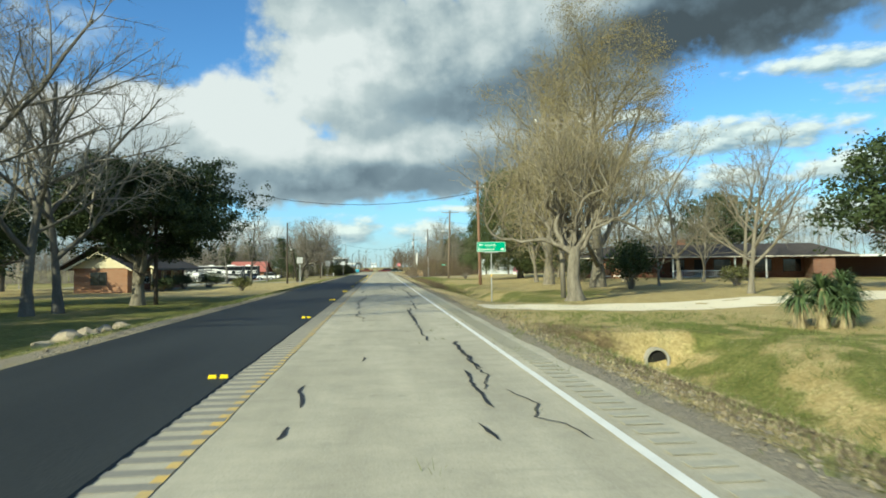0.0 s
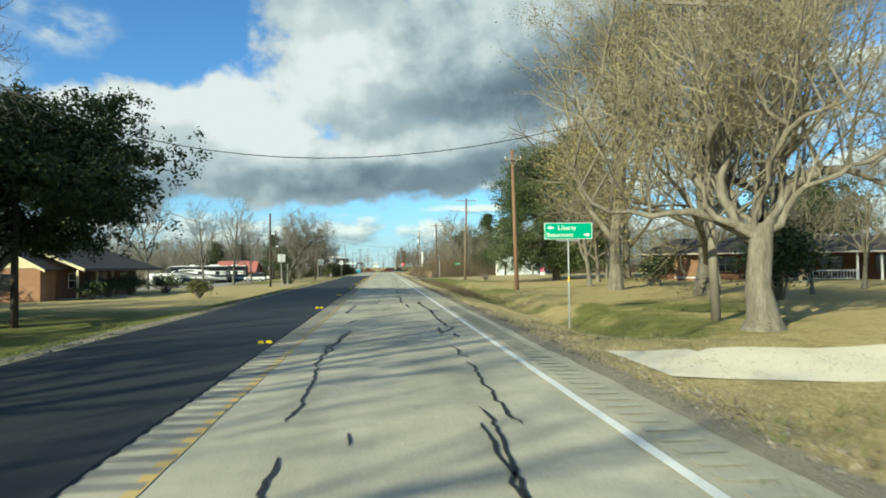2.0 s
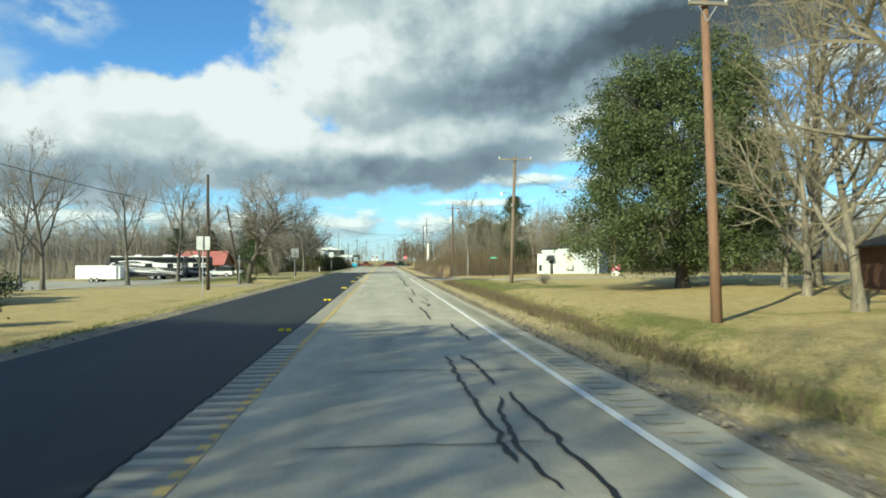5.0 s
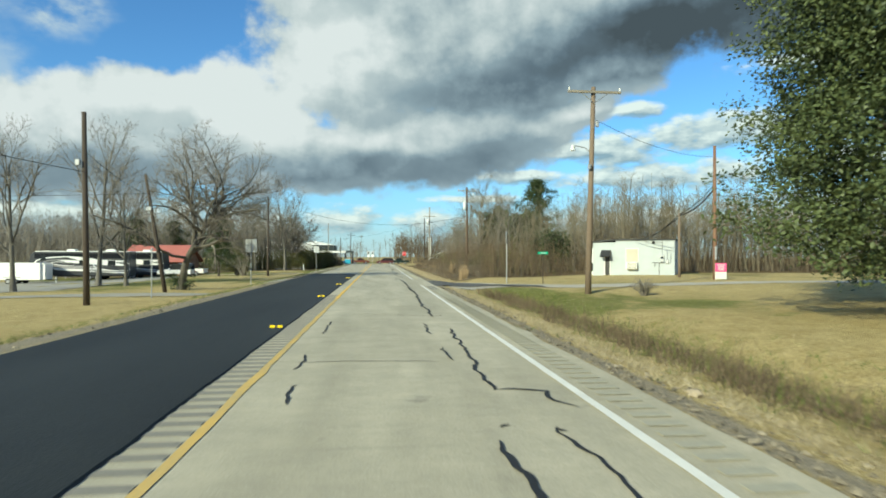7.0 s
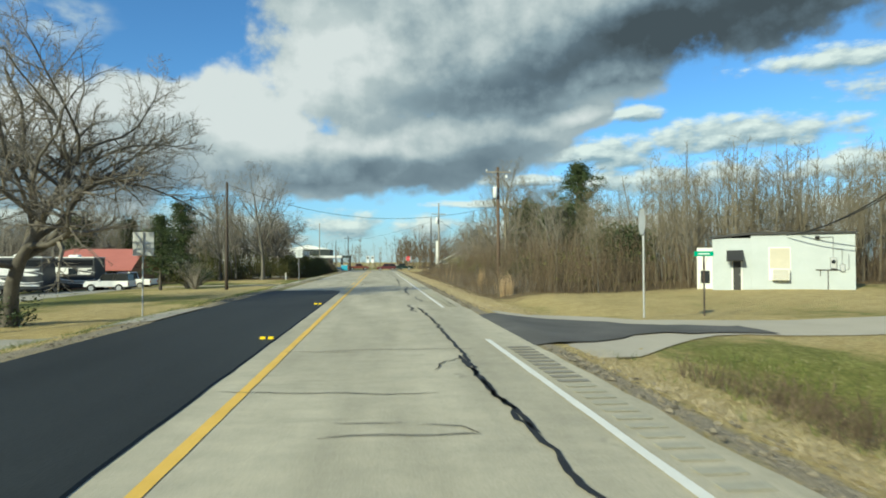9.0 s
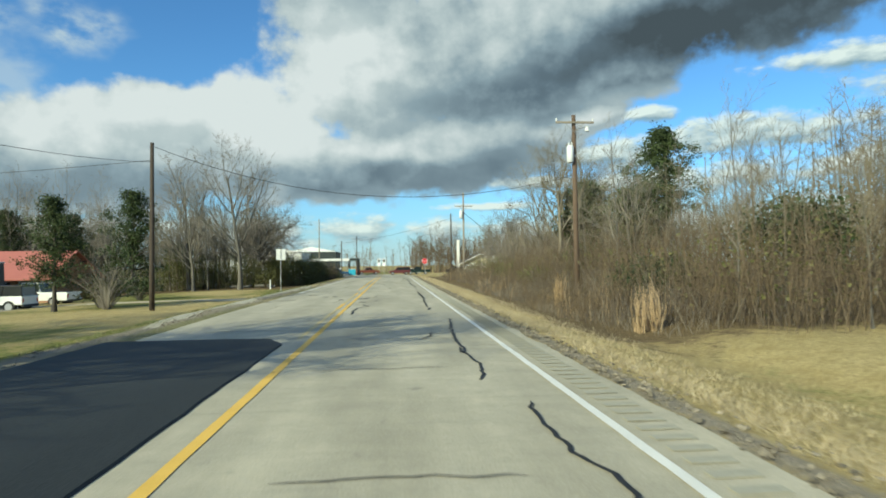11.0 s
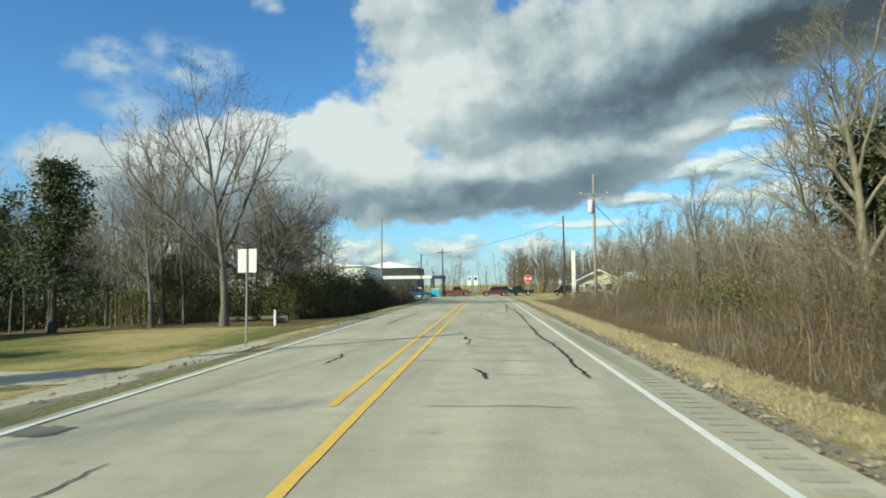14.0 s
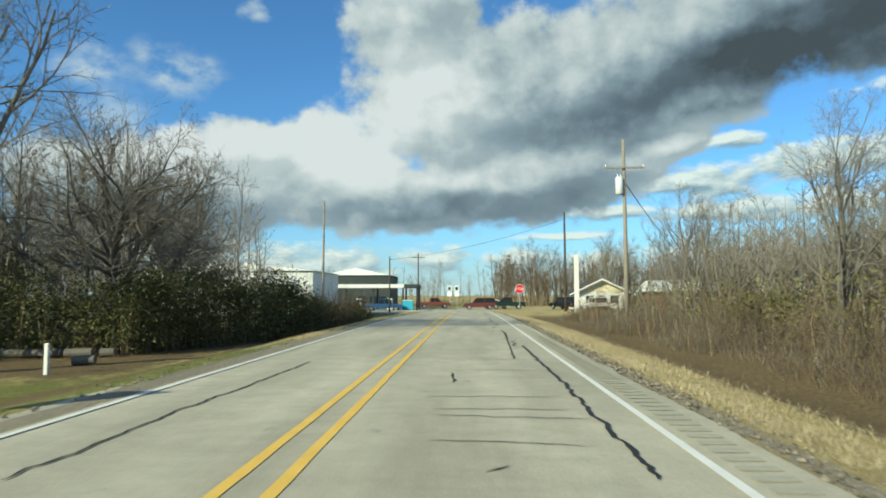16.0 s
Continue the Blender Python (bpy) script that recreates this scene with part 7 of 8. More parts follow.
part("body", Shape().box(-0.8, 0.8, -0.45, 0.45, 0, 1.4, 0.05), M_BLUEBOX, tq)
part("lid", Shape().box(-0.8, 0.8, -0.45, 0.3, 1.405, 1.5, 0.02), M_WHITEPAINT, tq)

# gabled house and low outbuilding past the woods on the right
fh = thing("gabled_house", 20.5, 249.0, -0.72, "small pale house with a front gable", "house")
part("wall", Shape().box(-4.2, 4.2, 0, 9, -0.3, 2.6), M_WHITEPAINT, fh)
part("gable", Shape().prism([(-4.2, 2.6), (4.2, 2.6), (0, 4.5)], "y", -0.05, 0.1), M_CREAM, fh)
part("roof", slab([(-5.0, -0.9, 2.35), (0, -0.9, 4.75), (0, 9.5, 4.75), (-5.0, 9.5, 2.35)], 0.14), M_ROOFBROWN, fh)
part("roof", slab([(0, -0.9, 4.75), (5.0, -0.9, 2.35), (5.0, 9.5, 2.35), (0, 9.5, 4.75)], 0.14), M_ROOFBROWN, fh)
for a, b in (((-5.05, 2.33), (0, 4.76)), ((5.05, 2.33), (0, 4.76))):
    part("bargeboard", Shape().prism([(a[0], a[1] - 0.22), a, b, (b[0], b[1] - 0.26)], "y", -1.0, -0.9), M_WHITEPAINT, fh)
window(fh, -1.8, -0.04, 0.9, 1.2, 1.2, "x", M_WHITEPAINT)
window(fh, 2.0, -0.04, 0.9, 1.2, 1.2, "x", M_WHITEPAINT)
part("door", Shape().box(-0.4, 0.5, -0.08, -0.02, 0, 2.1), M_DARKTRIM, fh)
lb = thing("low_building", 27.0, 214.0, -0.9, "long low pale-roofed building behind brush", "building")
part("wall", Shape().box(-8, 8, 0, 7, -0.3, 2.7), M_BRICKDARK, lb)
part("roof", Shape().prism([(-0.6, 2.7), (7.6, 2.7), (7.6, 2.85), (3.5, 3.9), (-0.6, 2.85)], "x", -8.5, 8.5), M_METALSIDE, lb)
for x in (-5, -1, 3, 6):
    window(lb, x, -0.02, 0.9, 1.3, 1.1, "x", M_WHITEPAINT)

# ---- vehicles ----
PROFILES = {
    "suv": dict(L=5.1, W=1.95, body=[(-2.55, 0.42), (-2.55, 1.05), (-2.45, 1.12), (1.15, 1.12), (1.55, 1.06), (2.45, 0.95), (2.55, 0.8), (2.55, 0.42)],
                cabin=[(-2.45, 1.11), (-2.3, 1.82), (0.35, 1.86), (1.1, 1.11)], wheels=(-1.6, 1.62), r=0.39),
    "car": dict(L=4.6, W=1.8, body=[(-2.3, 0.35), (-2.3, 0.85), (-2.15, 0.98), (1.0, 0.95), (2.1, 0.82), (2.3, 0.65), (2.3, 0.35)],
                cabin=[(-1.75, 0.96), (-1.1, 1.42), (0.3, 1.44), (1.05, 0.95)], wheels=(-1.4, 1.42), r=0.33),
    "pickup": dict(L=5.6, W=1.95, body=[(-2.8, 0.5), (-2.8, 1.12), (-0.75, 1.12), (-0.7, 1.16), (1.15, 1.16), (1.5, 1.12), (2.65, 1.02), (2.8, 0.85), (2.8, 0.5)],
                   cabin=[(-0.75, 1.13), (-0.6, 1.8), (0.55, 1.83), (1.2, 1.14)], wheels=(-1.75, 1.8), r=0.4),
    "jeep": dict(L=4.2, W=1.8, body=[(-2.1, 0.55), (-2.1, 1.12), (0.75, 1.12), (0.8, 1.15), (1.9, 1.08), (2.0, 1.0), (2.1, 0.7), (2.1, 0.55)],
                 cabin=[(-2.05, 1.11), (-1.95, 1.78), (0.25, 1.8), (0.72, 1.13)], wheels=(-1.25, 1.35), r=0.42),
}


def vehicle(kind, paint, x, y, turn, label, z=None, roof=None, group=""):
    P = PROFILES[kind]
    ob = thing(kind if kind != "jeep" else "off_roader", x, y, ground_z(x, y) if z is None else z, label, "car" if kind in ("car", "suv", "jeep") else "pickup truck", group, turn)
    w = P["W"] / 2
    body = part("body", Shape().prism(P["body"], "y", -w, w), paint, ob)
    # rounded sill and hood edges
    m = body.modifiers.new("bevel", "BEVEL")
    m.width, m.segments, m.limit_method = 0.06, 2, "ANGLE"
    c = P["cabin"]
    cab = part("cabin", Shape().prism([(a, b) for a, b in c], "y", -w + 0.1, w - 0.1), M_GLASS, ob, "dark glazed cabin")
    tops = [p for p in c if p[1] > 1.3]
    z1 = tops[0][1]
    part("roof", Shape().box(tops[0][0] - 0.04, tops[-1][0] + 0.05, -w + 0.08, w - 0.08, z1 - 0.05, z1 + 0.05, 0.03), roof or paint, ob)
    for s in (-1, 1):
        yy = s * (w - 0.095)
        for (a, b), (e, f) in ((c[0], c[1]), (c[-1], c[-2]), (((c[0][0] + c[-1][0]) / 2, c[0][1]), ((c[1][0] + c[2][0]) / 2, z1))):
            part("pillar", Shape().tube([(a, yy, b), (e, yy, f)], [0.045, 0.045], 4), roof or paint, ob)
        part("mirror", Shape().box(c[-1][0] - 0.25, c[-1][0] - 0.08, s * w - 0.02 if s > 0 else s * w - 0.16, s * w + 0.16 if s > 0 else s * w + 0.02, c[-1][1] + 0.02, c[-1][1] + 0.18, 0.02), paint, ob)
        part("headlight", Shape().box(P["L"] / 2 - 0.06, P["L"] / 2 + 0.015, s * (w - 0.28) - 0.14, s * (w - 0.28) + 0.14, 0.62, 0.78, 0.02), M_LAMPCLEAR, ob)
        part("tail_light", Shape().box(-P["L"] / 2 - 0.015, -P["L"] / 2 + 0.05, s * (w - 0.12) - 0.08, s * (w - 0.12) + 0.08, 0.7, 0.98, 0.02), M_LAMPRED, ob)
        for q in P["wheels"]:
            wl = part("wheel", Shape().disc(q, s * (w - 0.1), P["r"], P["r"], "y", 0.12, 18), M_RUBBER, ob)
            part("rim", Shape().disc(q, s * (w + 0.015), P["r"], P["r"] * 0.58, "y", 0.02, 12), M_CHROME, wl)
    for e in (-1, 1):
        part("bumper", Shape().box(e * P["L"] / 2 - 0.08, e * P["L"] / 2 + 0.08, -w + 0.05, w - 0.05, 0.4, 0.56, 0.03), M_DARKTRIM if kind != "car" else paint, ob)
    if kind == "pickup":
        part("bed_floor", Shape().box(-2.7, -0.85, -w + 0.12, w - 0.12, 1.121, 1.13), M_DARKTRIM, ob)
    return ob


vehicle("suv", M_CARMAROON, 1.5, 249.5, 182, "maroon and silver sport utility vehicle on the cross road")
vehicle("pickup", M_CARGREEN, 5.9, 249.6, 180, "dark green pickup truck on the cross road")
vehicle("car", M_CARWHITE, 4.2, 253.0, 0, "white car crossing at the junction")
vehicle("suv", M_CARBLACK, 14.4, 246.5, 120, "black vehicle parked beside the house")
vehicle("suv", M_CARWHITE, 18.5, 243.0, 95, "white vehicle parked before the gabled house")
vehicle("pickup", M_CARBLUE, -12.6, 241.8, 5, "blue pickup truck under the canopy")
vehicle("car", M_CARSILVER, -17.5, 242.5, 90, "silver car under the canopy")
vehicle("pickup", M_CARRUST, -6.2, 258.5, 10, "rust-red pickup truck beyond the junction")
vehicle("jeep", M_CARWHITE, -26.5, 148.0, 178, "white off-roader with a dark soft top", -1.42, M_DARKTRIM)
vehicle("pickup", M_CARWHITE, -27.0, 153.5, 176, "white pickup truck parked behind the off-roader", -1.38)


def camper(x, y, z, turn, label, seed):
    """A long fifth-wheel travel trailer with pale swooshes along its flank."""
    ob = thing("travel_trailer", x, y, z, label, "travel trailer", "parked travel trailers", turn)
    prof = [(-5.6, 0.65), (-5.7, 1.2), (-5.6, 3.55), (5.2, 3.62), (5.75, 3.2), (5.9, 2.2), (5.6, 1.75), (3.4, 1.7), (3.2, 0.65)]
    part("body", Shape().prism(prof, "y", -1.25, 1.25), M_RVGREY, ob)
    part("roof_cap", Shape().box(-5.65, 5.2, -1.27, 1.27, 3.56, 3.66), M_CARWHITE, ob, "white roof edge")
    for s in (-1, 1):
        part("lower_panel", Shape().box(-5.5, 3.15, min(s * 1.2515, s * 1.2535), max(s * 1.2515, s * 1.2535), 0.68, 1.25), M_RVGREY, ob, "charcoal lower panel")
        part("upper_panel", Shape().box(-5.5, 5.3, min(s * 1.2515, s * 1.2535), max(s * 1.2515, s * 1.2535), 2.75, 3.35), M_CARBLACK, ob, "black upper panel")
    for s in (-1, 1):
        for k_, (x0, x1, a, b, h, mt) in enumerate(((-5.4, 3.0, 0.95, 1.35, 0.26, M_CARWHITE), (-5.3, 2.6, 1.75, 2.75, 0.30, M_CARWHITE), (-2.6, 5.6, 1.55, 2.0, 0.24, M_CARSILVER), (-5.4, 1.6, 2.45, 3.0, 0.24, M_CARWHITE), (-5.5, 3.1, 1.3, 1.75, 0.18, M_CARSILVER))):
            sw = Shape()
            n_ = 14
            for i in range(n_ + 1):
                t = i / n_
                xx = x0 + (x1 - x0) * t
                zz = a + (b - a) * (t ** 1.5) + 0.22 * math.sin(t * 3.1 + k_)
                hh = h * 1.25 * (0.25 + math.sin(math.pi * t) ** 0.7)
                yy = s * (1.252 + 0.003 * (k_ + 1))
                sw.v += [(xx, yy, max(0.68, zz - hh / 2)), (xx, yy, min(3.5, zz + hh / 2))]
            sw.f = [(2 * i, 2 * i + 1, 2 * i + 3, 2 * i + 2) for i in range(n_)]
            part("swoosh", sw, mt, ob, "pale flowing stripe")
        # nested teardrop outlines that curl round the nose end
        for k_, (cx_, cz_, ra, rz_, wd, mt) in enumerate(((1.9, 2.25, 3.3, 0.78, 0.20, M_CARWHITE), (2.1, 2.2, 2.2, 0.46, 0.13, M_CARSILVER), (2.2, 2.18, 1.2, 0.20, 0.10, M_CARWHITE), (-3.4, 1.9, 1.9, 0.55, 0.14, M_CARWHITE))):
            tr = Shape()
            n_ = 30
            for i in range(n_ + 1):
                t = -2.5 + 5.0 * i / n_
                q = wd * (0.25 + 0.75 * math.cos(t * 0.55) ** 2)
                for e in (-0.5, 0.5):
                    tr.v.append((cx_ + (ra + e * q) * math.cos(t) - 0.25 * (1 - math.cos(t)) * ra, s * (1.2675 + 0.0012 * k_), min(3.5, max(0.7, cz_ + (rz_ + e * q) * math.sin(t) - 0.10 * (1 - math.cos(t))))))
            tr.f = [(2 * i, 2 * i + 1, 2 * i + 3, 2 * i + 2) for i in range(n_)]
            part("teardrop_stripe", tr, mt, ob, "pale curling stripe")
        for xx, zz, ww in ((-3.6, 1.9, 0.9), (-0.4, 1.95, 1.1), (4.3, 2.5, 0.6)):
            part("window", Shape().box(xx - ww / 2, xx + ww / 2, min(s * 1.274, s * 1.29), max(s * 1.274, s * 1.29), zz, zz + 0.6, 0.01), M_GLASS, ob)
        for q in (-1.9, -0.95):
            wl = part("wheel", Shape().disc(q, s * 1.1, 0.38, 0.38, "y", 0.12, 16), M_RUBBER, ob)
            part("rim", Shape().disc(q, s * 1.22, 0.38, 0.22, "y", 0.02, 10), M_CHROME, wl)
    part("door", Shape().box(1.3, 2.0, -1.285, -1.272, 0.9, 2.85, 0.01), M_CARWHITE, ob)
    for i in range(3):
        part("step", Shape().box(1.35, 1.95, -1.65 + i * 0.13, -1.4 + i * 0.13, 0.2 + i * 0.22, 0.24 + i * 0.22), M_GALV, ob)
    part("awning", Shape().tube([(-4.2, -1.36, 3.45), (2.8, -1.36, 3.45)], [0.08, 0.08], 8), M_RVGREY, ob)
    for xx in (-4.2, 2.8):
        part("awning_arm", Shape().box(xx - 0.04, xx + 0.04, -1.36, -1.27, 0.9, 3.4), M_GALV, ob)
    for xx in (-3.2, 1.5):
        part("roof_unit", Shape().box(xx - 0.5, xx + 0.5, -0.4, 0.4, 3.58, 3.9, 0.08), M_CARWHITE, ob)
    for xx in (3.6, -5.2):
        part("jack", Shape().box(xx - 0.05, xx + 0.05, -0.6, -0.5, 0, 0.7), M_GALV, ob)
    part("underframe", Shape().box(-5.5, 3.2, -0.9, 0.9, 0.5, 0.64), M_DARKTRIM, ob)
    return ob


camper(-36.9, 146.0, -1.62, 182, "charcoal fifth-wheel travel trailer with white flowing stripes", 1)
camper(-34.6, 151.5, -1.6, 180, "charcoal fifth-wheel travel trailer with white flowing stripes", 2)
camper(-41.0, 156.5, -1.8, 178, "charcoal fifth-wheel travel trailer with white flowing stripes", 3)
ct = thing("cargo_trailer", -43.0, 143.0, -1.95, "white enclosed cargo trailer with twin axles", "trailer", turn=-2)
part("body", Shape().box(-3.0, 3.0, -1.05, 1.05, 0.5, 2.55, 0.06), M_CARWHITE, ct)
part("nose", Shape().prism([(3.001, 0.5), (3.4, 0.6), (3.4, 2.4), (3.001, 2.55)], "y", -0.8, 0.8), M_CARWHITE, ct)
part("fender", Shape().box(-1.2, 0.7, -1.12, -1.052, 0.78, 0.88), M_GALV, ct)
for q in (-0.65, 0.15):
    for s in (-1, 1):
        wl = part("wheel", Shape().disc(q, s * 1.0, 0.34, 0.34, "y", 0.1, 16), M_RUBBER, ct)
        part("rim", Shape().disc(q, s * 1.1, 0.34, 0.2, "y", 0.02, 10), M_CHROME, wl)
part("tongue", Shape().box(3.3, 4.4, -0.06, 0.06, 0.45, 0.55), M_DARKTRIM, ct)
part("tongue_jack", Shape().box(4.2, 4.3, -0.05, 0.05, 0, 0.9), M_GALV, ct)

# evergreens among the woods
def conifer(seed, h, r, base, clumps, per, size):
    rng = random.Random(seed)
    t = Tree(seed, h, 0.2, base, (14, 5), (75, 50), (0.22, 0.45), (0.02, 0.04), (0.03, 0.12), twig=0.012, wood_levels=2)
    f, cs = Shape(), []
    for _ in range(clumps):
        u = rng.random()
        z = h * (base + (1.02 - base) * u)
        a = rng.uniform(0, 6.28)
        w = r * (1.0 - 0.7 * u ** 2.4) * (0.85 + 1.5 * noise.noise((math.cos(a) * 0.9 + z * 0.35, seed + math.sin(a) * 0.9, z * 0.6)))
        d = w * rng.random() ** 0.45
        cs.append((Vector((math.cos(a) * d, math.sin(a) * d, z)), None))
    leaves(f, cs, per, 0.26, size, rng, 0.1, 2.0)
    return t, f


t_p, f_p = conifer(51, 13.0, 3.1, 0.48, 420, 34, 0.12)
tree_thing("pine_tree", t_p, M_BARKDARK, M_TWIGDARK, 24.0, 157.0, "dark green pine standing above the bare wood", "", 0, f_p, M_LEAFPINE)
t_c, f_c = conifer(52, 10.5, 2.7, 0.22, 380, 32, 0.11)
ced = tree_thing("cedar_tree", t_c, M_BARKDARK, M_TWIGDARK, -26.7, 169.8, "dark green cedar at the wood's edge", "dark cedars", 0, f_c, M_LEAFPINE)
plant(ced, -19.5, 141.5, 80, 0.62, "dark green cedar behind the lawn")
plant(ced, -41.0, 173.0, 10, 0.9)
plant(ced, -35.5, 176.0, 130, 0.85)
plant(oak2, 46.0, 80.0, 60, 1.15, "dark live oak behind the ranch house")
plant(ced, -31.0, 52.0, 200, 0.8, "dark green cedar beside the brick house")


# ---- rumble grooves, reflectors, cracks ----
# grooves are raised pads; their sunken look is put into the darker colour
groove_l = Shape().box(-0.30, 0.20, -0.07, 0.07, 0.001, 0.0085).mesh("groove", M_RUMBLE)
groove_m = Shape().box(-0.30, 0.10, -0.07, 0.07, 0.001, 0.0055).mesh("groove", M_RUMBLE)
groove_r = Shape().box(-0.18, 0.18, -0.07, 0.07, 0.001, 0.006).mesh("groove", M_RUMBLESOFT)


def rumble(x, y0, y1, me, label, near):
    ob = thing("rumble_strip", x, y0, 0.0, label, "rumble strip", "rumble strips")
    rest = Shape()
    n_ = int((y1 - y0) / 0.305)
    for i in range(n_):
        y = i * 0.305
        if near[0] <= y0 + y <= near[1]:
            g = new("groove", me)
            g.parent = ob
            g.location = (0, y, 0)
        else:
            half = 0.25 if x < 0 else 0.2
            rest.box(-half, half, y - 0.07, y + 0.07, 0.001, 0.006)
    if rest.v:
        part("grooves_far", rest, M_RUMBLE, ob)["kind"] = "stuff"
    return ob


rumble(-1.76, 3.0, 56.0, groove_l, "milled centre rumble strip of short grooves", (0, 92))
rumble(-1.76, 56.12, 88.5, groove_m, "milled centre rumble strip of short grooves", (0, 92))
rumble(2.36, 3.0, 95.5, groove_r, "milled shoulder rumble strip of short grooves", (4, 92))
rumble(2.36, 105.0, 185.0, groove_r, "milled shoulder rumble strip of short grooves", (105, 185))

for k_ in range(11):
    y = 9.8 + 9.64 * k_
    rp = thing("lane_marker", -2.2, y, 0.022, "pair of yellow temporary lane markers on fresh asphalt", "lane marker", "temporary lane markers")
    for o in (-0.075, 0.075):
        tab = part("tab", Shape().box(o - 0.055, o + 0.055, -0.025, 0.025, 0.0, 0.02, 0.005).box(o - 0.05, o + 0.05, -0.005, 0.005, 0.02, 0.05), M_REFL, rp)


def tar_crack(width, pts):
    """A hand-poured line of crack sealant that wanders between the given places."""
    pts = [Vector((x, y, 0)) for x, y in pts]
    fine_ = []
    for a, b in zip(pts, pts[1:]):
        n_ = max(2, int((b - a).length / 0.12))
        for i in range(n_):
            fine_.append(a.lerp(b, i / n_))
    fine_.append(pts[-1])
    s = Shape()
    m_ = len(fine_)
    o = pts[0].x * 3.1 + pts[0].y
    for i, p in enumerate(fine_):
        d = (fine_[min(i + 1, m_ - 1)] - fine_[max(i - 1, 0)]).normalized()
        side = Vector((-d.y, d.x, 0))
        p = p + side * (0.07 * noise.noise((o + i * 0.23, 0, 0)) + 0.05 * noise.noise((o + i * 0.6, 4, 0)) + 0.035 * noise.noise((o + i * 1.7, 8, 0)))
        end = min(1.0, i / 2.0 + 0.25, (m_ - 1 - i) / 2.0 + 0.25)
        w = max(0.012, 0.66 * width * (0.55 + 0.35 * noise.noise((o + i * 0.35, 9, 0)))) * end
        z = road_z(p.y) + (0.007 if p.x > -2.04 or p.y > 116.9 else 0.031)
        for q in (p - side * w, p + side * w):
            s.v.append((q.x, q.y, z))
    s.f = [(2 * i, 2 * i + 1, 2 * i + 3, 2 * i + 2) for i in range(m_ - 1)]
    return single("tar_crack", s, M_TAR if width >= 0.04 else M_TARTHIN, "black tar-sealed crack in the road" if width >= 0.04 else "thin grey sealed joint across the road", "road crack", "sealed road cracks", "structure")


tar_crack(0.02, [(1.36, 13.48), (1.29, 11.34), (1.34, 10.42), (1.34, 9.48), (1.18, 8.67)])
tar_crack(0.06, [(1.13, 10.1), (1.09, 9.04), (1.07, 8.37), (1.11, 7.74)])
tar_crack(0.05, [(0.84, 7.12), (0.91, 6.82), (0.95, 6.54)])
tar_crack(0.06, [(-1.0, 9.24), (-1.03, 8.83), (-0.92, 8.35), (-0.93, 8.0)])
tar_crack(0.08, [(-0.89, 7.22), (-0.95, 6.8)])
tar_crack(0.02, [(1.42, 8.64), (1.59, 7.85), (1.45, 7.3), (1.65, 7.01), (1.69, 6.45)])
tar_crack(0.05, [(0.84, 22.91), (0.88, 20.3), (0.86, 16.87), (0.84, 14.43), (0.92, 13.52)])
tar_crack(0.06, [(1.4, 13.47), (1.34, 12.06), (1.34, 11.36), (1.34, 10.69), (1.4, 10.17)])
tar_crack(0.05, [(-0.3, 11.57), (-0.38, 11.12)])
tar_crack(0.06, [(-0.79, 22.12), (-0.76, 20.99), (-0.82, 20.29), (-0.58, 19.4), (-0.59, 19.1)])
tar_crack(0.05, [(-0.76, 30.8), (-1.01, 27.56), (-0.87, 24.82), (-0.88, 23.17)])
tar_crack(0.02, [(-0.18, 20.13), (0.35, 20.02), (0.84, 19.89), (1.46, 19.86)])
tar_crack(0.05, [(0.92, 23.55), (0.99, 22.98), (0.86, 21.61), (0.81, 20.28)])
tar_crack(0.08, [(0.87, 19.88), (0.87, 18.85), (0.86, 18.06)])
tar_crack(0.05, [(1.24, 26.48), (1.16, 24.04), (1.19, 22.82)])
tar_crack(0.05, [(-0.37, 22.71), (-0.25, 22.35)])
tar_crack(0.02, [(-1.18, 18.45), (-0.58, 18.42), (0.08, 18.41), (0.69, 18.34)])
tar_crack(0.03, [(-0.54, 18.73), (-0.55, 18.12)])
tar_crack(0.07, [(-0.73, 31.21), (-0.88, 29.84), (-0.88, 28.96), (-1.01, 28.54), (-0.9, 28.01), (-1.05, 27.6)])
tar_crack(0.05, [(-0.95, 32.87), (-0.72, 34.09)])
tar_crack(0.06, [(1.49, 37.22), (1.42, 34.63), (1.46, 32.39), (1.55, 31.36), (1.17, 30.35), (1.27, 31.73)])
tar_crack(0.08, [(1.44, 30.3), (1.46, 29.56)])
tar_crack(0.05, [(1.09, 28.29), (1.23, 27.92), (1.22, 27.26), (1.26, 26.83)])
tar_crack(0.02, [(-0.75, 30.46), (-0.13, 30.64), (0.52, 30.72)])
tar_crack(0.09, [(-1.06, 40.38), (-1.07, 39.28), (-1.11, 38.44), (-1.12, 37.75), (-1.16, 36.35)])
tar_crack(0.03, [(-0.07, 40.5), (0.17, 39.92), (0.14, 39.01)])
tar_crack(0.03, [(0.22, 38.42), (-0.02, 37.52), (0.0, 37.17)])
tar_crack(0.02, [(0.21, 37.03), (0.74, 36.95), (1.26, 36.95)])
tar_crack(0.08, [(0.8, 40.83), (0.86, 38.5)])
tar_crack(0.08, [(1.4, 42.16), (1.32, 40.75), (1.42, 38.61), (1.49, 37.3), (1.44, 36.59), (1.47, 35.92)])
tar_crack(0.04, [(-0.2, 43.49), (-0.23, 42.12), (-0.31, 40.85)])
tar_crack(0.02, [(-0.99, 40.89), (-0.49, 40.85), (0.01, 40.78)])
tar_crack(0.08, [(0.63, 48.35), (0.74, 44.83), (0.67, 43.08), (0.71, 42.14), (0.67, 41.46)])
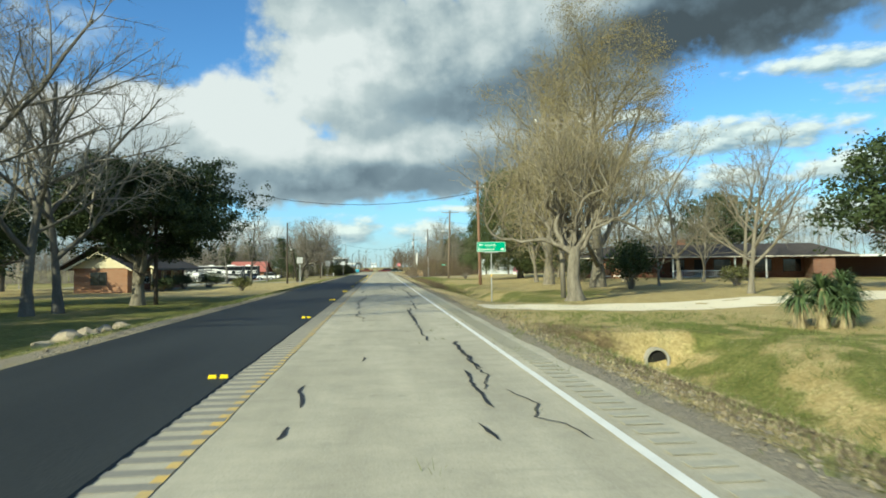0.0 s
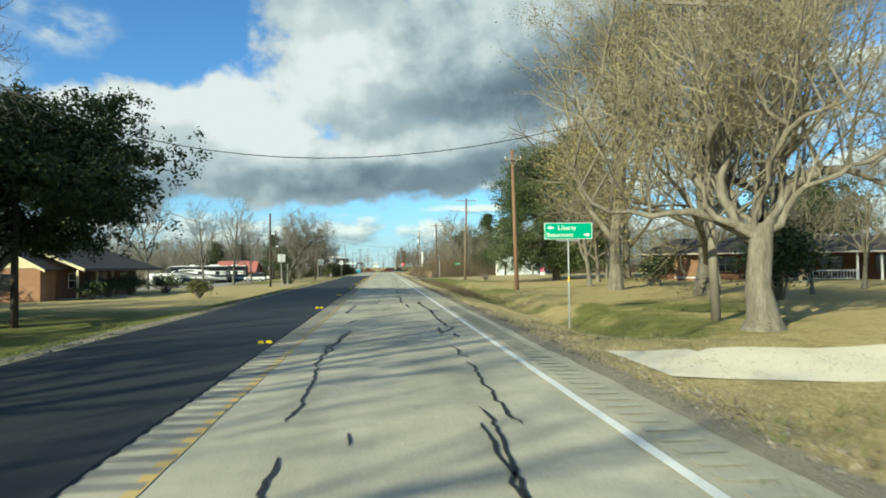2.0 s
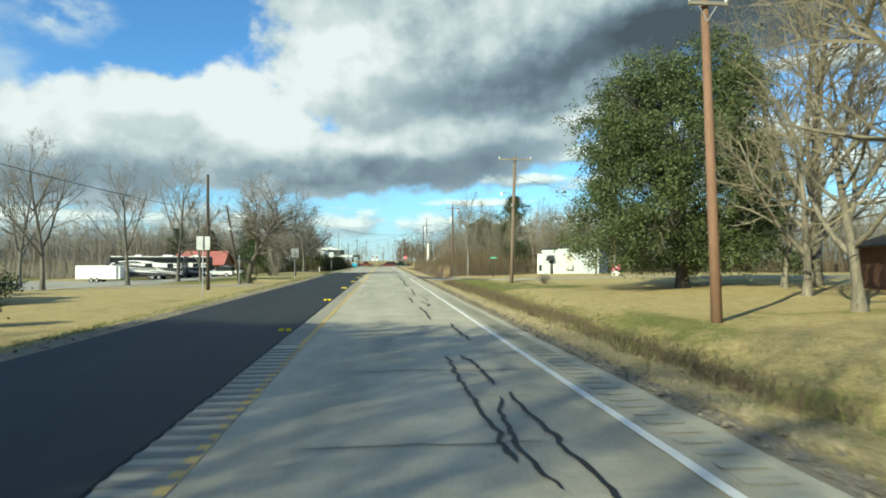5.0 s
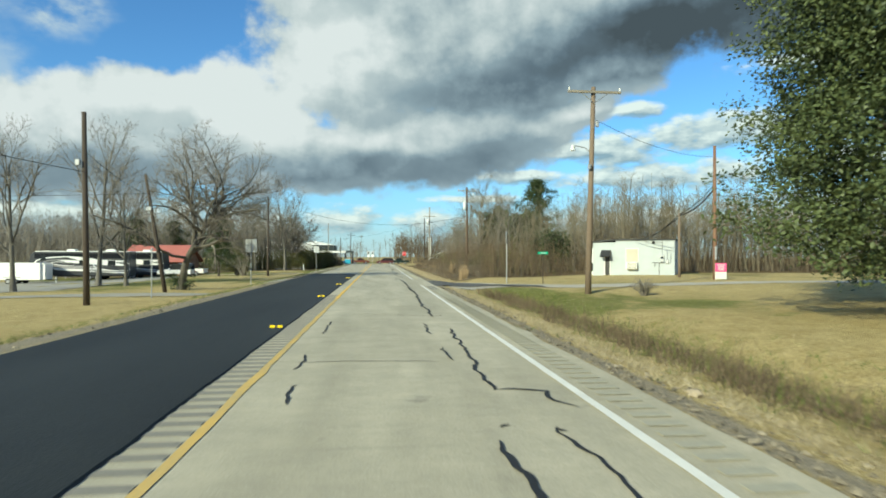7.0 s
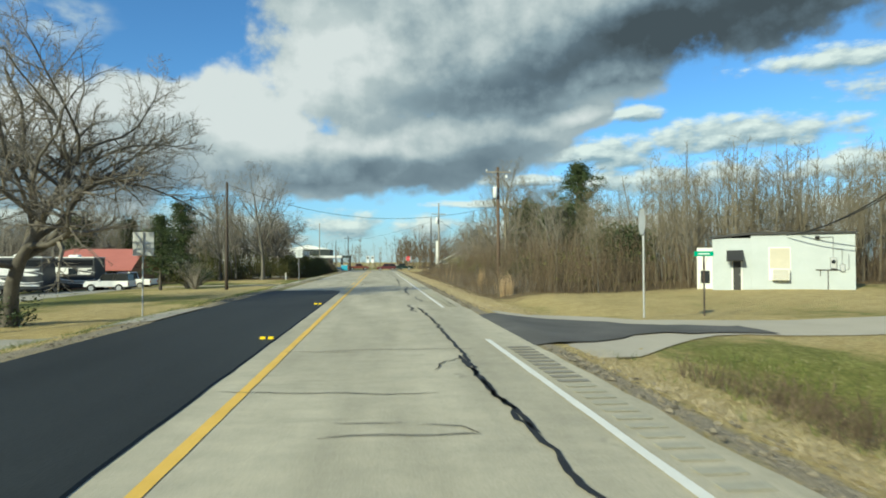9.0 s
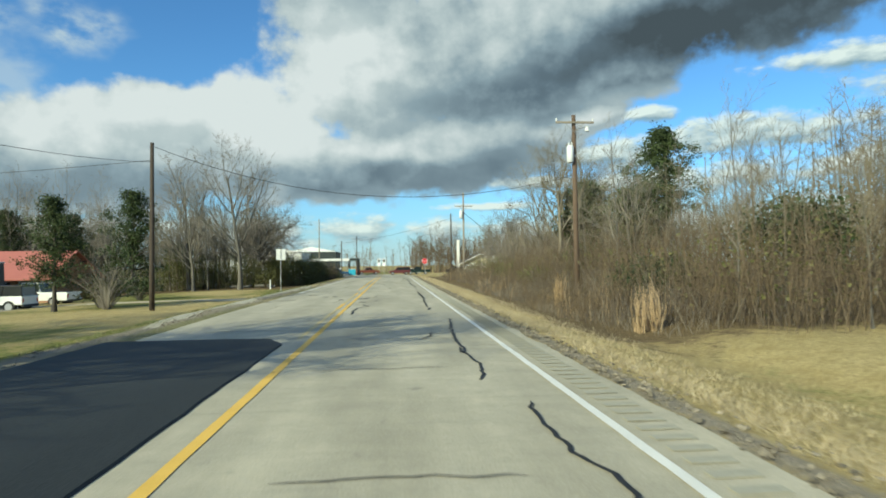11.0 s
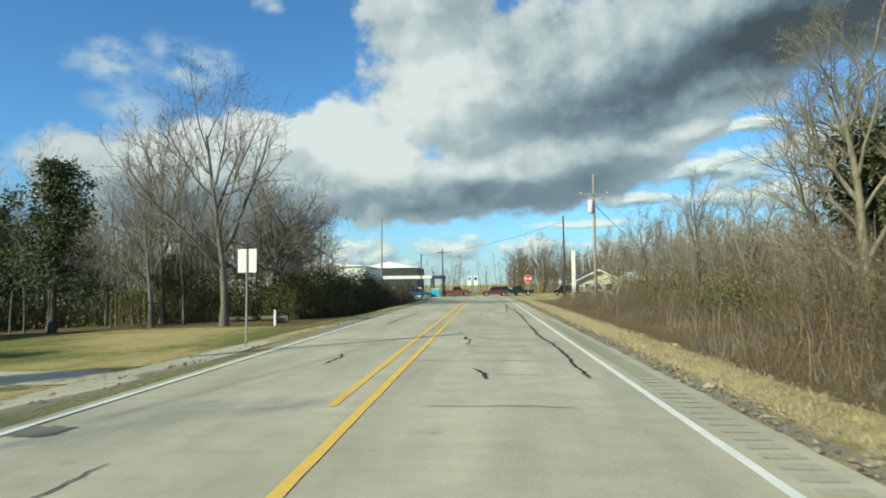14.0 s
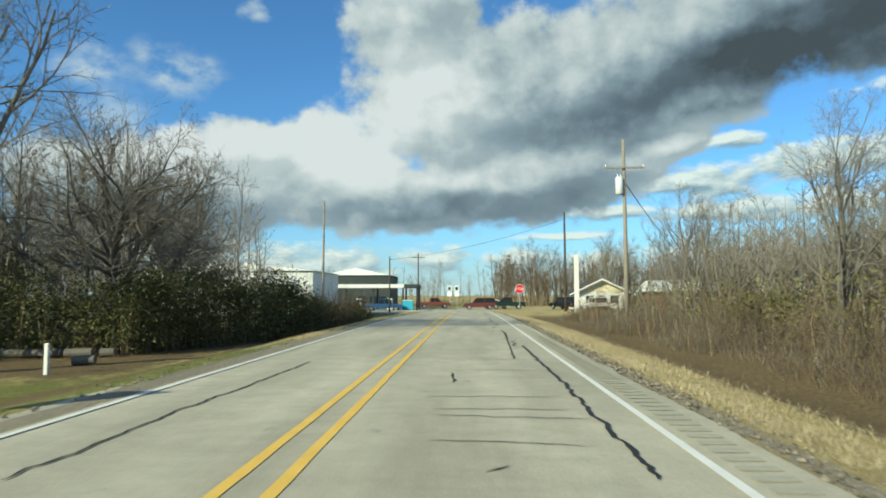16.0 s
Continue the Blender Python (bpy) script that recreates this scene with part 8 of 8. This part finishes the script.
tar_crack(0.06, [(1.28, 42.36), (1.4, 41.92), (1.41, 41.44), (1.24, 41.3), (1.33, 40.93), (1.21, 40.63)])
tar_crack(0.02, [(-0.86, 43.73), (-0.12, 43.76), (0.7, 43.65)])
tar_crack(0.07, [(1.17, 51.95), (1.24, 49.74), (1.28, 48.35)])
tar_crack(0.07, [(0.77, 54.57), (0.74, 51.22), (0.77, 49.56)])
tar_crack(0.08, [(0.82, 69.42), (0.84, 68.02), (0.83, 66.64)])
tar_crack(0.08, [(1.14, 67.07), (1.24, 66.22), (1.33, 65.58), (1.25, 65.16), (1.27, 64.74)])
tar_crack(0.05, [(1.37, 69.75), (1.47, 68.68), (1.41, 67.54), (1.14, 67.49)])
tar_crack(0.02, [(-1.6, 67.54), (-0.98, 67.56), (-0.05, 67.59)])
tar_crack(0.02, [(-1.56, 66.08), (-1.06, 66.16), (-0.37, 66.15)])
tar_crack(0.06, [(1.28, 77.04), (1.22, 74.15), (1.11, 71.92), (1.13, 71.28), (1.36, 71.32), (1.67, 71.15), (1.6, 70.71), (1.82, 70.45)])
tar_crack(0.05, [(0.86, 74.48), (0.89, 73.23)])
tar_crack(0.05, [(-1.06, 71.71), (-1.08, 71.2), (-1.04, 70.78)])
tar_crack(0.04, [(-1.23, 73.91), (-1.17, 73.31), (-1.22, 72.67)])
tar_crack(0.04, [(-1.21, 78.52), (-1.18, 76.31)])
tar_crack(0.05, [(0.82, 78.14), (0.83, 76.16)])
tar_crack(0.08, [(0.9, 69.8), (0.99, 69.88)])
tar_crack(0.08, [(1.38, 69.75), (1.46, 69.64)])
tar_crack(0.08, [(1.2, 94.28), (1.32, 88.3), (1.21, 86.73), (1.17, 83.86), (1.14, 82.27), (1.23, 81.42), (1.16, 80.75), (1.15, 80.09), (1.17, 79.6)])
tar_crack(0.025, [(-0.86, 80.43), (-0.33, 80.29), (0.56, 79.92), (1.17, 79.7), (1.38, 79.75), (1.35, 79.93)])
tar_crack(0.02, [(-0.95, 86.06), (-0.07, 85.9), (0.86, 85.89)])
tar_crack(0.02, [(0.23, 82.76), (0.45, 82.74), (0.87, 82.49)])
tar_crack(0.02, [(1.09, 82.47), (1.46, 82.43), (1.93, 82.23)])
tar_crack(0.08, [(1.18, 104.52), (1.31, 99.77), (1.28, 96.84), (1.3, 94.85), (1.25, 92.94), (1.21, 91.63), (1.3, 90.78), (1.34, 90.1), (1.33, 89.77)])
tar_crack(0.02, [(-1.93, 91.82), (-1.15, 91.7), (-0.19, 91.54), (0.64, 91.48)])
tar_crack(0.03, [(-0.58, 89.81), (0.09, 89.87), (0.82, 89.82), (0.68, 90.08), (0.3, 90.18)])
tar_crack(0.03, [(-0.47, 90.26), (-0.16, 90.29), (0.18, 90.27)])
tar_crack(0.02, [(-1.66, 94.99), (-1.09, 94.86), (-0.4, 94.78)])
tar_crack(0.03, [(0.71, 93.0), (0.9, 93.71), (1.45, 94.2)])
tar_crack(0.08, [(1.54, 120.89), (1.32, 117.87), (1.23, 116.48), (1.23, 115.59), (1.23, 114.89), (1.23, 114.3)])
tar_crack(0.06, [(0.84, 117.6), (0.77, 116.88), (0.56, 116.45)])
tar_crack(0.02, [(-0.9, 116.6), (0.03, 116.5), (1.2, 116.48)])
tar_crack(0.03, [(1.34, 115.26), (1.61, 115.32), (1.91, 115.25)])
tar_crack(0.09, [(-1.05, 127.55), (-1.11, 127.26), (-0.83, 126.58), (-1.09, 126.0), (-1.22, 125.41), (-1.26, 124.32), (-1.22, 122.8)])
tar_crack(0.08, [(1.36, 136.94), (1.37, 131.43), (1.24, 128.81), (1.24, 126.91), (1.19, 125.77)])
tar_crack(0.09, [(1.27, 125.21), (1.19, 124.21)])
tar_crack(0.05, [(-0.64, 130.53), (-0.71, 129.45)])
tar_crack(0.02, [(-0.03, 125.22), (0.58, 125.18), (1.44, 125.24)])
tar_crack(0.02, [(1.28, 125.58), (1.79, 125.55)])
tar_crack(0.02, [(-3.65, 126.94), (-3.0, 127.04), (-2.32, 127.11)])
tar_crack(0.03, [(-2.2, 130.41), (-2.23, 129.36), (-2.36, 128.78)])
tar_crack(0.03, [(-4.23, 127.27), (-4.14, 126.46), (-4.2, 125.84)])
tar_crack(0.06, [(-0.76, 133.66), (-0.8, 132.76), (-1.06, 132.6), (-1.17, 132.22), (-0.97, 131.61)])
tar_crack(0.09, [(1.35, 137.79), (1.32, 135.86), (1.33, 134.02), (1.39, 132.77), (1.19, 132.5), (1.36, 131.96), (1.36, 131.25)])
tar_crack(0.06, [(1.26, 131.95), (1.77, 131.79), (1.81, 131.33)])
tar_crack(0.02, [(0.72, 132.59), (1.2, 132.55), (1.95, 132.67)])
tar_crack(0.02, [(-0.6, 133.0), (0.15, 132.96), (1.0, 132.87)])
tar_crack(0.02, [(-0.75, 132.25), (-0.32, 131.99), (0.64, 132.01)])
tar_crack(0.03, [(-3.31, 138.76), (-3.29, 136.86), (-3.39, 135.67)])
tar_crack(0.1, [(-0.33, 144.56), (-0.14, 143.93), (-0.19, 143.37)])
tar_crack(0.02, [(-0.14, 143.88), (0.54, 143.81), (1.11, 143.65)])
tar_crack(0.08, [(1.47, 149.7), (1.52, 146.57), (1.46, 145.08), (1.49, 143.41)])
tar_crack(0.04, [(-5.92, 145.56), (-5.49, 146.28), (-5.0, 147.21), (-3.93, 148.41), (-2.15, 149.78)])
tar_crack(0.05, [(-3.18, 145.13), (-3.13, 146.12), (-3.21, 146.95)])
tar_crack(0.02, [(-1.52, 145.73), (-0.1, 145.73), (1.08, 145.63)])
tar_crack(0.02, [(-0.58, 147.11), (0.91, 147.0)])
tar_crack(0.04, [(-0.68, 151.06), (-0.52, 149.73), (-0.63, 148.99), (-0.28, 148.33), (1.08, 148.43)])
tar_crack(0.1, [(-0.68, 151.15), (-0.72, 150.24)])
tar_crack(0.04, [(-0.92, 150.02), (-0.84, 150.2), (0.7, 150.29), (1.51, 150.22)])
tar_crack(0.09, [(1.38, 155.9), (1.41, 153.99), (1.36, 152.11), (1.38, 150.87), (1.4, 150.35), (1.46, 149.76)])
tar_crack(0.04, [(-4.37, 150.17), (-3.74, 150.25), (-3.1, 150.38)])
tar_crack(0.03, [(-1.03, 153.29), (-0.91, 152.86), (-0.95, 152.29)])
tar_crack(0.02, [(-2.79, 153.65), (-1.24, 153.72), (1.79, 153.48)])
tar_crack(0.02, [(-0.72, 152.02), (0.57, 152.11), (1.89, 151.7)])
tar_crack(0.08, [(1.46, 170.3), (1.46, 165.4), (1.49, 162.45), (1.43, 159.96), (1.44, 158.44), (1.43, 157.09)])
tar_crack(0.05, [(1.22, 174.57), (0.94, 166.57)])
tar_crack(0.05, [(-3.88, 156.87), (-3.86, 158.21), (-3.88, 159.98), (-3.78, 161.67), (-3.68, 165.83)])
tar_crack(0.05, [(-0.44, 163.9), (-0.37, 162.53)])
tar_crack(0.03, [(-0.57, 159.71), (0.71, 159.58), (1.38, 159.53)])
tar_crack(0.02, [(-0.55, 158.37), (0.29, 158.33), (1.05, 158.19)])
tar_crack(0.06, [(0.07, 157.23), (0.23, 157.46)])
tar_crack(0.06, [(0.94, 49.0), (0.88, 49.68), (0.86, 50.35), (0.94, 51.03), (1.06, 51.71)])
tar_crack(0.02, [(-0.87, 50), (0.3, 50.05), (1.08, 50)])
tar_crack(0.08, [(1.13, 52.3), (1.11, 52.88), (1.1, 53.46), (1.1, 54.04), (0.96, 54.62)])
tar_crack(0.02, [(-0.61, 53.3), (0.3, 53.35), (1.76, 53.3)])
tar_crack(0.08, [(1.37, 56.36), (1.38, 57.14), (1.35, 57.92), (1.35, 58.7), (1.35, 59.48)])
tar_crack(0.02, [(-1.07, 57.36), (0.3, 57.41), (1.5, 57.36)])
tar_crack(0.06, [(1.0, 60.31), (0.97, 61.38), (1.01, 62.46), (0.95, 63.53), (0.96, 64.61)])
tar_crack(0.02, [(-0.93, 61.31), (0.3, 61.36), (1.8, 61.31)])
tar_crack(0.02, [(-1.02, 95), (0.3, 95.05), (1.55, 95)])
tar_crack(0.02, [(-0.55, 99.79), (0.3, 99.84), (1.09, 99.79)])
tar_crack(0.08, [(1.06, 102.81), (0.9, 103.58), (0.99, 104.34), (0.91, 105.11), (0.91, 105.88)])
tar_crack(0.06, [(1.49, 107.5), (1.54, 108.31), (1.42, 109.11), (1.39, 109.92), (1.45, 110.73)])
tar_crack(0.02, [(-0.82, 108.5), (0.3, 108.55), (0.96, 108.5)])
tar_crack(0.06, [(1.14, 112.0), (1.25, 112.78), (1.29, 113.55), (1.19, 114.32), (1.16, 115.09)])
tar_crack(0.02, [(-1.13, 113.0), (0.3, 113.05), (0.86, 113.0)])
tar_crack(0.06, [(1.22, 170.0), (1.2, 170.63), (1.3, 171.25), (1.25, 171.88), (1.43, 172.51)])
tar_crack(0.08, [(1.22, 173.3), (1.22, 174.55), (1.28, 175.8), (1.29, 177.05), (1.22, 178.29)])
tar_crack(0.02, [(-0.59, 174.3), (0.3, 174.35), (1.63, 174.3)])
tar_crack(0.06, [(0.99, 179.44), (0.98, 179.97), (0.99, 180.49), (1.14, 181.01), (0.97, 181.54)])
tar_crack(0.08, [(1.35, 182.37), (1.28, 182.96), (1.33, 183.55), (1.29, 184.13), (1.13, 184.72)])
tar_crack(0.02, [(-1.13, 183.37), (0.3, 183.42), (1.67, 183.37)])
tar_crack(0.08, [(1.14, 186.55), (1.17, 187.75), (1.14, 188.94), (1.18, 190.13), (1.11, 191.33)])
tar_crack(0.02, [(-0.99, 187.55), (0.3, 187.6), (1.3, 187.55)])
tar_crack(0.06, [(1.2, 193.09), (1.25, 193.8), (1.31, 194.51), (1.34, 195.22), (1.22, 195.93)])
tar_crack(0.08, [(1.16, 197.4), (1.16, 198.24), (1.25, 199.09), (1.11, 199.94), (1.1, 200.79)])
tar_crack(0.02, [(-0.65, 198.4), (0.3, 198.45), (1.58, 198.4)])
tar_crack(0.08, [(1.36, 202.58), (1.47, 203.49), (1.39, 204.41), (1.52, 205.32), (1.49, 206.23)])
tar_crack(0.06, [(1.22, 207.28), (1.33, 207.84), (1.26, 208.4), (1.38, 208.96), (1.21, 209.52)])
tar_crack(0.08, [(1.48, 210.71), (1.3, 211.21), (1.41, 211.72), (1.37, 212.23), (1.47, 212.74)])
tar_crack(0.02, [(-0.69, 211.71), (0.3, 211.76), (1.66, 211.71)])
tar_crack(0.08, [(1.52, 213.72), (1.42, 214.28), (1.57, 214.83), (1.43, 215.39), (1.5, 215.95)])
tar_crack(0.02, [(-0.59, 214.72), (0.3, 214.77), (1.0, 214.72)])

for y, x0, x1 in ((137.48, -0.3, 0.85), (135.3, 0.02, 1.25), (134.8, 0.35, 1.2), (166.4, -1.0, 1.25), (164.3, -0.85, 1.25), (161.1, -0.75, 1.15), (160.1, -0.6, 1.25), (168.9, -1.0, 1.1), (155.2, -0.5, 1.1), (141.2, -0.9, 1.0), (120.2, -0.6, 1.1), (118.6, -4.4, -2.4), (124.0, -4.6, -2.9), (73.2, -1.3, 0.7), (63.4, -0.8, 1.2), (29.0, -0.6, 0.9), (15.5, -0.9, 1.0)):
    tar_crack(0.02, [(x0, y), ((x0 + x1) / 2, y + 0.06), (x1, y - 0.03)])


def worn_patch(x, y, a, b):
    """A ragged, roughly square dark scuff on the pale road."""
    ps, n_ = Shape(), 28
    for k_ in range(n_):
        t = 2 * math.pi * k_ / n_
        c_, s_ = math.cos(t), math.sin(t)
        r_ = (abs(c_) ** 5 + abs(s_) ** 5) ** -0.2 * (0.9 + 0.45 * noise.noise((x + c_ * 1.6, y + s_ * 1.6, k_ * 0.9)))
        ps.v.append((x + a * r_ * c_, y + b * r_ * s_, 0.005))
    ps.v.append((x, y, 0.005))
    ps.f = [(k_, (k_ + 1) % n_, n_) for k_ in range(n_)]
    single("road_patch", ps, M_PATCH, "dark worn patch on the pale road", "road patch", "worn road patches", "structure")


for x, y, a, b in ((-5.1, 137.8, 0.42, 0.22), (-4.0, 135.65, 0.24, 0.26), (-3.15, 133.7, 0.13, 0.3), (-2.75, 133.9, 0.13, 0.25), (-5.15, 135.5, 0.22, 0.35), (-4.95, 136.3, 0.25, 0.2), (-4.75, 139.85, 0.3, 0.25), (-1.3, 131.6, 0.2, 0.35), (-1.2, 129.1, 0.16, 0.28), (-2.2, 131.0, 0.12, 0.3), (-4.6, 131.0, 0.5, 0.16), (-5.3, 130.2, 0.35, 0.14)):
    worn_patch(x, y, a, b)
